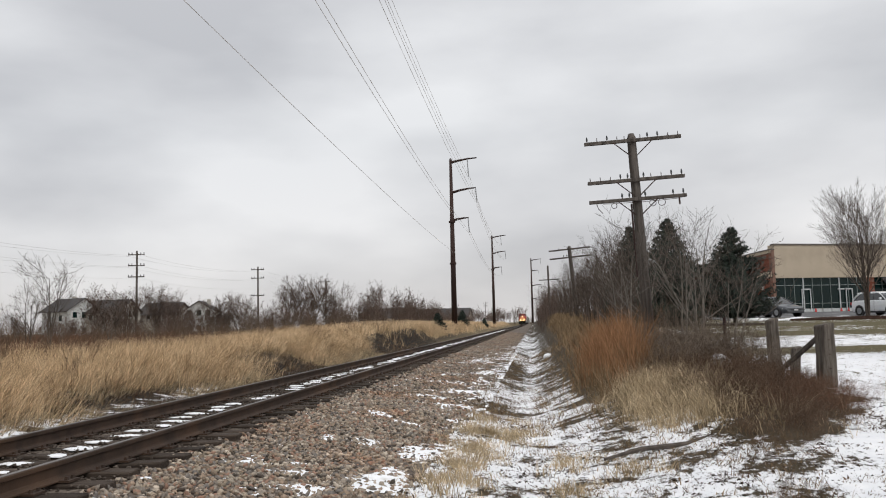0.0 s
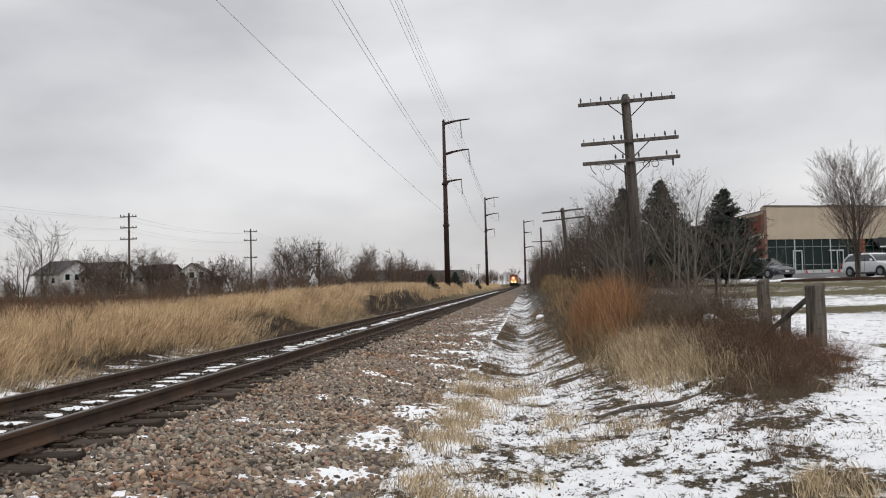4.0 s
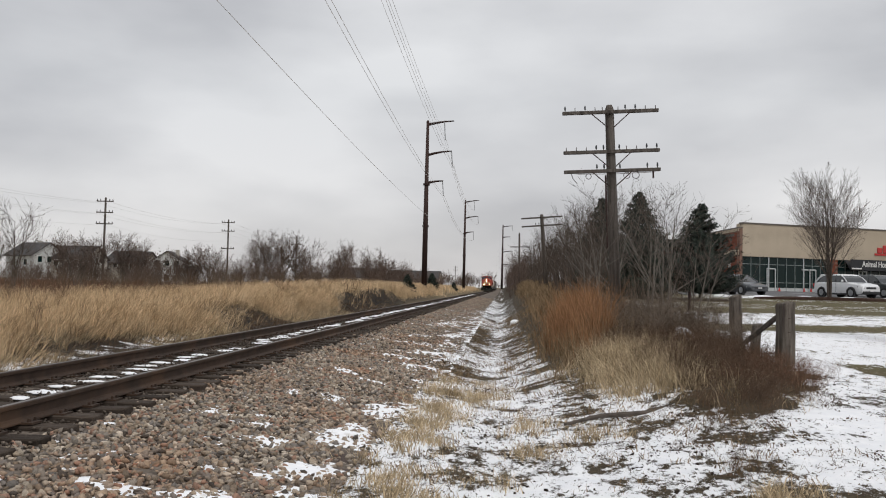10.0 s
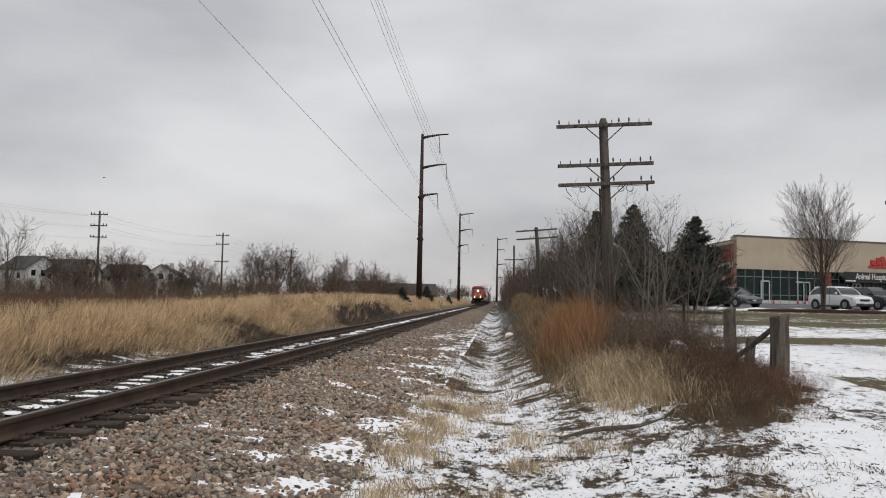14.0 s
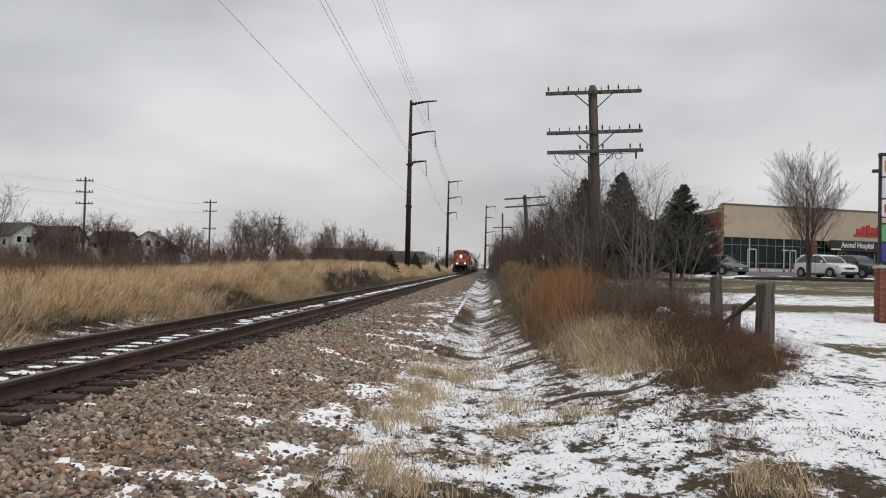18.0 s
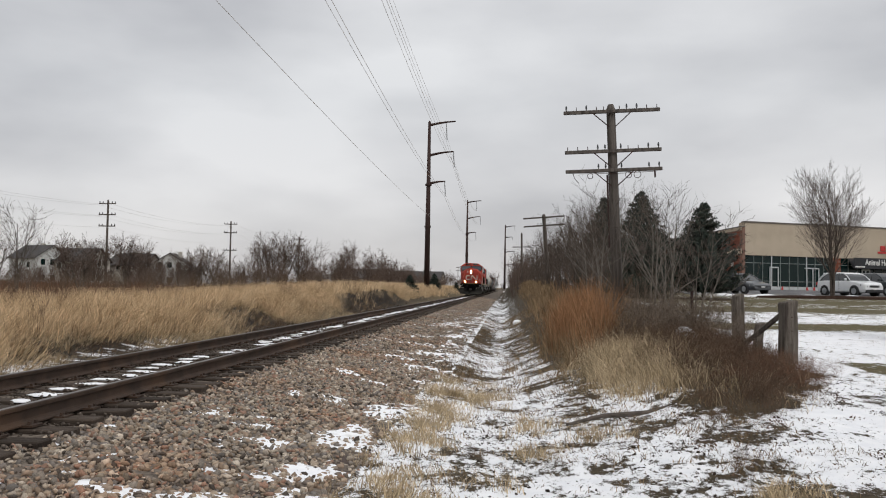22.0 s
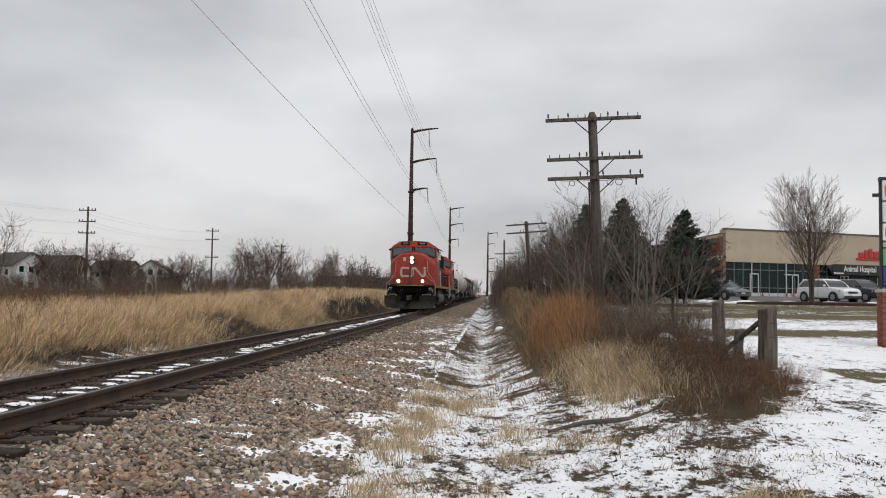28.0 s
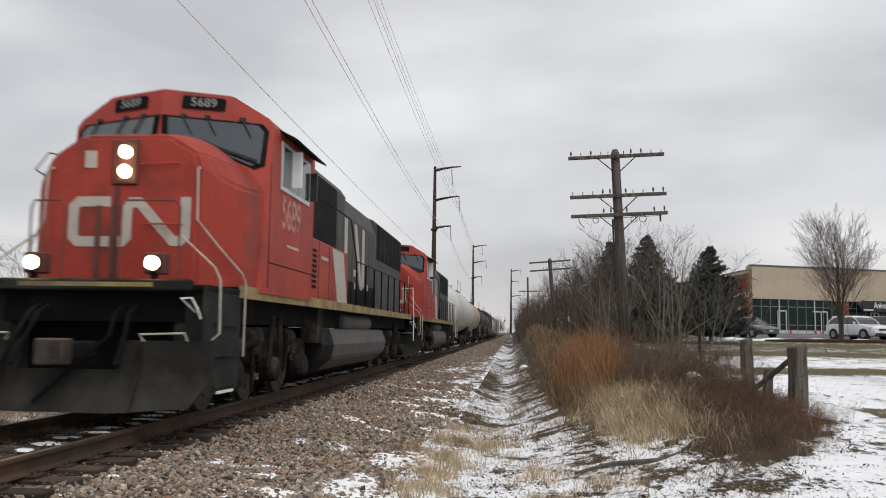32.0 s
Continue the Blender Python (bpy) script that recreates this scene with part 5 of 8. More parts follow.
        for k in range(6):
            part("grille_bar", side(15.4 + k * 0.85, 15.46 + k * 0.85, 3.32, 4.34, 1.01, 1.022), LOCO_BLACK, t)
        part("air_reservoir", Shape().tube([(s * 1.12, 9.2, 1.34), (s * 1.12, 9.3, 1.34), (s * 1.12, 12.6, 1.34), (s * 1.12, 12.7, 1.34)], [0.12, 0.2, 0.2, 0.12], 14), TANK_GREY, t, "grey air reservoir", smooth=True)
        part("frame_bracket", side(5.9, 6.3, 0.9, 1.6, 1.1, 1.42), TRUCK_DUST, t)
    tank_prof = [(-1.05, 0.30), (1.05, 0.30), (1.36, 0.56), (1.42, 0.85), (1.30, 1.18), (-1.30, 1.18), (-1.42, 0.85), (-1.36, 0.56)]
    ft = part("fuel_tank", Shape().prism(tank_prof, "y", 7.4, 14.6), TANK_GREY, t, "dusty grey fuel tank", bevel=0.05)
    part("tank_end", Shape().prism([(x * 1.01, z * 1.005) for x, z in tank_prof], "y", 6.3, 7.4), LOCO_BLACK, ft)
    loco_truck(t, 3.6, wheels)
    loco_truck(t, 17.4, wheels)
    return t


def freight_truck(parent, y0, wheels):
    for y in (y0 - 0.88, y0 + 0.88):
        wheel_set(parent, y, 0.44, wheels)
    for s in (-1, 1):
        prof = [(y0 - 1.15, 0.40), (y0 - 1.1, 0.62), (y0 - 0.6, 0.66), (y0 - 0.35, 0.86), (y0 + 0.35, 0.86), (y0 + 0.6, 0.66), (y0 + 1.1, 0.62), (y0 + 1.15, 0.40), (y0 + 0.75, 0.42), (y0 + 0.4, 0.22), (y0 - 0.4, 0.22), (y0 - 0.75, 0.42)]
        part("side_frame", Shape().prism(prof, "x", s * 0.96, s * 1.08), TRUCK_DUST, parent, bevel=0.015)


def end_ladder(parent, y, half, z1, mat):
    for s in (-1, 1):
        for dy in (0.0, 0.45):
            rail_tube(parent, "ladder_rail", [(s * half, y + dy, 0.7), (s * half, y + dy, z1)], mat, 0.02)
        for z in np.arange(0.8, z1, 0.36):
            rail_tube(parent, "rung", [(s * half, y, z), (s * half, y + 0.45, z)], mat, 0.014)


def tank_car(label, paint, length, radius, wheels, group="freight cars of the train"):
    t = thing("tank_car", label, "tank car", group)
    zc = 1.12 + radius
    pts = [(0, 1.75 - 0.75 * math.cos(a), zc) for a in np.linspace(0, math.pi / 2, 6)]
    rs = [max(0.06, radius * math.sin(a) ** 0.75) for a in np.linspace(0, math.pi / 2, 6)]
    ends = [(0, length - p[1], zc) for p in pts[::-1]]
    part("tank", Shape().tube(pts + [(0, length / 2, zc - 0.03)] + ends, rs + [radius] + rs[::-1], 28), paint, t, smooth=True)
    for y in np.linspace(2.6, length - 2.6, 5):
        part("tank_band", Shape().tube([(0, y, zc), (0, y + 0.08, zc)], radius + 0.012, 28), paint, t)
    part("underframe", Shape().box((-0.4, 0.1, 0.78), (0.4, length - 0.1, 1.08)), TRUCK_DUST, t)
    dome = part("dome", Shape().tube([(0, length / 2, zc + radius - 0.1), (0, length / 2, zc + radius + 0.28), (0, length / 2, zc + radius + 0.34)], [0.42, 0.42, 0.3], 16), paint, t)
    for s in (-1, 1):
        part("running_board", Shape().box((min(s * 0.5, s * 0.95), length / 2 - 1.6, zc + radius - 0.22), (max(s * 0.5, s * 0.95), length / 2 + 1.6, zc + radius - 0.18)), TRUCK_DUST, t)
        rail_tube(t, "safety_rail", [(s * 0.95, length / 2 - 1.6, zc + radius - 0.2), (s * 0.95, length / 2 - 1.6, zc + radius + 0.55), (s * 0.95, length / 2 + 1.6, zc + radius + 0.55), (s * 0.95, length / 2 + 1.6, zc + radius - 0.2)], GALV, 0.02)
        rail_tube(t, "side_railing", [(s * 1.42, 0.4, 1.9), (s * 1.42, length - 0.4, 1.9)], GALV, 0.02)
        for y in (0.35, length - 0.35):
            rail_tube(t, "corner_post", [(s * 1.42, y, 0.8), (s * 1.42, y, 1.9)], GALV, 0.02)
    for y in (0.15, length - 1.0):
        part("end_platform", Shape().box((-1.45, y, 1.02), (1.45, y + 0.85, 1.10)), TRUCK_DUST, t)
        part("saddle", Shape().box((-1.1, y + 0.9 if y < 2 else y - 0.9, 0.9), (1.1, y + 1.6 if y < 2 else y - 0.2, 1.6)), TRUCK_DUST, t)
    end_ladder(t, 0.3, 1.44, 1.9, GALV)
    freight_truck(t, 2.3, wheels)
    freight_truck(t, length - 2.3, wheels)
    return t


def hopper_car(label, paint, length, wheels, group="freight cars of the train"):
    t = thing("hopper_car", label, "hopper car", group)
    prof = [(-1.30, 1.35), (1.30, 1.35), (1.50, 1.8), (1.52, 3.3), (1.35, 4.0), (0.7, 4.42), (-0.7, 4.42), (-1.35, 4.0), (-1.52, 3.3), (-1.50, 1.8)]
    part("body", Shape().loft([[(x, 1.9, z) if z > 2 else (x, 3.0, z) for x, z in prof], [(x, 2.0, z) if z > 2 else (x, 3.1, z) for x, z in prof], [(x, length - 2, z) if z > 2 else (x, length - 3.1, z) for x, z in prof], [(x, length - 1.9, z) if z > 2 else (x, length - 3, z) for x, z in prof]]), paint, t, bevel=0.04)
    for s in (-1, 1):
        for y in np.linspace(3.2, length - 3.2, 7):
            part("side_rib", Shape().tube([(s * 1.52, y, 1.75), (s * 1.55, y, 3.3), (s * 1.38, y, 4.0)], 0.04, 4), paint, t)
        part("side_sill", Shape().box((s * 1.44 - 0.05, 0.3, 1.05), (s * 1.44 + 0.05, length - 0.3, 1.35)), paint, t)
    part("roof_walk", Shape().box((-0.5, 2.0, 4.46), (0.5, length - 2, 4.52)), GALV, t)
    for y in np.linspace(3.5, length - 3.5, 4):
        part("hatch", Shape().box((-0.35, y - 0.6, 4.52), (0.35, y + 0.6, 4.60)), paint, t)
        part("outlet", Shape().prism([(y - 1.3, 1.4), (y + 1.3, 1.4), (y + 0.35, 0.55), (y - 0.35, 0.55)], "x", -1.0, 1.0), paint, t)
    part("underframe", Shape().box((-0.3, 0.1, 0.78), (0.3, length - 0.1, 1.05)), TRUCK_DUST, t)
    end_ladder(t, 0.35, 1.46, 4.0, GALV)
    freight_truck(t, 2.0, wheels)
    freight_truck(t, length - 2.0, wheels)
    return t


CAR_WHITE = material("dusty white tank paint", (0.50, 0.49, 0.46), (0.66, 0.65, 0.62), 0.8, 0.5, 0, 0.05, 20, (0.38, 0.33, 0.27), 0.3, 0.7, stretch=(1, 1, 0.4))
CAR_CREAM = material("rust-streaked cream tank paint", (0.42, 0.36, 0.28), (0.56, 0.50, 0.41), 0.8, 0.55, 0, 0.05, 20, (0.26, 0.15, 0.085), 0.45, 0.9, stretch=(1, 1, 0.4))
CAR_BLACK = material("sooty black tank paint", (0.014, 0.014, 0.015), (0.04, 0.039, 0.038), 0.8, 0.55, 0, 0.05, 20, (0.07, 0.06, 0.05), 0.3, 0.9, stretch=(1, 1, 0.4))
CAR_BROWN = material("oxide brown car paint", (0.085, 0.035, 0.024), (0.15, 0.065, 0.045), 0.8, 0.7, 0, 0.05, 20, (0.06, 0.035, 0.03), 0.4, 0.9)
CAR_GREY = material("grey hopper paint", (0.24, 0.24, 0.235), (0.36, 0.355, 0.345), 0.8, 0.65, 0, 0.05, 20, (0.18, 0.15, 0.13), 0.35, 0.8)

WHEELS, TRAIN = [], []


# ---- shops, car park, houses ----
def at_lawn(x, y):
    return float(lawn(y))


# car park slab between the lawn and the shops, with kerb
PARK_Y0, PARK_Y1 = 57.0, 78.5


def make_parking():
    s = Shape()
    x0, x1 = 13.0, 75.0
    s.loft([[(x0, y, float(lawn(y)) + dz) for dz in (-0.1, 0.06)] + [(x1, y, float(lawn(y)) + dz) for dz in (0.06, -0.1)] for y in np.linspace(PARK_Y0, PARK_Y1, 8)])
    tagged(part("parking_lot", s, ASPHALT), "worn grey asphalt car park with old snow beside it", "car park", kind="structure")
    for a, b in (((x0 - 0.15, PARK_Y0 - 0.18), (x1, PARK_Y0)), ):
        z = float(lawn(a[1]))
        tagged(part("kerb", Shape().box((a[0], a[1], z - 0.1), (b[0], b[1], z + 0.17)), CONCRETE, bevel=0.02), "pale concrete kerb along the car park", "kerb", kind="structure")
    for k, x in enumerate((16, 21.8, 24.6, 27.4, 30.2, 33.0)):
        y = 66.5
        tagged(part("bay_line", Shape().box((x, 62, float(lawn(62)) + 0.062), (x + 0.1, 62.05, float(lawn(62)) + 0.066)), WHITE), kind="structure")


make_parking()
tagged(part("snow_bank", Shape().loft([[(x, 56.0 + 0.3 * math.sin(x), float(lawn(56)) - 0.02), (x, 56.4, float(lawn(56)) + 0.16 + 0.07 * math.sin(2.3 * x)), (x, 56.85, float(lawn(56)) + 0.1), (x, 56.9, float(lawn(56)) - 0.02)] for x in np.linspace(14, 27, 40)]), SNOW, smooth=True), "low ridge of old snow at the car park edge", "snow")

SHOP = pose(22.0, 79.9, 1.86, 0, 0, 22.0)
SIDE = pose(0, 0, 0, 0, 0, -17.0)
SHOP_H, GLASS_H = 6.32, 3.25


def brick_course(parent, x0, x1, z0, z1, y, face, seed):
    """Brick facing built course by course."""
    rnd = random.Random(seed)
    L, Hh = 0.60, 0.20
    me = Shape().box((-L / 2 + 0.008, -0.02, -Hh / 2 + 0.008), (L / 2 - 0.008, 0.02, Hh / 2 - 0.008)).mesh("brick")
    me.materials.append(BRICK)
    row, z = 0, z0 + Hh / 2
    while z < z1:
        x = x0 + (L / 2 if row % 2 else L)
        while x < x1:
            part("brick", me, None, parent, at=face @ pose(x, y - rnd.uniform(0.0, 0.006), z))
            x += L
        z += Hh
        row += 1


FRAME_DARK = material("dull green-grey window frame", (0.20, 0.235, 0.23), (0.28, 0.32, 0.31), 3, 0.5, 0.3, 0.02, 40)


def make_shops():
    t = thing("shop_building", "low brick and beige stucco shop building with dark glass storefronts", "building", at=SHOP)
    D, W = 30.0, 60.0
    # side wall facing the track
    sw = part("side_wall", Shape().box((0.0, 0.0, -0.6), (0.3, D, 5.85)), MORTAR, t, "red brick side wall", at=SIDE)
    part("stone_band", Shape().box((-0.05, -0.0, 3.35), (0.0, D, 3.85)), STUCCO, sw)
    part("side_cornice", Shape().box((-0.07, -0.0, 5.6), (0.32, D, 5.87)), STUCCO, sw)
    part("side_coping", Shape().box((-0.12, -0.02, 5.87), (0.36, D, 5.97)), COPING, sw)
    part("wall_lamp", Shape().box((-0.2, 2.0, 2.2), (-0.02, 2.35, 2.65)), CONCRETE, sw, bevel=0.03)
    part("rear_wall", Shape().box((0.3, D - 0.3, -0.6), (W, D, 5.8)), STUCCO, t)
    part("end_wall", Shape().box((W - 0.3, 0.3, -0.6), (W, D - 0.3, 5.8)), STUCCO, t)
    part("roof", Shape().box((0.3, 0.3, 5.2), (W - 0.3, D - 0.3, 5.4)), COPING, t)
    # front
    par = part("parapet", Shape().box((0.3, -0.12, GLASS_H), (W, 0.3, SHOP_H)), STUCCO, t, "beige stucco parapet")
    part("return_wall", Shape().box((0.3, 0.3, GLASS_H), (0.6, 0.8, SHOP_H)), STUCCO, t)
    part("front_coping", Shape().box((0.24, -0.2, SHOP_H), (W, 0.36, SHOP_H + 0.12)), COPING, t)
    part("front_corner", Shape().box((0.0, -0.1, -0.6), (0.3, 0.3, 5.85)), MORTAR, t)
    part("pavement_slab", Shape().box((-1.0, -2.6, -0.25), (W, -0.2, -0.02)), CONCRETE, t)
    part("floor_slab", Shape().box((0.3, -0.1, -0.3), (W, D, 0.0)), CONCRETE, t)
    part("inner_wall", Shape().box((0.3, 7.0, 0.0), (W, 7.1, 5.0)), STUCCO, t)
    # brick piers
    for x0, x1 in ((10.4, 11.3), (23.0, 24.2)):
        p = part("pier", Shape().box((x0, -0.16, -0.2), (x1, 0.2, GLASS_H)), MORTAR, t, "red brick pier between shops")
        brick_course(p, x0 - 0.3, x1 - 0.1, 0.0, GLASS_H - 0.05, -0.17, Matrix.Identity(4), int(x0))
    # storefront glass in bays
    for x0, x1, doors in ((0.3, 10.4, (3.1, 7.35)), (11.3, 23.0, (14.0, 19.5)), (24.2, 40.0, (26,))):
        st = part("storefront", Shape().box((x0, -0.02, 0.0), (x1, 0.0, 0.35)), ALU, t, "aluminium storefront with dark glass panes")
        n = max(2, round((x1 - x0) / 1.05))
        w = (x1 - x0) / n
        for k in range(n):
            a = x0 + k * w
            for z0, z1 in ((0.35, 0.85), (0.85, 2.55), (2.55, GLASS_H)):
                part("pane", Shape().box((a + 0.03, 0.02, z0 + 0.02), (a + w - 0.03, 0.035, z1 - 0.02)), SHOPGLASS, st)
            wide = k % 4 == 3
            part("mullion", Shape().box((a - (0.05 if wide else 0.02), -0.05, 0.0), (a + (0.05 if wide else 0.02), 0.06, GLASS_H)), ALU if wide else FRAME_DARK, st)
        for z in (0.85, 2.55):
            part("transom", Shape().box((x0, -0.04, z - 0.03), (x1, 0.05, z + 0.02)), FRAME_DARK, st)
        for d in doors:
            dr = part("door", Shape().box((d - 0.05, -0.10, 0.0), (d + 0.05, -0.04, 2.2)), ALU, st)
            for dx in (0.72, 1.42) if d == 7.35 else (0.95,):
                part("door_stile", Shape().box((d + dx - 0.05, -0.10, 0.0), (d + dx + 0.05, -0.04, 2.2)), ALU, dr)
                part("door_rail", Shape().box((d + dx - 0.95, -0.10, 2.1), (d + dx, -0.04, 2.22)), ALU, dr)
                part("door_rail", Shape().box((d + dx - 0.95, -0.10, 0.0), (d + dx, -0.04, 0.2)), ALU, dr)
    # sign band over the clinic
    sign = part("sign_band", Shape().prism([(-0.9, 2.25), (-0.16, 3.25), (-0.13, 3.25), (-0.85, 2.2)], "x", 12.2, 30.0), material("charcoal awning", (0.010, 0.011, 0.014), (0.024, 0.025, 0.03), 2, 0.8), t, "charcoal awning sign band")
    sign2 = part("sign_panel", Shape().box((12.2, -0.96, 2.25), (30.0, -0.9, 3.3)), material("charcoal sign face", (0.010, 0.011, 0.014), (0.02, 0.021, 0.026), 2, 0.5), t, "charcoal sign panel with white letters")
    writing("sign_words", "Animal Hospital", 0.80, WHITE, sign2, pose(15.6, -0.97, 2.85), 0.01, 0.80)
    part("sign_bar", Shape().box((12.3, -0.975, 2.36), (13.5, -0.962, 2.48)), WHITE, sign2)
    # red channel sign: plain shapes
    for k, (x0, x1, h) in enumerate(((16.2, 16.8, 0.55), (16.9, 17.4, 0.8), (17.5, 18.0, 0.95), (18.1, 18.7, 0.7), (18.8, 19.3, 0.85), (19.4, 20.0, 0.6), (20.1, 20.8, 0.75))):
        part("red_shape", Shape().box((x0, -0.22, 4.05), (x1, -0.13, 4.05 + h)), REDSIGN, par, "red sign shape", bevel=0.04)
    part("red_base", Shape().box((15.9, -0.2, 3.82), (21.0, -0.125, 4.02)), REDSIGN, par, "red sign shape")
    for x in (5.8, 6.6, 9.8, 3.0):
        part("bollard", Shape().tube([(x, -1.9, -0.05), (x, -1.9, 0.35)], [0.14, 0.05], 10), REDSIGN, t, "small red cone")
    # bricks of the visible side and corner
    side = pose(-0.012, 0, 0) @ pose(0, 0, 0, 0, 0, -90)
    brick_course(sw, -15.0, -0.25, 0.2, 3.3, 0.0, side, 3)
    brick_course(sw, -15.0, -0.25, 3.9, 5.55, 0.0, side, 4)
    return t


make_shops()


# ---- cars ----
def loft_car(sections):
    return Shape().loft([[(x, w, z) for (w, z) in ring] for x, ring in sections])


def car(kind, label, paint, m, group="parked cars"):
    """A car along +x, wheels on z = 0: body, glasshouse, wheels, lamps, mirrors."""
    suv = kind == "suv"
    L, W, H = (4.45, 0.92, 1.63) if suv else (4.80, 0.91, 1.46)
    t = thing("car", label, "car", group, m)
    hood, belt = (1.05, 1.09) if suv else (0.86, 0.93)

    def ring(x, zb, zt, w, tuck=0.06):
        return x, [(-w + tuck, zb), (w - tuck, zb), (w, zb + 0.18), (w, (zb + zt) / 2 + 0.05), (w - 0.03, zt - 0.07), (w - 0.12, zt), (-w + 0.12, zt), (-w + 0.03, zt - 0.07), (-w, (zb + zt) / 2 + 0.05), (-w, zb + 0.18)]

    body = part("body", loft_car([ring(-L / 2, 0.42, belt - 0.12, W - 0.14), ring(-L / 2 + 0.12, 0.30, belt - 0.02, W - 0.03), ring(-L / 2 + 0.8, 0.24, belt + 0.02, W), ring(0.1, 0.22, belt, W), ring(L / 2 - 1.25, 0.22, belt - 0.02, W), ring(L / 2 - 0.9, 0.23, hood - 0.02, W - 0.01), ring(L / 2 - 0.25, 0.26, hood - 0.12, W - 0.06), ring(L / 2 - 0.03, 0.32, hood - 0.26, W - 0.16)]), paint, t, smooth=False, bevel=0.025)

    def top(x0, x1, z, w):
        return [(x0, -w, z), (x1, -w, z), (x1, w, z), (x0, w, z)]

    xr = -L / 2 + (0.22 if suv else 0.75)
    xf = 0.16 if suv else 0.0
    gh = Shape().loft([top(xr, L / 2 - 1.2 - xf / 2, belt - 0.03, W - 0.07), top(xr + 0.26, L / 2 - 1.75 + xf, belt + 0.28, W - 0.12), top(xr + (0.5 if suv else 0.66), L / 2 - 2.15 + xf, H - 0.06, W - 0.20)])
    part("glasshouse", gh, CAR_GLASS, t, "dark car glass")
    roof = Shape().loft([top(xr + (0.30 if suv else 0.62), L / 2 - 2.06 + xf, H - 0.10, W - 0.18), top(xr + (0.36 if suv else 0.7), L / 2 - 2.2 + xf, H - 0.01, W - 0.23), top(xr + 0.7, L / 2 - 2.4 + xf, H + 0.015, W - 0.32)])
    part("roof", roof, paint, t)
    for s in (-1, 1):
        pts = [(L / 2 - 1.18 - xf / 2, s * (W - 0.06), belt - 0.02), (L / 2 - 1.74 + xf, s * (W - 0.11), belt + 0.28), (L / 2 - 2.13 + xf, s * (W - 0.19), H - 0.06)]
        part("pillar", Shape().tube(pts, 0.035, 5), paint, t)
        part("pillar", Shape().tube([(-0.1, s * (W - 0.055), belt), (-0.15, s * (W - 0.22), H - 0.05)], 0.035, 5), BLACK, t)
        part("pillar", Shape().tube([(xr + 0.02, s * (W - 0.06), belt - 0.02), (xr + 0.30, s * (W - 0.13), belt + 0.28), (xr + 0.62, s * (W - 0.22), H - 0.06)], 0.09 if suv else 0.04, 5), paint, t)
        part("mirror", Shape().box((L / 2 - 1.62, s * (W + 0.08) - 0.09, belt - 0.02), (L / 2 - 1.50, s * (W + 0.08) + 0.09, belt + 0.13)), paint, t, bevel=0.03)
        part("headlight", Shape().loft([[(L / 2 - 0.42, s * (W - 0.10), hood - 0.22), (L / 2 - 0.42, s * (W - 0.06), hood - 0.34), (L / 2 - 0.06, s * (W - 0.30), hood - 0.42), (L / 2 - 0.08, s * (W - 0.30), hood - 0.28)], [(L / 2 - 0.36, s * (W - 0.03), hood - 0.22), (L / 2 - 0.36, s * (W - 0.03), hood - 0.34), (L / 2 + 0.0, s * (W - 0.34), hood - 0.42), (L / 2 - 0.04, s * (W - 0.34), hood - 0.28)]]), LAMP_OFF, t, "clear headlight")
        part("tail_light", Shape().box((-L / 2 + 0.0, s * (W - 0.16) - 0.12, belt - 0.32), (-L / 2 + 0.12, s * (W - 0.16) + 0.12, belt - 0.12)), REDSIGN, t)
        part("sill", Shape().box((-L / 2 + 0.9, s * (W - 0.05) - 0.02, 0.2), (L / 2 - 1.0, s * (W - 0.05) + 0.065, 0.44 if suv else 0.32)), BLACK, t)
        part("door_seam", Shape().box((-0.02, s * W - 0.006, 0.36), (0.0, s * W + 0.004, belt - 0.06)), BLACK, t)
        for x in (0.25, -0.85):
            part("door_handle", Shape().box((x - 0.16, s * W - 0.01, belt - 0.2), (x, s * W + 0.022, belt - 0.16)), paint, t)
        for x in (L / 2 - 0.88, -L / 2 + 0.85):
            r = 0.35 if suv else 0.33
            part("wheel_arch", Shape().tube([(x, s * (W - 0.12), r), (x, s * (W + 0.006), r)], r + 0.06, 20), BLACK, t)
            ty = part("tyre", Shape().tube([(x, s * (W - 0.2), r), (x, s * (W - 0.01), r), (x, s * (W + 0.015), r)], [r, r, r - 0.05], 22), RUBBER, t)
            rim = Shape().tube([(x, s * (W + 0.012), r), (x, s * (W + 0.018), r)], r * 0.62, 18)
            for k in range(5):
                a = 2 * math.pi * k / 5
                rim.tube([(x, s * (W + 0.02), r), (x + r * 0.62 * math.cos(a), s * (W + 0.02), r + r * 0.62 * math.sin(a))], 0.03, 4)
            part("rim", rim, GALV, ty, "silver alloy rim")
    part("grille", Shape().box((L / 2 - 0.10, -0.42, hood - 0.44), (L / 2 - 0.0, 0.42, hood - 0.30)), BLACK, t, bevel=0.02)
    part("bumper", Shape().box((L / 2 - 0.16, -W + 0.2, 0.26), (L / 2 + 0.02, W - 0.2, 0.46)), BLACK if suv else paint, t, bevel=0.04)
    part("number_plate", Shape().box((L / 2 + 0.0, -0.16, 0.44), (L / 2 + 0.03, 0.16, 0.54)), WHITE, t)
    return t


CAR_GLASS = glass("car window glass", (0.015, 0.018, 0.02))


def car_paint(name, c):
    m = material(name, tuple(v * 0.9 for v in c), c, 3, 0.35, 0, 0.0, 40)
    m.node_tree.nodes["Principled BSDF"].inputs["Coat Weight"].default_value = 0.7
    return m


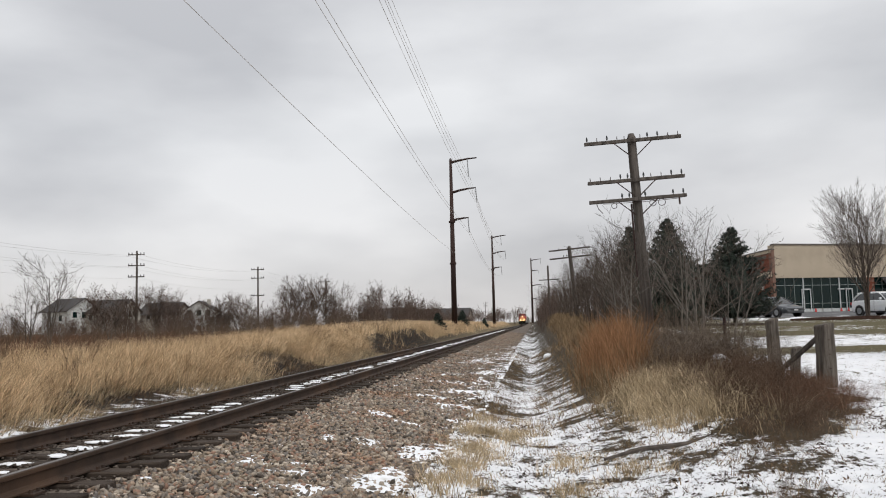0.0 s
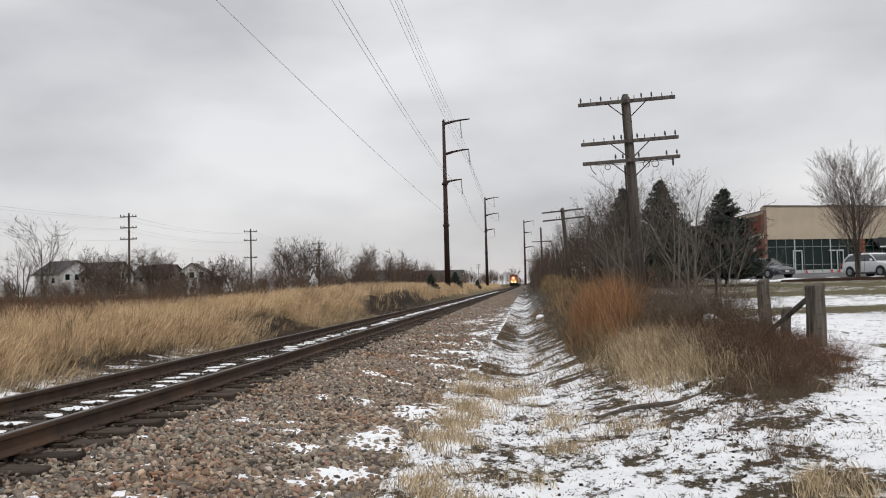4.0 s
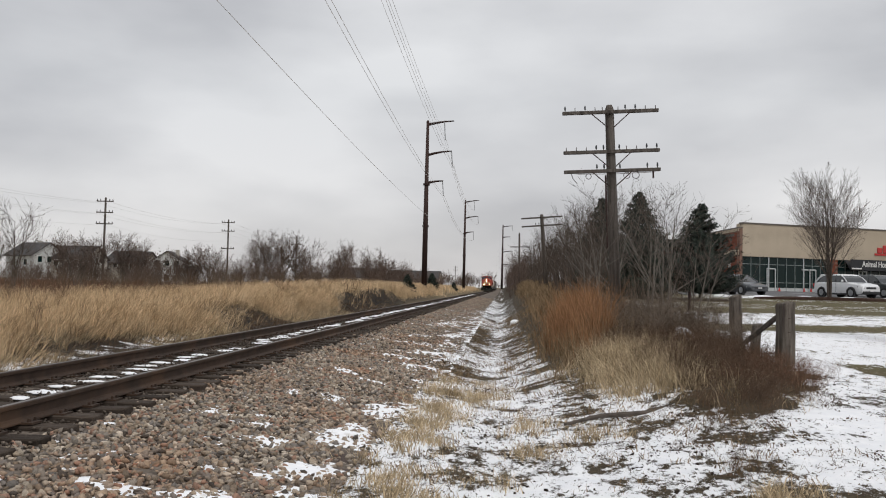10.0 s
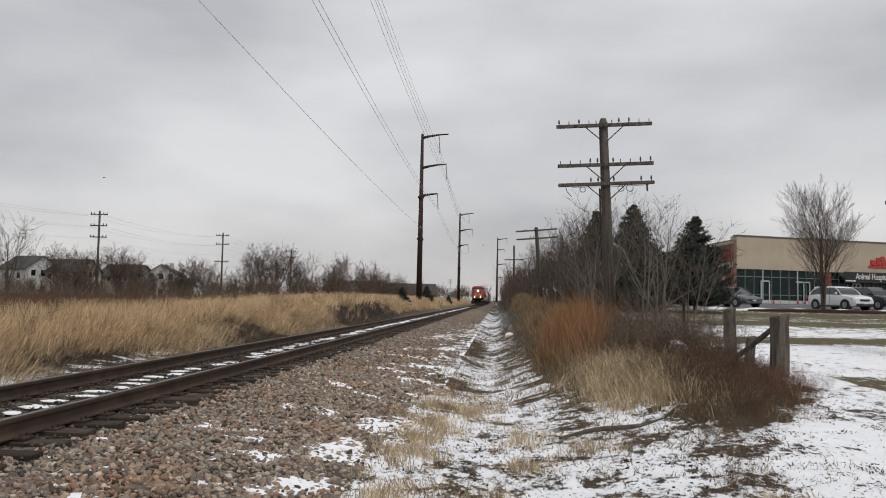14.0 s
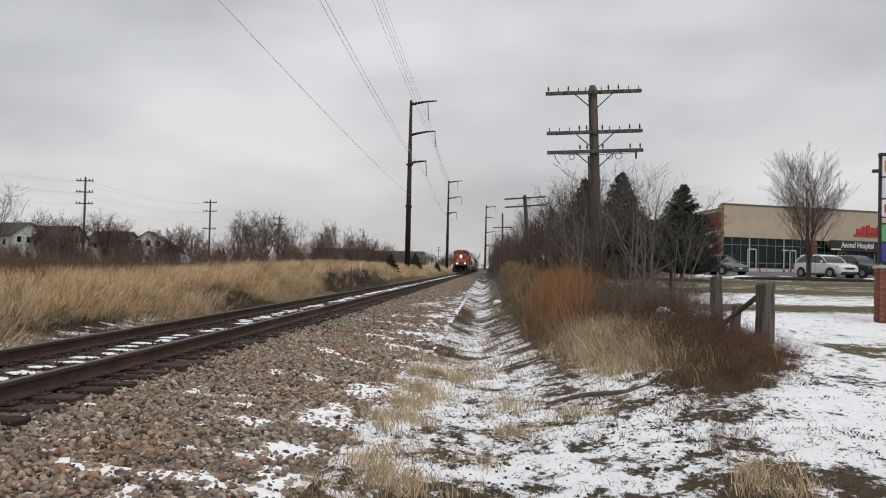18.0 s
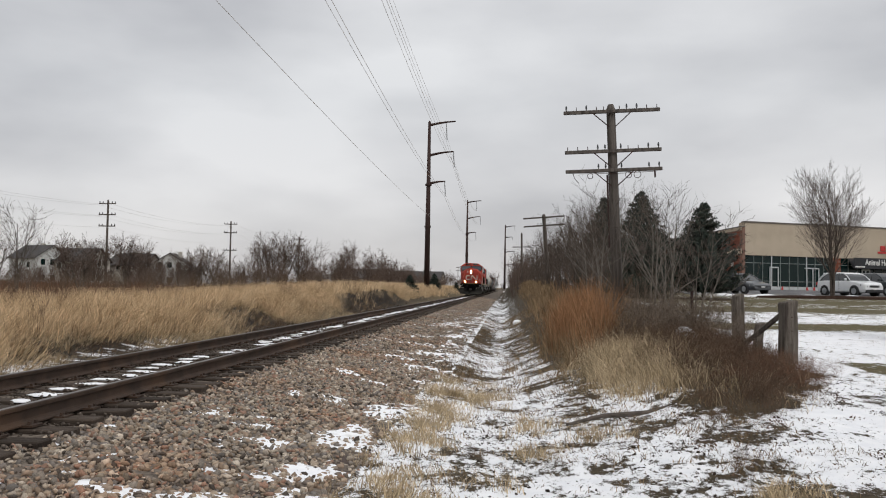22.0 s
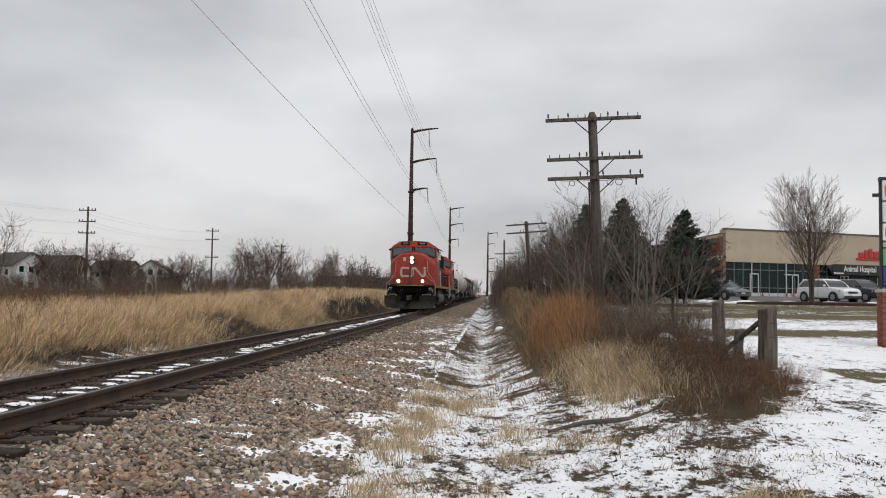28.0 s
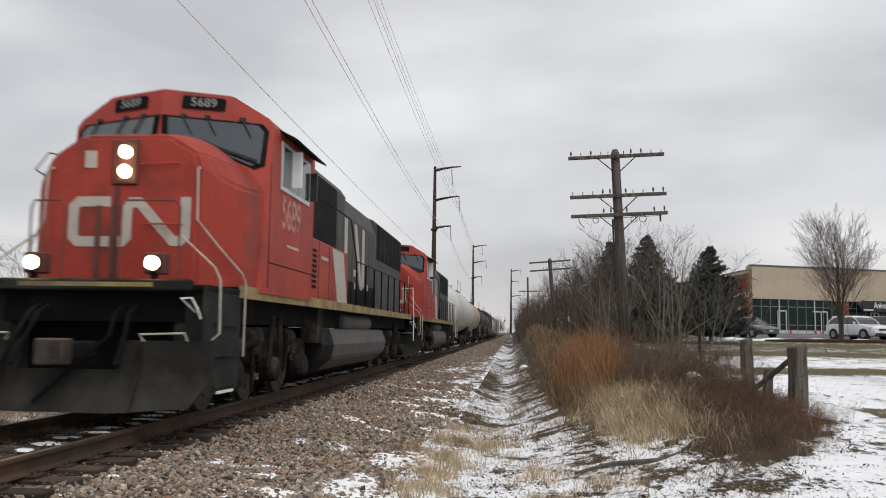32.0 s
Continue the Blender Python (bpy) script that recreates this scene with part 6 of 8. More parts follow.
car("sedan", "blue-grey sedan parked beside a spruce", car_paint("blue-grey car paint", (0.045, 0.052, 0.060)), pose(16.95, 62.0, 1.52, 0, 0, -66))
car("suv", "white compact crossover parked behind the bare tree", car_paint("white car paint", (0.74, 0.75, 0.76)), pose(24.05, 60.5, 1.48, 0, 0, -68))
car("suv", "dark green crossover parked beside the white one", car_paint("dark car paint", (0.015, 0.022, 0.022)), pose(27.2, 62.8, 1.53, 0, 0, -66))


# ---- fence posts, pylon sign ----
def post(name, label, x, y, w, h, lean, m):
    t = thing(name, label, "fence post", "old fence posts", pose(x, y, float(ground_z(x, y)), 0, lean, 12))
    rnd = random.Random(int(x * 100))
    s = Shape()
    rings = []
    for k, z in enumerate((-0.3, 0.1, h * 0.5, h * 0.85, h - 0.03, h)):
        q = w / 2 * (1 if k < 5 else 0.9)
        rings.append([(sx * q + rnd.uniform(-0.012, 0.012), sy * q + rnd.uniform(-0.012, 0.012), z + (0.02 * sx if k > 3 else 0)) for sx, sy in ((-1, -1), (1, -1), (1, 1), (-1, 1))])
    part("timber", s.loft(rings), m, t, bevel=0.015)
    for k in range(3):
        part("wire_staple", Shape().box((-0.02, -w / 2 - 0.012, h * (0.3 + 0.22 * k)), (0.02, -w / 2, h * (0.3 + 0.22 * k) + 0.012)), CORTEN, t)
    return t


P2 = post("fence_post", "thick grey weathered timber fence post", 4.99, 15.2, 0.25, 1.10, 0.5, POSTWOOD)
P1 = post("fence_post", "grey weathered timber fence post among weeds", 4.80, 17.6, 0.20, 1.12, -1.0, POSTWOOD)
post("fence_post", "broken stub of a timber fence post", 4.80, 16.4, 0.15, 0.62, 8.0, POSTWOOD)
tagged(part("brace_timber", Shape().tube([(4.92, 15.36, 1.22), (4.60, 15.8, 0.82), (4.22, 16.3, 0.36)], 0.05, 6), POLEWOOD), "dark diagonal timber brace between the posts", "brace", "old fence posts")
tagged(part("thin_post", Shape().tube([(4.35, 19.8, 0.4), (4.33, 19.8, 1.62)], 0.035, 6), CORTEN), "thin rusty steel fence stake", "fence stake", "old fence posts")
tagged(part("snow_lump", Shape().loft([[(3.58 + r * math.cos(a) * (0.22 + 0.05 * math.sin(3 * a)), 16.6 + r * 0.25 * math.sin(a), 0.78 + h * 0.8 - 0.1 * r * math.cos(a)) for a in np.linspace(0, 5.6, 9)] for r, h in ((1, -0.15), (0.9, 0.03), (0.55, 0.13), (0.1, 0.16))]), SNOW, smooth=True), "small heap of old snow caught in the weeds", "snow")


def pylon_sign():
    x, y = 9.62, 20.9
    t = thing("pylon_sign", "tall shop sign of coloured panels on a red brick base", "sign", at=pose(x, y, float(ground_z(x, y)), 0, 0, -14))
    base = part("brick_base", Shape().box((0, 0, -0.2), (2.6, 0.7, 1.34)), MORTAR, t, "red brick sign base")
    part("base_cap", Shape().box((-0.04, -0.04, 1.34), (2.64, 0.74, 1.42)), CONCRETE, base)
    me = Shape().box((-0.095, -0.012, -0.029), (0.095, 0.012, 0.029)).mesh("brick")
    me.materials.append(BRICK)
    for r in range(20):
        for k in range(6):
            part("brick", me, None, base, at=pose(0.1 + 0.2 * k + (0.1 if r % 2 else 0), -0.008, 0.03 + r * 0.066))
        for k in range(3):
            part("brick", me, None, base, at=pose(-0.008, 0.11 + 0.2 * k + (0.08 if r % 2 else 0), 0.03 + r * 0.066, 0, 0, 90))
    for dx in (0.03, 2.57):
        part("sign_post", Shape().box((dx - 0.03, 0.3, 1.42), (dx + 0.03, 0.36, 4.2)), BLACK, t)
    part("sign_top", Shape().box((0.0, 0.24, 4.12), (2.6, 0.44, 4.20)), BLACK, t)
    for k, (z0, z1, c) in enumerate(((3.62, 4.12, (0.72, 0.70, 0.66)), (3.08, 3.58, (0.62, 0.63, 0.65)), (2.62, 3.04, (0.74, 0.74, 0.73)), (2.46, 2.58, (0.45, 0.38, 0.26)), (2.0, 2.42, (0.10, 0.36, 0.16)), (1.5, 1.96, (0.03, 0.045, 0.22)))):
        p = part("sign_panel", Shape().box((0.066, 0.24, z0), (2.53, 0.44, z1)), material("sign panel paint", tuple(v * 0.94 for v in c), c, 2, 0.4), t, bevel=0.01)
        part("panel_gap", Shape().box((0.07, 0.26, z0 - 0.04), (2.52, 0.42, z0)), BLACK, t)
        if k in (0, 2):
            for q in range(3 if k == 0 else 4):
                part("sign_mark", Shape().box((0.12 + 0.2 * q, 0.23, z0 + 0.1), (0.26 + 0.2 * q, 0.239, z1 - 0.12)), material("orange sign mark", (0.55, 0.13, 0.04), (0.62, 0.17, 0.06), 3, 0.5) if k == 0 else REDSIGN, p)
        if k == 4:
            part("sign_mark", Shape().disc((0.3, 0.238, (z0 + z1) / 2), (0, -1, 0), 0.13, 0.008, 16), material("pale green sign mark", (0.35, 0.5, 0.2), (0.42, 0.56, 0.26), 3, 0.5), p)
    part("flood_lamp", Shape().box((-0.14, 0.3, 3.72), (0.0, 0.4, 3.80)), BLACK, t)


pylon_sign()


# ---- houses across the field ----
SIDING = material("white house siding", (0.48, 0.49, 0.485), (0.58, 0.59, 0.585), 1, 0.7, 0, 0.1, 20)
SIDING2 = material("tan house siding", (0.36, 0.33, 0.29), (0.46, 0.43, 0.38), 1, 0.7, 0, 0.1, 20)
SHINGLE = material("dark roof shingles", (0.045, 0.042, 0.042), (0.10, 0.095, 0.093), 2, 0.9, 0, 0.4, 20)


def house(x, y, turn, w, d, h, wallmat, label):
    t = thing("house", label, "house", "houses across the field", pose(x, y, 0.4, 0, 0, turn))
    walls = part("wall_shell", Shape().prism([(-w / 2, 0), (w / 2, 0), (w / 2, h), (0, h + w * 0.32), (-w / 2, h)], "y", -d / 2, d / 2), wallmat, t)
    for s in (-1, 1):
        part("roof", Shape().loft([[(0, yy, h + w * 0.32 + 0.12), (s * (w / 2 + 0.5), yy, h - 0.2), (s * (w / 2 + 0.5), yy, h - 0.32), (0, yy, h + w * 0.32 - 0.02)] for yy in (-d / 2 - 0.4, d / 2 + 0.4)]), SHINGLE, t)
    part("chimney", Shape().box((w * 0.12, 0.4, h), (w * 0.12 + 0.7, 1.1, h + w * 0.32 + 0.5)), SIDING2, t)
    wing = part("garage", Shape().prism([(-d * 0.42, 0), (0, 0), (0, h * 0.6), (-d * 0.2, h * 0.6 + 1.2), (-d * 0.42, h * 0.6)], "x", w / 2, w / 2 + 2.6), wallmat, t)
    part("garage_roof", Shape().loft([[(xx, -d * 0.46, h * 0.6 - 0.1), (xx, -d * 0.2, h * 0.6 + 1.35), (xx, 0.2, h * 0.6 - 0.1), (xx, -d * 0.2, h * 0.6 + 1.2)] for xx in (w / 2, w / 2 + 2.9)]), SHINGLE, t)
    for face in (-1, 1):
        for zz in (1.0, 3.9):
            if zz + 1.3 > h + 0.8:
                continue
            for k in (-0.28, 0.0, 0.28):
                wd = part("window", Shape().box((k * w - 0.55, face * d / 2 - 0.03, zz), (k * w + 0.55, face * d / 2 + 0.03, zz + 1.3)), WHITE, t)
                part("pane", Shape().box((k * w - 0.46, face * d / 2 - 0.05, zz + 0.09), (k * w + 0.46, face * d / 2 + 0.05, zz + 1.21)), SHOPGLASS, wd)
        for k in (-0.25, 0.2):
            wd = part("window", Shape().box((face * w / 2 - 0.03, k * d - 0.5, 3.4), (face * w / 2 + 0.03, k * d + 0.5, 4.6)), WHITE, t)
            part("pane", Shape().box((face * w / 2 - 0.05, k * d - 0.42, 3.48), (face * w / 2 + 0.05, k * d + 0.42, 4.52)), SHOPGLASS, wd)
    return t


house(-87.3, 150, 66, 7.0, 7.5, 5.4, SIDING, "two-storey white house with a dark shingle roof")
house(-80.6, 152, 84, 7.0, 8.5, 5.0, SIDING2, "tan house with a long dark shingle roof")
house(-73.2, 160, 80, 6.5, 8.0, 4.6, SIDING2, "low tan house behind the shrubs")
house(-66.3, 162, 12, 6.4, 8, 4.8, SIDING, "white gabled house behind bare shrubs")
house(-52.0, 300, 80, 10, 20, 4.0, SIDING2, "long low pale building far over the field")
house(-36.0, 330, 85, 10, 22, 4.0, SIDING2, "long low pale building far over the field")


# ---- plants ----
def perpendicular(d, rnd):
    a = Vector((rnd.gauss(0, 1), rnd.gauss(0, 1), rnd.gauss(0, 1)))
    a -= d * a.dot(d)
    return a.normalized()


def grow(rnd, out, p, d, length, r, level, spec):
    """Adds the segments of a branch and of all that grows on it."""
    n = 5 if level == 0 else 4 if level == 1 else 3
    pts = [p.copy()]
    for i in range(n):
        d = (d + perpendicular(d, rnd) * spec["bend"] * (0.5 if level == 0 else 1) + Vector((0, 0, spec["up"] if level else 0.0))).normalized()
        q = pts[-1] + d * length / n
        r0, r1 = r * (1 - spec["taper"] * i / n), r * (1 - spec["taper"] * (i + 1) / n)
        out.append((pts[-1], q, r0, r1, level))
        pts.append(q)
    if level >= spec["levels"]:
        return
    kids = spec["kids"][level]
    for k in range(kids):
        f = spec["from"][level] + (1 - spec["from"][level]) * (k + rnd.random()) / kids
        i = min(n - 1, int(f * n))
        at = pts[i].lerp(pts[i + 1], f * n - i)
        way = (d * (1 if level else 0) + Vector((0, 0, 1)) * (0 if level else 1)).normalized()
        a = radians(rnd.uniform(*spec["angle"][level]))
        way = (way * math.cos(a) + perpendicular(way, rnd) * math.sin(a)).normalized()
        grow(rnd, out, at, way, length * rnd.uniform(*spec["ratio"][level]) * (1.15 - 0.55 * f), max(spec["thin"], r * (1 - spec["taper"] * f) * rnd.uniform(0.4, 0.62)), level + 1, spec)


def seg_arrays(segs, sides=3):
    p0, p1 = np.array([s[0][:] for s in segs]), np.array([s[1][:] for s in segs])
    r0, r1 = np.array([s[2] for s in segs]), np.array([s[3] for s in segs])
    d = p1 - p0
    d /= np.linalg.norm(d, axis=1)[:, None] + 1e-9
    ref = np.where(np.abs(d[:, 2:3]) < 0.9, np.array([[0, 0, 1.0]]), np.array([[1.0, 0, 0]]))
    u = np.cross(d, ref)
    u /= np.linalg.norm(u, axis=1)[:, None]
    w = np.cross(d, u)
    if sides == 2:  # flat strips for the finest twigs
        turn = rng.uniform(0, 3.1416, len(segs))[:, None]
        e = u * np.cos(turn) + w * np.sin(turn)
        v = np.stack([p0 - e * r0[:, None], p0 + e * r0[:, None], p1 + e * r1[:, None], p1 - e * r1[:, None]], 1)
        return v.reshape(-1, 3), np.arange(len(segs) * 4).reshape(-1, 4)
    rings = []
    for p, r in ((p0, r0), (p1, r1)):
        for k in range(sides):
            a = 2 * math.pi * k / sides
            rings.append(p + (u * math.cos(a) + w * math.sin(a)) * r[:, None])
    v = np.stack(rings, 1)
    n = 2 * sides
    f = np.array([(k, (k + 1) % sides, sides + (k + 1) % sides, sides + k) for k in range(sides)])
    return v.reshape(-1, 3), (f[None] + (np.arange(len(segs)) * n)[:, None, None]).reshape(-1, 4)


def plant_spec(**k):
    base = dict(levels=3, kids=(7, 5, 4), angle=((30, 55), (25, 55), (25, 60)), ratio=((0.45, 0.65), (0.4, 0.65), (0.4, 0.7)), bend=0.13, up=0.05, taper=0.75, thin=0.004)
    base["from"] = (0.3, 0.15, 0.15)
    base.update(k)
    return base


def bare_tree(name, label, category, group, seed, height, r, spec, stems=1, spread=12, bark=None, twig=None, at=None, length=0.72):
    rnd = random.Random(seed)
    segs = []
    for k in range(stems):
        a = radians(rnd.uniform(0, spread if stems > 1 else 4))
        d = Vector((0, 0, 1)) * math.cos(a) + Vector((math.cos(2.4 * k + seed), math.sin(2.4 * k + seed), 0)) * math.sin(a)
        grow(rnd, segs, Vector((rnd.uniform(-0.12, 0.12) * (stems > 1), rnd.uniform(-0.12, 0.12) * (stems > 1), -0.15)), d.normalized(), height * length * rnd.uniform(0.8, 1.05), r * (1 if stems == 1 else 0.75), 0, spec)
    t = thing(name, label, category, group, at)
    v, f = seg_arrays([s for s in segs if s[4] == 0], 8)
    part("trunk", bulk("trunk", v, f, True), bark or BARK, t)
    mid = [s for s in segs if s[4] == 1]
    v, f = seg_arrays(mid, 4)
    part("branchwork", bulk("branchwork", v, f, True), bark or BARK, t)
    v, f = seg_arrays([s for s in segs if s[4] > 1], 2)
    part("crown", bulk("crown", v, f), twig or TWIG, t)
    return t


def replicate(v, f, xs, ys, zs, sizes, turns, tilt=0.0):
    """One mesh of many copies of a small plant."""
    c, s = np.cos(turns), np.sin(turns)
    n = len(xs)
    px = v[None, :, 0] * c[:, None] - v[None, :, 1] * s[:, None]
    py = v[None, :, 0] * s[:, None] + v[None, :, 1] * c[:, None]
    pz = np.repeat(v[None, :, 2], n, 0)
    P = np.stack([px, py, pz], -1) * sizes[:, None, None]
    P[..., 0] += P[..., 2] * tilt
    P += np.stack([xs, ys, zs], -1)[:, None, :]
    F = f[None] + (np.arange(n) * len(v))[:, None, None]
    return P.reshape(-1, 3), F.reshape(-1, f.shape[1])


# ornamental tree before the shops
PEAR = plant_spec(levels=4, kids=(15, 10, 7, 4), angle=((26, 54), (18, 38), (16, 38), (18, 42)), ratio=((0.52, 0.70), (0.42, 0.62), (0.38, 0.6), (0.4, 0.65)), bend=0.05, up=0.10, thin=0.005)
PEAR["from"] = (0.24, 0.18, 0.12, 0.1)
PEAR_TWIG = material("fine grey-brown twigs", (0.085, 0.066, 0.057), (0.185, 0.15, 0.13), 5, 0.9, 0, 0, 30)
bare_tree("bare_tree", "bare vase-shaped ornamental tree in a mulch bed before the shops", "tree", "bare trees", 9, 7.6, 0.12, PEAR, stems=3, spread=7, twig=PEAR_TWIG, at=pose(20.75, 55.0, 1.30), length=0.80)
tagged(part("mulch_bed", Shape().loft([[(21.2 + rx * math.cos(a), 55.4 + 0.8 * math.sin(a), 1.29 + h) for a in np.linspace(0, 6.0, 14)] for rx, h in ((5.2, -0.1), (5.0, 0.12), (3.0, 0.20))]), material("dark mulch", (0.03, 0.018, 0.013), (0.075, 0.045, 0.034), 6, 0.95, 0, 0.8, 30)), "low bed of dark brown mulch round the tree", "mulch bed")

# scrubby trees along the old pole line
SCRUB = plant_spec(levels=3, kids=(8, 5, 3), angle=((28, 62), (24, 52), (25, 55)), ratio=((0.5, 0.8), (0.42, 0.7), (0.4, 0.7)), bend=0.10, up=0.06, thin=0.0065)
SCRUB["from"] = (0.22, 0.15, 0.1)
ROW = plant_spec(levels=3, kids=(9, 6, 4), angle=((22, 48), (20, 50), (25, 60)), ratio=((0.38, 0.62), (0.4, 0.65), (0.4, 0.7)), bend=0.12, up=0.06, thin=0.007)
G_SCRUB = "scrub trees along the pole line"
PALE_BARK = material("pale grey sapling bark", (0.085, 0.074, 0.062), (0.20, 0.178, 0.152), 5, 0.9, 0, 0.4, 40)
PALE_TWIG = material("pale sapling twigs", (0.05, 0.04, 0.034), (0.135, 0.112, 0.094), 5, 0.9, 0, 0, 30)
for k, (x, y, h, r, stems, seed) in enumerate(((2.9, 25.5, 4.2, 0.05, 2, 31), (4.55, 26.2, 4.9, 0.055, 2, 45), (5.6, 28.5, 5.9, 0.06, 3, 52), (6.1, 32.0, 5.4, 0.055, 2, 67), (3.0, 31.0, 4.4, 0.05, 2, 71), (4.4, 33.5, 6.2, 0.06, 3, 83), (5.4, 24.2, 3.4, 0.035, 3, 103))):
    bare_tree("scrub_tree", "bare scrub tree with forking twiggy branches beside the old pole line", "tree", G_SCRUB, seed, h, r, SCRUB, stems, 24, PALE_BARK, PALE_TWIG, at=pose(x, y, float(ground_z(x, y)), 0, 0, 40 * k))

# the far tree row: a few grown forms, repeated
forms = [bare_tree("row_tree", "bare slender tree in the dense row along the track", "tree", "tree row along the track", 200 + k, 7.0 + 0.5 * k, 0.085, ROW, 1 + (k % 2), 10, at=pose(4.2 + 0.7 * k, 44 + 3.1 * k, 1.0)) for k in range(5)]
rnd = random.Random(5)
y = 40.0
while y < 230:
    for q in range(2):
        x = rnd.uniform(3.2, 4.6) if y < 52 else rnd.uniform(3.6, 8.5) if y < 75 else rnd.uniform(1.2 if q else 2.2, 7.0)
        yy = y + rnd.uniform(-1.5, 1.5)
        copy_thing(forms[rnd.randrange(5)], pose(x, yy, float(ground_z(x, yy)) - 0.1, 0, 0, rnd.uniform(0, 360)) @ Matrix.Scale(rnd.uniform(0.62, 0.98) * (0.85 if y < 60 else 1.0), 4))
    y += 3.0 if y < 90 else 4.4

# underbrush: thin upright stalks, one mesh for each stand
BUSH = plant_spec(levels=2, kids=(7, 5), angle=((15, 45), (20, 55)), ratio=((0.5, 0.8), (0.4, 0.7)), bend=0.12, up=0.04, thin=0.0035)


def bush_form(seed, stems, height, r, spec=BUSH, spread=26):
    rnd = random.Random(seed)
    segs = []
    for k in range(stems):
        a = radians(rnd.uniform(3, spread))
        b = rnd.uniform(0, 6.28)
        grow(rnd, segs, Vector((0.12 * math.cos(b), 0.12 * math.sin(b), -0.05)), Vector((math.sin(a) * math.cos(b), math.sin(a) * math.sin(b), math.cos(a))), height * rnd.uniform(0.6, 1.0), r, 0, spec)
    return seg_arrays(segs, 2)


def stand(name, label, mat, forms, xs, ys, sizes, tilt=0.0, category="brush"):
    V, F, base = [], [], 0
    pick = rng.integers(0, len(forms), len(xs))
    for k, (v, f) in enumerate(forms):
        sel = pick == k
        a, b = replicate(v, f, xs[sel], ys[sel], ground_z(xs[sel], ys[sel]), sizes[sel], rng.uniform(0, 6.28, sel.sum()), tilt)
        V.append(a)
        F.append(b + base)
        base += len(a)
    return tagged(part(name, bulk(name, np.concatenate(V), np.concatenate(F)), mat), label, category, kind="stuff")


FINE = plant_spec(levels=2, kids=(5, 3), angle=((15, 45), (20, 55)), ratio=((0.4, 0.7), (0.4, 0.7)), bend=0.14, up=0.04, thin=0.003)
COARSE = plant_spec(levels=2, kids=(7, 6), angle=((15, 45), (20, 55)), ratio=((0.5, 0.75), (0.4, 0.7)), bend=0.12, up=0.05, thin=0.014)
low = [bush_form(300 + k, 6, 1.0, 0.005, FINE) for k in range(4)]
tall = [bush_form(320 + k, 6, 2.0, 0.011, FINE, 16) for k in range(4)]
hedge = [bush_form(340 + k, 6, 3.2, 0.03, COARSE) for k in range(5)]
wood = [bush_form(360 + k, 5, 3.2, 0.05, plant_spec(levels=2, kids=(5, 4), angle=((15, 45), (20, 55)), ratio=((0.5, 0.75), (0.4, 0.7)), bend=0.12, up=0.05, thin=0.035)) for k in range(3)]

fine = [bush_form(380 + k, 9, 1.0, 0.0042, plant_spec(levels=2, kids=(6, 4), angle=((20, 60), (25, 70)), ratio=((0.4, 0.7), (0.4, 0.7)), bend=0.22, up=0.0, thin=0.0022), 48) for k in range(5)]
n = 760
x, y = rng.normal(3.3, 0.85, n), rng.uniform(9.2, 18.8, n)
ok = (mound(x, y) > 0.25) & (x > 2.0)
stand("brown_weeds", "tangle of dead brown weeds on the bank tip round the posts", WEED, fine, x[ok], y[ok], rng.uniform(0.2, 0.52, ok.sum()) * (0.5 + 0.75 * step(9, 15, y[ok])) * (1 - 0.35 * step(3.6, 4.4, x[ok])), 0.08)
n = 260
x, y = rng.normal(4.1, 0.55, n), rng.uniform(11.2, 18.2, n)
ok = mound(x, y) > 0.12
stand("red_brambles", "low reddish brambles at the foot of the posts", REDWEED, fine, x[ok], y[ok], rng.uniform(0.14, 0.38, ok.sum()), 0.1)
n = 90
y = rng.uniform(15.5, 24, n)
stand("grey_stalks", "thin grey dead stalks standing over the weeds", STALK, fine, rng.uniform(2.3, 4.6, n), y, rng.uniform(0.6, 1.15, n), 0.05)
n = 26
y = rng.uniform(19.5, 37, n)
x = rng.uniform(2.7, 0.2 * y + 0.4, n)
stand("bank_brush", "dense bare brush under the old pole line", STALK, tall, x, y, rng.uniform(0.3, 0.95, n))
n = 90
stand("ditch_brush", "grey-brown brush far along the ditch bank", HEDGE_TWIG, tall, rng.uniform(0.9, 2.6, n), 80 + 140 * rng.uniform(0, 1, n), rng.uniform(1.0, 2.1, n))
n = 110
stand("row_brush", "dense bare brush under the tree row", TWIG, tall, rng.uniform(2.4, 5, n), 38 + 150 * rng.uniform(0, 1, n) ** 1.5, rng.uniform(0.9, 1.8, n))
n = 115
hx = rng.uniform(-75, -14, n)
hy = 66 + (hx + 75) * 0.55 + rng.uniform(-8, 34, n)
stand("field_hedge", "brown winter hedge of bare shrubs across the field", HEDGE_TWIG, hedge, hx, hy, rng.uniform(0.6, 1.15, n))
n = 130
hy = 92 + 220 * rng.uniform(0, 1, n) ** 1.6
stand("track_hedge", "brown winter brush beyond the grass bank along the track", HEDGE_TWIG, hedge, rng.uniform(-30, -13.5, n), hy, rng.uniform(0.5, 1.2, n))
n = 190
stand("far_woods", "far grey-brown winter woods on the horizon", HEDGE_TWIG, wood, rng.uniform(-330, 120, n), rng.uniform(360, 560, n), rng.uniform(1.2, 2.4, n))
n = 60
stand("near_field_brush", "dark brush between field grass and houses", HEDGE_TWIG, hedge, rng.uniform(-70, -30, n), rng.uniform(75, 105, n), rng.uniform(0.4, 0.8, n))

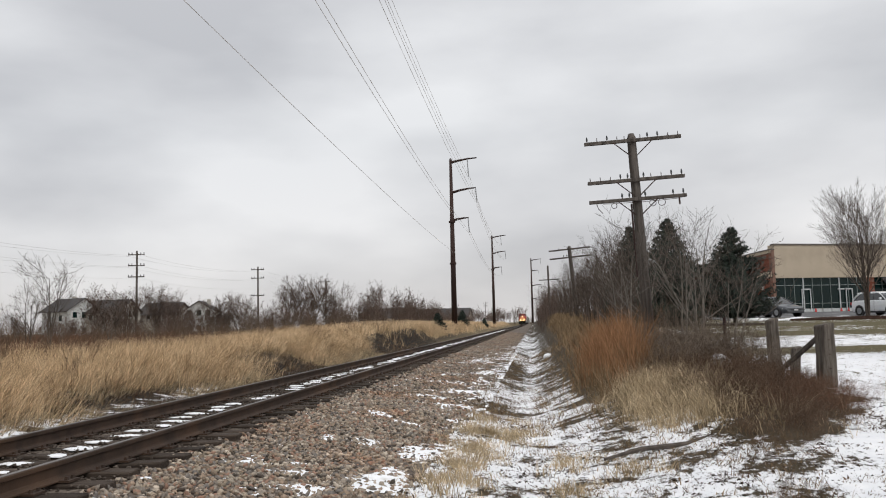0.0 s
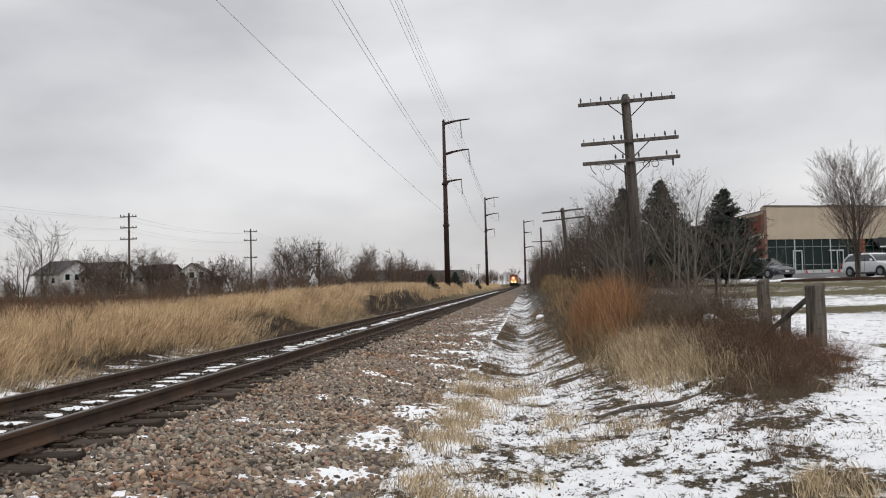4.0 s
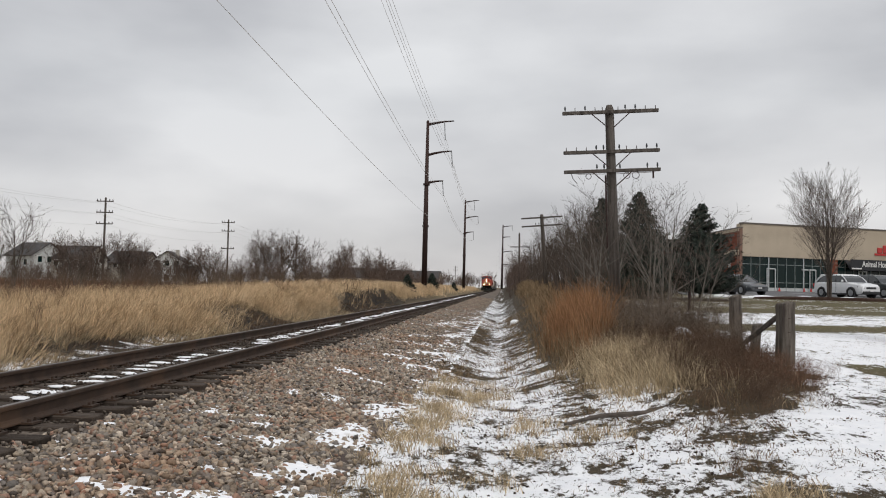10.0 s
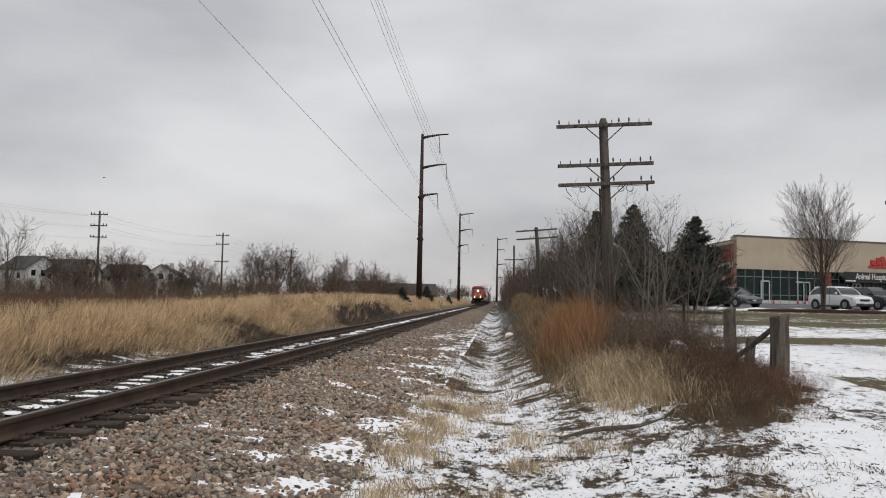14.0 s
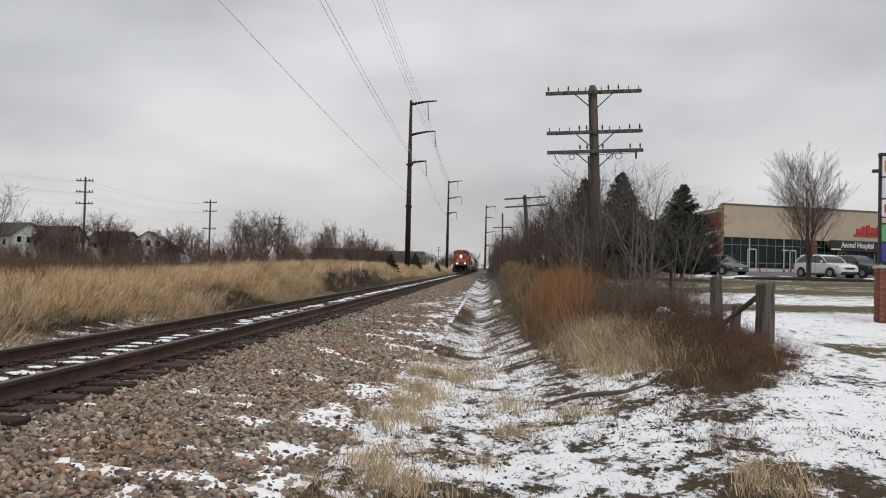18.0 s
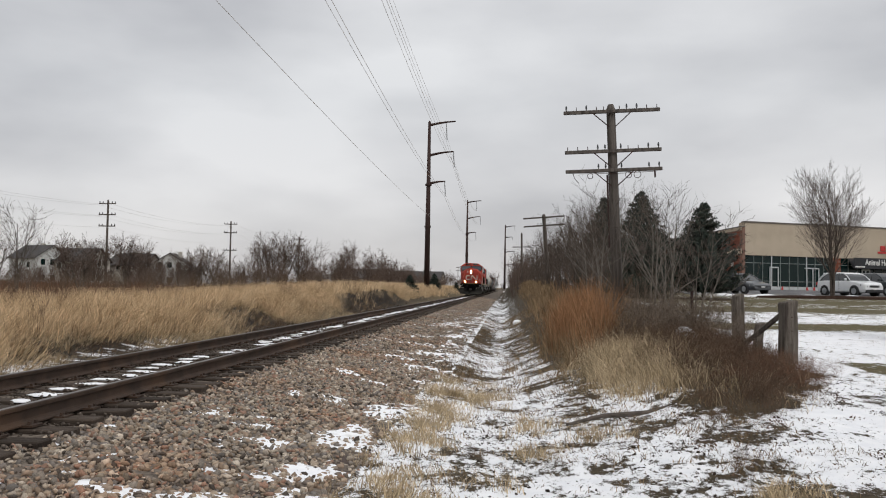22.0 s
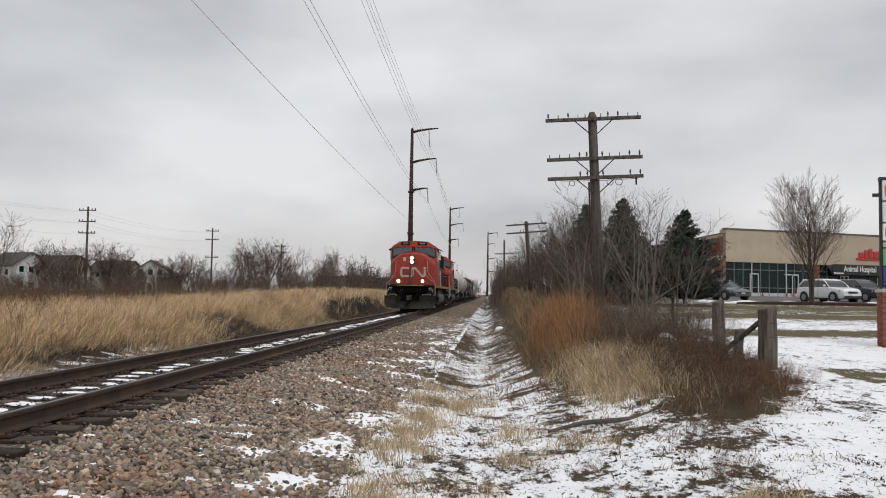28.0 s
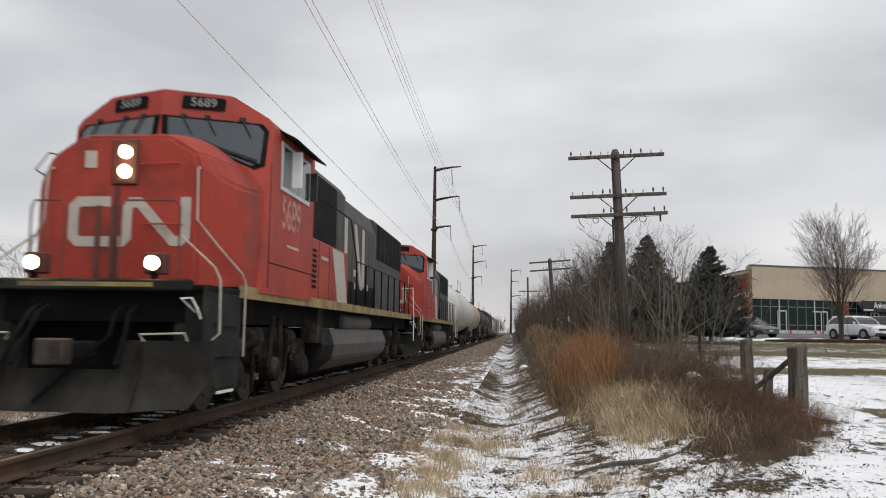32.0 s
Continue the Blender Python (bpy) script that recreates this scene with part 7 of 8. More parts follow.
# single trees and shrubs across the field
G_FIELD = "bare trees across the field"
ROUND = plant_spec(levels=3, kids=(8, 7, 4), angle=((15, 50), (20, 50), (25, 60)), ratio=((0.5, 0.75), (0.42, 0.68), (0.4, 0.7)), bend=0.12, up=0.05, thin=0.018)
ROUND["from"] = (0.12, 0.15, 0.15)
for k, (x, y, h, stems) in enumerate(((-30.2, 110, 9.0, 8), (-28.0, 112, 8.0, 7), (-32.4, 108, 8.0, 7), (-24.8, 128, 8.6, 7), (-20.4, 125, 7.2, 7), (-47, 100, 7.2, 7), (-34.1, 95, 5.8, 6), (-44, 99, 6.4, 6), (-57, 104, 8.0, 6), (-52, 102, 8.0, 6), (-17, 120, 5.6, 7), (-37, 96, 5.6, 6))):
    bare_tree("shrub_tree", "rounded bare shrub with many upright stems across the field", "tree", G_FIELD, 500 + k, h, 0.08, ROUND, stems, 30, twig=HEDGE_TWIG, at=pose(x, y, 0.5))
FIELD_TREE = plant_spec(levels=3, kids=(7, 5, 3), angle=((25, 60), (24, 52), (25, 55)), ratio=((0.5, 0.85), (0.42, 0.7), (0.4, 0.7)), bend=0.10, up=0.05, thin=0.011)
for k, (x, y, h) in enumerate(((-27.5, 45, 6.0), (-30.0, 47, 5.2), (-29, 55, 4.6))):
    bare_tree("field_tree", "young bare tree with long pale branches in the field", "tree", G_FIELD, 540 + k, h, 0.075, FIELD_TREE, 3, 22, at=pose(x, y, 0.55))


# spruces
def spruce(x, y, height, width, bare, seed, label):
    rnd = random.Random(seed)
    z = float(ground_z(x, y))
    t = thing("spruce", label, "spruce tree", "spruces beside the car park", pose(x, y, z))
    part("trunk", Shape().tube([(0, 0, -0.2), (0, 0, height * 0.5), (0, 0, height)], [0.13, 0.08, 0.015], 8), BARK, t)
    segs, needles = [], []
    zz = bare
    while zz < height - 0.1:
        f = (zz - bare) / (height - bare)
        reach = width / 2 * (1 - f) ** 1.0 * (0.8 + 0.2 * min(1, f * 8))
        for k in range(int(22 - 12 * f)):
            a = rnd.uniform(0, 6.283)
            L = reach * rnd.uniform(0.72, 1.08) + 0.05
            p = Vector((0, 0, zz + rnd.uniform(-0.1, 0.1)))
            d = Vector((math.cos(a), math.sin(a), -0.25 + 0.55 * f))
            steps = max(2, int(L / 0.13))
            for i in range(steps):
                q = p + d * L / steps
                d = (d + Vector((0, 0, 0.05))).normalized()
                if i % 3 == 0:
                    segs.append((p, q, 0.02 * (1 - i / steps) + 0.004, 0.018 * (1 - i / steps) + 0.003, 2))
                for s in range(8):
                    o = perpendicular(d, rnd)
                    tip = q + (d * rnd.uniform(0.2, 0.9) + o * rnd.uniform(0.5, 1.0) + Vector((0, 0, -0.15))).normalized() * rnd.uniform(0.10, 0.22)
                    needles.append((q, tip, d.cross(o).normalized() * rnd.uniform(0.026, 0.050)))
                p = q
        zz += 0.15 + 0.07 * (1 - f)
    v, f = seg_arrays(segs, 3)
    part("bough_frame", bulk("bough_frame", v, f), BARK, t)
    A, B, C = (np.array([n[i][:] for n in needles]) for i in range(3))
    mid = (A + B) / 2
    v = np.stack([A, mid + C, B, mid - C], 1).reshape(-1, 3)
    f = np.arange(len(v)).reshape(-1, 4)
    part("foliage", bulk("foliage", v, f), NEEDLE, t)
    return t


for x, y, h in ((-10.6, 92, 1.7), (-10.9, 127, 2.3), (-10.2, 172, 1.7)):
    spruce(x, y, h, h * 1.15, 0.05, int(y), "small dark juniper bush on the grass bank")
spruce(7.95, 50.0, 6.3, 6.6, 0.15, 11, "tall dark green spruce behind the telegraph pole")
spruce(5.85, 50.5, 6.0, 5.2, 0.2, 12, "dark green spruce half hidden behind the telegraph pole")
spruce(11.58, 50.0, 5.65, 6.3, 0.65, 13, "dark green spruce with a bare lower trunk beside the car park")
tagged(part("spruce_mulch", Shape().loft([[(11.58 + r * math.cos(a), 50 + r * math.sin(a), 1.165 + h) for a in np.linspace(0, 6, 14)] for r, h in ((1.9, -0.06), (1.7, 0.07), (0.8, 0.11))]), material("spruce litter", (0.03, 0.022, 0.016), (0.07, 0.052, 0.04), 6, 0.95, 0, 0.6, 30)), "dark ring of litter under the spruce", "mulch bed")


# ---- grass ----
def blades(x, y, z, h, lean, width, bias=(0, 0), bow=0.55):
    """Bent grass blades as arrays of vertices and triangles."""
    n = len(x)
    a = rng.uniform(0, 6.283, n)
    lx = np.cos(a) * lean + bias[0] * rng.uniform(0.3, 1.2, n)
    ly = np.sin(a) * lean + bias[1] * rng.uniform(0.3, 1.2, n)
    b = rng.uniform(0, 3.1416, n)
    wx, wy = np.cos(b) * width, np.sin(b) * width * 0.4
    base, mid, tip = np.stack([x, y, z], -1), np.stack([x + lx * h * 0.35, y + ly * h * 0.35, z + h * bow], -1), np.stack([x + lx * h, y + ly * h, z + h * np.sqrt(np.clip(1 - 0.45 * (lx * lx + ly * ly), 0.2, 1))], -1)
    w = np.stack([wx, wy, 0 * wx], -1)
    v = np.stack([base - w, base + w, mid + w * 0.8, mid - w * 0.8, tip], 1).reshape(-1, 3)
    f = np.array([(0, 1, 2), (0, 2, 3), (3, 2, 4)])
    return v, (f[None] + (np.arange(n) * 5)[:, None, None]).reshape(-1, 3)


def tufted(cx, cy, per, spread):
    k = np.repeat(np.arange(len(cx)), per)
    return cx[k] + rng.normal(0, spread, len(k)), cy[k] + rng.normal(0, spread, len(k)), k


def grass(name, label, mat, cx, cy, per, spread, hmin, hmax, lean, width, bias=(0, 0), zoff=0.0):
    x, y, k = tufted(cx, cy, per, spread)
    hh = rng.uniform(hmin, hmax, len(cx))[k] * rng.uniform(0.55, 1.1, len(x))
    # each tuft leans its own way
    own = rng.normal(0, 0.6 * lean + 0.08, (2, len(cx)))[:, k]
    v, f = blades(x, y, ground_z(x, y) - 0.02 + zoff, hh, lean * 0.8, rng.uniform(0.6, 1.3, len(x)) * width, (bias[0] + own[0], bias[1] + own[1]))
    return tagged(part(name, bulk(name, v, f), mat), label, "grass", kind="stuff")


def cut_bank(x, y):
    """Where the left bank is bare, cut soil."""
    a = (np.abs(y - 31.0) < 3.6) & (x > -11.2 + 0.4 * np.sin(y * 1.3))
    b = (np.abs(y - 62) < 14) & (x > -10.9 + 0.4 * np.sin(y * 0.9))
    c = (np.abs(y - 18.5) < 2.0) & (x > -9.8)
    return (a | b | c) & (rng.uniform(0, 1, len(x)) < 0.97)


def left_points(n, y0, y1, x0, x1, power=1.0):
    x, y = rng.uniform(x0, x1, n), y0 + (y1 - y0) * rng.uniform(0, 1, n) ** power
    ok = ~cut_bank(x, y) | (rng.uniform(0, 1, n) < 0.10)
    # tussocks and thin places; the foot of the bank is nearly bare
    ok &= rng.uniform(0.12, 0.62, n) < fbm(x * 0.8, y * 0.5, 3, 61)
    ok &= rng.uniform(0, 1, n) < 0.10 + 0.9 * step(-9.1, -10.1, x)
    return x[ok], y[ok]


x, y = left_points(13500, 11, 48, -15.5, -8.8)
slope = x > -11.4
grass("bank_slope_grass", "pale dry grass combed down the slope beside the track", STRAW, x[slope], y[slope], 14, 0.11, 0.35, 0.8, 0.5, 0.0055, (0.85, -0.15))
grass("bank_grass", "tall pale dry grass on the bank beside the track", STRAW, x[~slope], y[~slope], 13, 0.13, 0.4, 0.9, 0.6, 0.0055, (0.4, -0.1))
x, y = left_points(6200, 46, 130, -16, -9.4, 1.2)
grass("bank_grass_beyond", "tall pale dry grass further along the bank", STRAW, x, y, 9, 0.16, 0.5, 1.0, 0.4, 0.012, (0.45, 0))
x, y = left_points(3400, 120, 320, -18, -9.6, 1.2)
grass("bank_grass_far", "pale dry grass far along the bank", STRAW, x, y, 6, 0.3, 0.5, 0.95, 0.3, 0.03)
x, y = left_points(6000, 12, 90, -22, -9.2)
grass("bank_grass_dark", "weathered brown grass mixed into the bank", STRAW_DARK, x, y, 8, 0.14, 0.35, 0.85, 0.5, 0.007, (0.5, 0))
x, y = left_points(6400, 16, 95, -44, -15)
grass("field_grass", "pale and brown grass of the open field", STRAW, x, y, 9, 0.25, 0.45, 0.8, 0.35, 0.012, (0.2, 0))
x, y = left_points(7000, 22, 95, -58, -20)
grass("field_weeds", "reddish brown dead weeds standing in the field", REDWEED, x, y, 9, 0.25, 0.6, 1.1, 0.25, 0.009)
n = 3800
grass("red_field_weeds", "broad drift of red-brown dead weeds in the far field", REDWEED, rng.uniform(-66, -34, n), rng.uniform(52, 104, n), 8, 0.35, 0.7, 1.2, 0.25, 0.016)
n = 2600
x, y = rng.uniform(-10.5, -8.7, n), 11 + 60 * rng.uniform(0, 1, n) ** 1.4
ok = ~cut_bank(x, y)
x, y = x[ok], y[ok]
grass("bank_foot_mat", "flattened grey-brown grass lying down the foot of the bank", MOUND_STRAW, x, y, 10, 0.12, 0.14, 0.36, 0.4, 0.005, (1.5, -0.2))
n = 1000
x, y = rng.uniform(-10.2, -8.8, n), 12 + 50 * rng.uniform(0, 1, n) ** 1.3
grass("bank_foot_weeds", "dark matted weeds at the foot of the bank", WEED, x, y, 12, 0.16, 0.06, 0.2, 1.0, 0.007, (0.8, 0))
n = 260
stand("field_stalks", "dark dead weed stalks standing in the field grass", WEED, low, rng.uniform(-34, -10.3, n), rng.uniform(13, 75, n), rng.uniform(0.8, 1.4, n))
n = 260
hx = rng.uniform(-46, -14, n)
stand("field_forbs", "tall brown dead forbs between the grass and the hedge", STALK, tall, hx, 36 + rng.uniform(0, 45, n), rng.uniform(0.45, 0.9, n))
# bare twigs and litter on the cut bank
n = 90
yy = np.concatenate([rng.normal(31.0, 1.8, 30), rng.normal(62, 8, 40), rng.normal(18.5, 1.3, 20)])
stand("bank_litter", "dark twigs and litter on the cut soil bank", WEED, low, rng.uniform(-11.2, -8.9, n), yy, rng.uniform(0.18, 0.42, n), 0.9)

n = 1500
x, y = rng.uniform(-11.2, -8.9, n), np.where(rng.uniform(0, 1, n) < 0.45, rng.normal(31.0, 1.9, n), rng.normal(62, 8, n))
v, f = scatter_stones(stone_shapes(4, rng), x, y, ground_z(x, y), 0.03 + 0.10 * rng.uniform(0, 1, n) ** 3, rng)
tagged(part("bank_clods", bulk("bank_clods", v, f), material("dry grey-brown clods", (0.03, 0.024, 0.02), (0.13, 0.105, 0.085), 8, 0.95, 0, 0.5, 60, spread=0.5)), "grey-brown clods fallen on the cut bank", "soil", kind="stuff")
x, y = rng.uniform(-11.2, -9.2, 260), np.where(rng.uniform(0, 1, 260) < 0.45, rng.normal(31.0, 1.9, 260), rng.normal(62, 8, 260))
grass("cut_strands", "dead grass strands hanging over the cut bank", STRAW_DARK, x, y, 9, 0.14, 0.1, 0.4, 0.5, 0.006, (1.2, 0))

# right bank
n = 430
x, y = rng.normal(1.85, 0.29, n), rng.normal(20.6, 1.5, n)
grass("russet_grass", "tall russet bluestem grass clump on the ditch bank", RUSSET, x, y, 13, 0.10, 0.5, 1.55, 0.27, 0.0046, (0.0, 0))
grass("russet_edge_grass", "brown grass round the russet clump", STRAW_DARK, rng.normal(2.1, 0.5, 320), rng.normal(20.4, 2.2, 320), 12, 0.10, 0.3, 0.85, 0.4, 0.0055, (-0.1, 0))
sx, sy = rng.uniform(1.25, 3.2, 700), rng.uniform(15.5, 24, 700)
grass("slope_grass", "brown matted grass on the ditch slope", STRAW_DARK, sx, sy, 12, 0.13, 0.18, 0.45, 0.8, 0.006, (-0.4, -0.1))
n = 520
x, y = rng.normal(2.15, 0.42, n), rng.normal(14.0, 1.35, n)
ok = (y > 11.3) & (x > 1.1)
grass("mound_grass", "pale bent dry grass on the ditch bank", MOUND_STRAW, x[ok], y[ok], 20, 0.10, 0.2, 0.6, 0.7, 0.0033, (-0.35, -0.25))
n = 380
x, y = rng.normal(2.7, 0.7, n), rng.normal(14.5, 2.0, n)
ok = mound(x, y) > 0.3
grass("mound_straw", "greyed straw tangled among the weeds of the bank", MOUND_STRAW, x[ok], y[ok], 12, 0.14, 0.12, 0.42, 0.95, 0.0032, (0.1, -0.2))
n = 420
x, y = rng.uniform(1.1, 4.8, n), rng.uniform(9.2, 18, n)
ok = mound(x, y) > rng.uniform(0.15, 0.95, n)
grass("mound_grass_dark", "brown matted grass on the bank tip", STRAW_DARK, x[ok], y[ok], 13, 0.16, 0.05, 0.2, 1.1, 0.0038, (-0.1, -0.2))
# matted clumps lying down the slope into the ditch
n = 800
y = 13 + 34 * rng.uniform(0, 1, n) ** 1.1
x = rng.uniform(-0.2, 1.9, n)
ok = clumps(x, y) > 0.5 - 0.1 * step(0.6, 1.6, x)
grass("slope_mat", "brown matted grass combed down the ditch slope", STRAW_DARK, x[ok], y[ok], 11, 0.15, 0.08, 0.26, 0.6, 0.005, (-1.1, 0.1))
n = 1700
x, y = rng.uniform(1.3, 5.6, n), 22 + 60 * rng.uniform(0, 1, n) ** 1.3
grass("bank_top_grass", "dry grass along the ditch bank under the trees", STRAW_DARK, x, y, 9, 0.16, 0.3, 0.7, 0.4, 0.010, (-0.15, 0))
n = 900
x, y = rng.uniform(1.7, 4.5, n), 40 + 130 * rng.uniform(0, 1, n) ** 1.2
grass("bank_far_grass", "brown grass on the far ditch bank", STRAW_DARK, x, y, 8, 0.25, 0.35, 0.7, 0.4, 0.02, (-0.1, 0))
# low dark weeds running out from the bank tip
n = 50
y = rng.uniform(6.9, 11.5, n)
x = 2.05 + 0.13 * (y - 7) + rng.normal(0, 0.10 + 0.05 * (y - 6.9), n)
stand("tip_weeds", "low dark weeds trailing from the bank tip into the snow", WEED, low, x, y, rng.uniform(0.10, 0.22, n), 0.1)
grass("tip_grass", "dark matted grass trailing from the bank tip", STRAW_DARK, x + 0.1, y + 0.3, 8, 0.09, 0.06, 0.16, 0.9, 0.004)
n = 150
x, y = rng.normal(1.5, 0.6, n), rng.normal(10.9, 1.4, n)
grass("bank_foot_litter", "matted dead grass and litter at the foot of the bank", STRAW_DARK, x, y, 12, 0.10, 0.04, 0.14, 1.2, 0.005)
n = 420
x, y = rng.normal(-0.95, 0.32, n), 15 + 32 * rng.uniform(0, 1, n) ** 1.2
grass("ditch_bottom_grass", "flattened dead grass along the ditch bottom", STRAW_DARK, x, y, 12, 0.16, 0.04, 0.16, 1.0, 0.006)
# tufts standing in the snow
n = 190
x, y = rng.normal(-0.85, 0.5, n), 5.2 + 11 * rng.uniform(0, 1, n) ** 1.1
grass("ditch_tufts", "pale dry grass tufts standing in the snow of the ditch", MOUND_STRAW, x, y, 22, 0.07, 0.1, 0.24, 0.7, 0.0034)
n = 520
x, y = rng.uniform(-1.4, 3.2, n), 4.2 + 8 * rng.uniform(0, 1, n)
grass("snow_stubble", "short dead stubble poking through the snow", STRAW_DARK, x, y, 9, 0.07, 0.04, 0.11, 0.9, 0.003)
for cx, cy, m in ((-0.85, 13.4, 34), (-0.35, 13.0, 26), (-0.9, 11.6, 22), (-0.9, 10.2, 22), (-0.95, 9.0, 22), (-0.9, 7.0, 14), (0.4, 10.2, 16), (0.3, 8.4, 10), (2.15, 6.2, 24), (1.0, 9.5, 12), (-0.6, 6.4, 20)):
    grass("straw_tuft", "pale matted dry grass tuft in the snow", MOUND_STRAW, rng.normal(cx, 0.15, m), rng.normal(cy, 0.28, m), 24, 0.06, 0.10, 0.24, 0.7, 0.0038)
n = 2600
x, y = rng.uniform(4.5, 14, n), 6 + 42 * rng.uniform(0, 1, n) ** 1.2
grass("lawn_stubble", "short winter lawn showing through the snow", STRAW_DARK, x, y, 8, 0.09, 0.03, 0.07, 0.8, 0.004)

# dark litter and clods lying on the snow
n = 3000
x, y = rng.uniform(-1.6, 4.4, n), 4.0 + 12 * rng.uniform(0, 1, n) ** 1.2
ok = fbm(x * 1.1, y * 0.9, 3, 71) > rng.uniform(0.35, 0.7, n)
grass("dead_litter", "dark dead leaves and stalks scattered over the snow", WEED, x[ok], y[ok], 12, 0.07, 0.02, 0.07, 1.5, 0.010)
n = 5200
x, y = rng.uniform(-1.5, 5.2, n), 4.0 + 13 * rng.uniform(0, 1, n) ** 1.2
ok = fbm(x * 1.3, y * 1.0, 4, 73) > rng.uniform(0.42, 0.72, n)
x, y = x[ok], y[ok]
v, f = scatter_stones(stone_shapes(4, rng), x, y, ground_z(x, y) + 0.002, 0.008 + 0.024 * rng.uniform(0, 1, len(x)) ** 3, rng)
tagged(part("soil_crumbs", bulk("soil_crumbs", v, f), material("damp dark soil clods", (0.012, 0.009, 0.007), (0.05, 0.037, 0.028), 20, 0.95, 0, 0.5, 60)), "dark soil clods lying on the old snow", "soil", kind="stuff")
n = 450
x, y = rng.uniform(-1.5, 1.6, n), 14 + 40 * rng.uniform(0, 1, n) ** 1.3
grass("ditch_litter", "dark matted stalks lying along the ditch", WEED, x, y, 8, 0.14, 0.05, 0.16, 1.2, 0.007, (-0.4, 0))
tagged(part("fallen_branch", Shape().tube([(0.75, 9.95, 0.03), (1.2, 10.25, 0.10), (1.75, 10.45, 0.12), (2.2, 10.8, 0.2)], [0.018, 0.03, 0.035, 0.02], 6), BARK), "dark fallen branch lying on the snow at the bank foot", "branch")
tagged(part("white_rock", Shape().loft([[(0.55 + r * math.cos(a) * 0.2, 38 + r * 0.18 * math.sin(a), float(ground_z(0.55, 38)) + h * 0.45) for a in np.linspace(0, 5.5, 8)] for r, h in ((1, -0.08), (1.02, 0.14), (0.7, 0.34), (0.15, 0.40))]), SNOW, smooth=True), "snow-capped pale rock beside the ditch", "rock")


# ---- birds ----
BIRD = material("dark bird plumage", (0.012, 0.011, 0.010), (0.035, 0.032, 0.03), 8, 0.8, 0, 0, 40)


def bird():
    t = thing("bird", "small dark bird flying over the winter field", "bird", "birds over the field")
    part("bird_body", Shape().tube([(0, -0.1054, 0), (0, -0.062, 0.0062), (0, 0.0124, 0), (0, 0.0868, 0), (0, 0.1488, -0.0062)], [0.0074, 0.0217, 0.031, 0.0217, 0.0186], 8), BIRD, t, smooth=True)
    wings = []
    for s in (-1, 1):
        w = part("wing", Shape().loft([[(s * 0.0124, -0.0372, 0.0074), (s * 0.0124, 0.0496, 0.005), (s * 0.0124, 0.0496, 0), (s * 0.0124, -0.0372, 0)], [(s * 0.0992, -0.0434, 0.0074), (s * 0.0992, 0.031, 0.005), (s * 0.0992, 0.031, 0.0025), (s * 0.0992, -0.0434, 0.0025)], [(s * 0.186, 0, 0.0062), (s * 0.186, 0.0248, 0.005), (s * 0.186, 0.0248, 0.0037), (s * 0.186, 0, 0.0037)]]), BIRD, t)
        wings.append((w, s))
    return t, wings


# each bird sits in the brush, flies up along its way, and settles out of view
BIRDS = [([(0, (-22, 70, 2.5)), (11.4, (-20.5, 70, 3.0)), (12.6, (-26.3, 70, 11.6)), (13.4, (-31.3, 70, 11.3)), (15.6, (-46, 70, 13)), (18, (-70, 72, 3)), (32, (-70, 72, 3))], 11.4, 18),
         ([(0, (-30, 75, 2.2)), (17.6, (-28, 75, 2.4)), (18.6, (-34.6, 75, 6.6)), (19.0, (-38.6, 75, 9.5)), (19.4, (-44, 75, 12.2)), (21, (-66, 75, 16)), (24, (-90, 78, 3)), (32, (-90, 78, 3))], 17.6, 24),
         ([(0, (-24, 75, 2.0)), (17.6, (-22.5, 75, 2.2)), (18.6, (-27.0, 75, 5.7)), (19.0, (-32.0, 75, 8.2)), (19.4, (-38, 75, 11.0)), (21, (-60, 75, 15)), (24, (-84, 80, 3)), (32, (-84, 80, 3))], 17.6, 24),
         ([(0, (-15, 118, 2.0)), (11.6, (-14, 118, 2.2)), (12.6, (-7.4, 120, 8.4)), (13.0, (-6.6, 120, 9.8)), (15, (3.5, 120, 8)), (16.5, (6, 122, 4)), (32, (6, 122, 4))], 11.6, 16.5),
         ([(0, (-13, 122, 2.0)), (11.4, (-12, 122, 2.2)), (12.6, (-3.3, 120, 8.8)), (13.0, (-1.7, 120, 9.8)), (14.5, (5, 118, 7)), (16, (6.5, 117, 3.5)), (32, (6.5, 117, 3.5))], 11.4, 16)]


# ---- what moves ----
SPEED, NOSE_Y = 10.85, 9.75


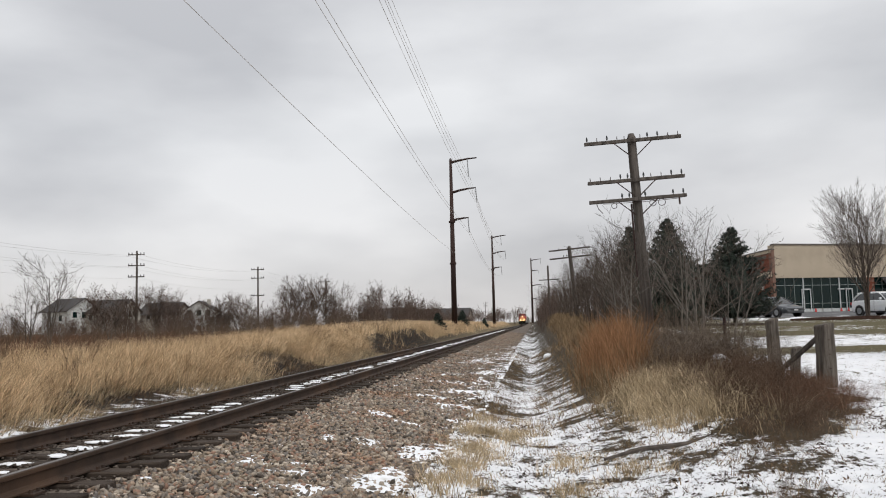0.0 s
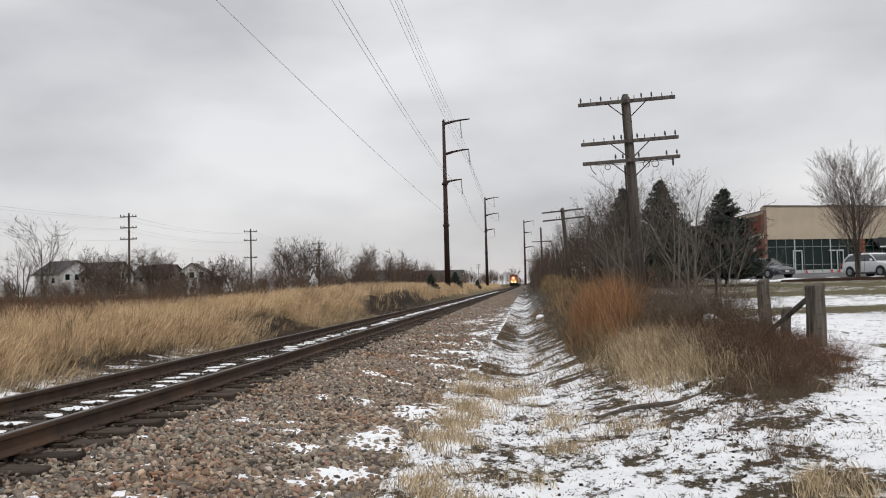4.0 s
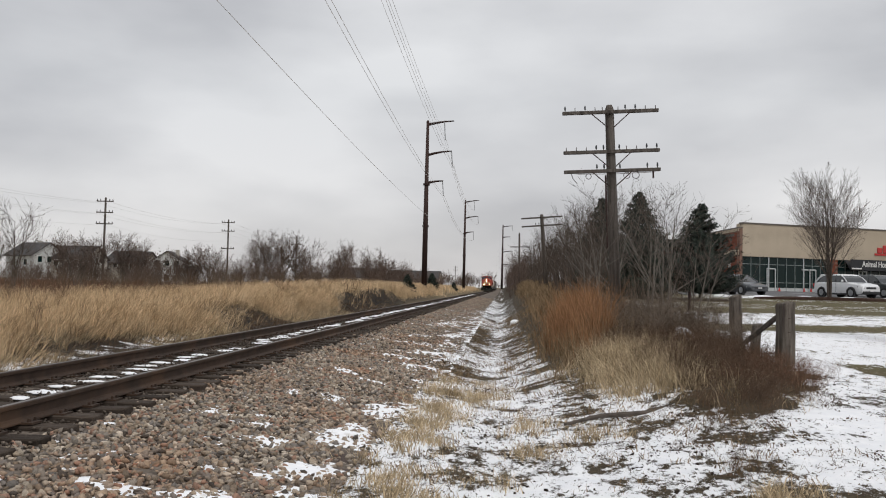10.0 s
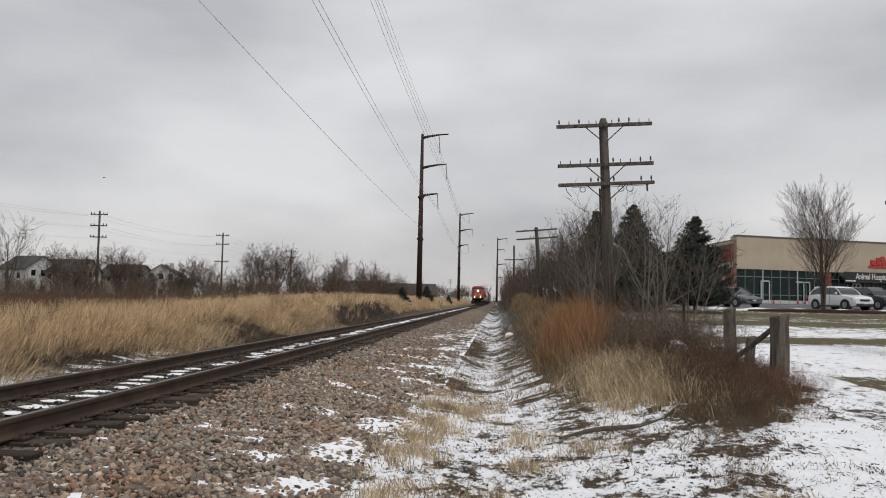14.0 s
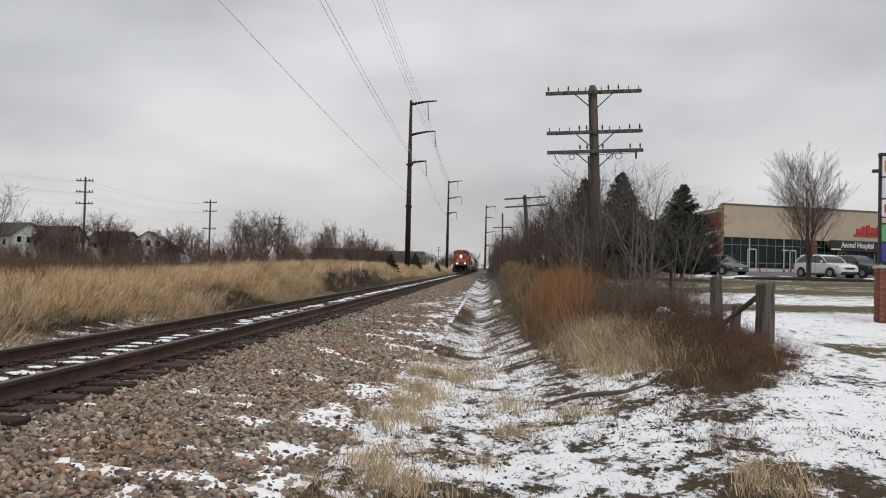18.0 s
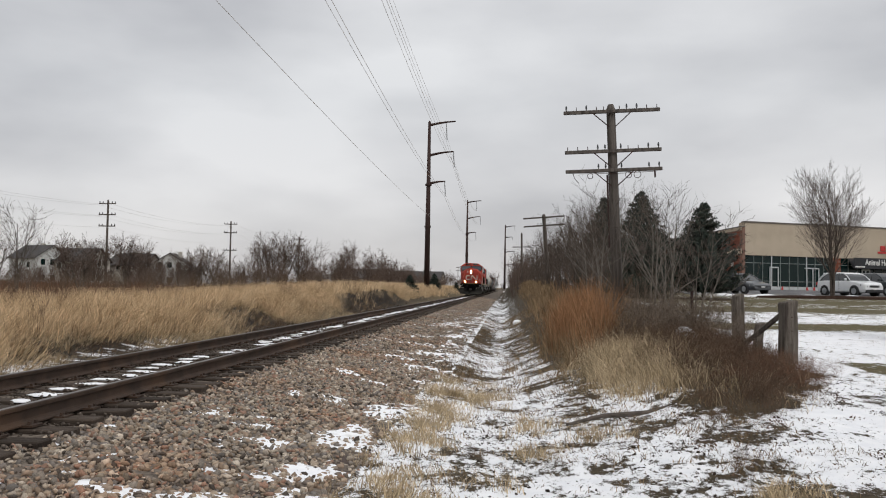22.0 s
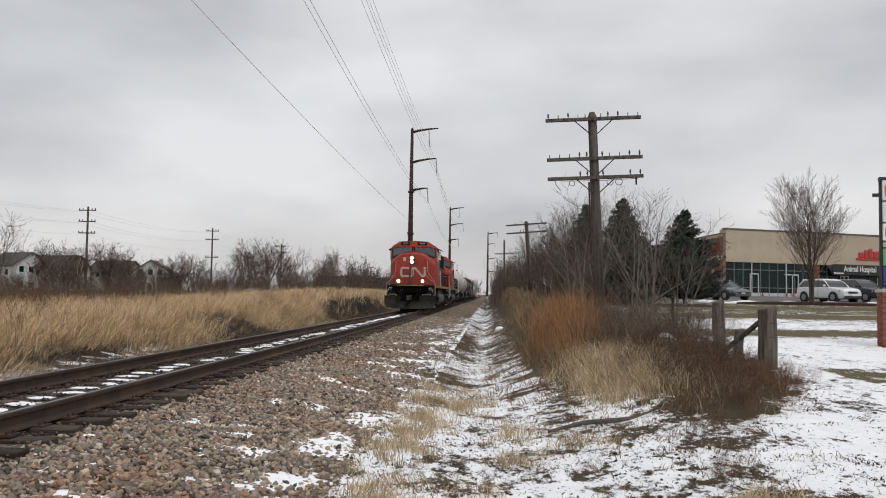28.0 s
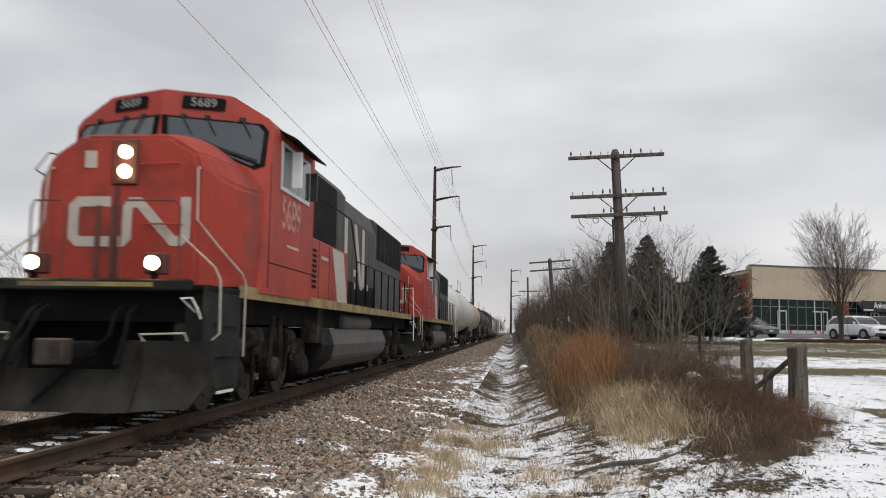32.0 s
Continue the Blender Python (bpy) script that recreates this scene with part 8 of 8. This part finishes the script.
def make_train():
    """The consist, from the front: each car with its distance behind the lead nose."""
    at = 0.0
    for made, length in ((lambda w: locomotive("weathered red and black freight locomotive with lit headlights", True, w), 21.5),
                         (lambda w: locomotive("trailing red and black freight locomotive with unlit lamps", False, w, False), 22.2),
                         (lambda w: tank_car("dusty white tank car behind the locomotives", CAR_WHITE, 19.0, 1.62, w), 19.6),
                         (lambda w: tank_car("rust-streaked cream tank car with a rounded end", CAR_CREAM, 18.0, 1.55, w), 18.6),
                         (lambda w: tank_car("sooty black tank car coupled in the train", CAR_BLACK, 17.0, 1.5, w), 17.6),
                         (lambda w: tank_car("sooty black tank car coupled in the train", CAR_BLACK, 17.0, 1.5, w), 17.6),
                         (lambda w: hopper_car("oxide brown covered hopper car in the train", CAR_BROWN, 17.5, w), 18.1),
                         (lambda w: tank_car("dusty white tank car far back in the train", CAR_WHITE, 16.5, 1.5, w), 17.1),
                         (lambda w: hopper_car("grey covered hopper car far back in the train", CAR_GREY, 17.5, w), 18.1),
                         (lambda w: tank_car("sooty black tank car coupled in the train", CAR_BLACK, 17.0, 1.5, w), 17.6),
                         (lambda w: hopper_car("grey covered hopper car far back in the train", CAR_GREY, 17.5, w), 18.1)):
        own = []
        TRAIN.append((made(own), at))
        if len(TRAIN) <= 3:
            WHEELS.extend(own)
        at += length


make_train()


def motions():
    times = list(range(0, 33, 2))
    for car, behind in TRAIN:
        walk(car, [(t, pose(TRACK_X + 0.13 * (1 - math.exp(-(NOSE_Y + behind + SPEED * (32 - t) - 9) / 18)), NOSE_Y + behind + SPEED * (32 - t), RAIL_TOP)) for t in times])
    # wheels roll on the rail: the turn follows the way gone
    for ax, y, r in WHEELS:
        steps = int(SPEED * 32 / r / radians(80)) + 1
        walk(ax, [(32 * k / steps, pose(0, y, r, math.degrees(SPEED * 32 * k / steps / r) % 360)) for k in range(steps + 1)])

    # birds: the body turns into its way, the wings beat while it flies
    for rows, up, down in BIRDS:
        b, wings = bird()
        keyed = []
        for k, (t, p) in enumerate(rows):
            q = rows[min(k + 1, len(rows) - 1)][1]
            way = Vector(q) - Vector(p) if q != p else Vector(p) - Vector(rows[k - 1][1] if k else p)
            if way.length < 0.01:
                way = Vector((-1, 0, 0))
            keyed.append((t, Matrix.Translation(p) @ pose(0, 0, 0, 0, 0, math.degrees(math.atan2(way.y, way.x)) + 90)))
        walk(b, keyed)
        for w, s in wings:
            beat = [(0, pose(0, 0, 0, 0, -s * 5, 0))]
            t = up
            k = 0
            while t < down:
                beat.append((t, pose(0, 0, 0, 0, -s * (35 if k % 2 else -30), 0)))
                t += 0.1333
                k += 1
            walk(w, beat + [(32, pose(0, 0, 0, 0, -s * 5, 0))])


motions()
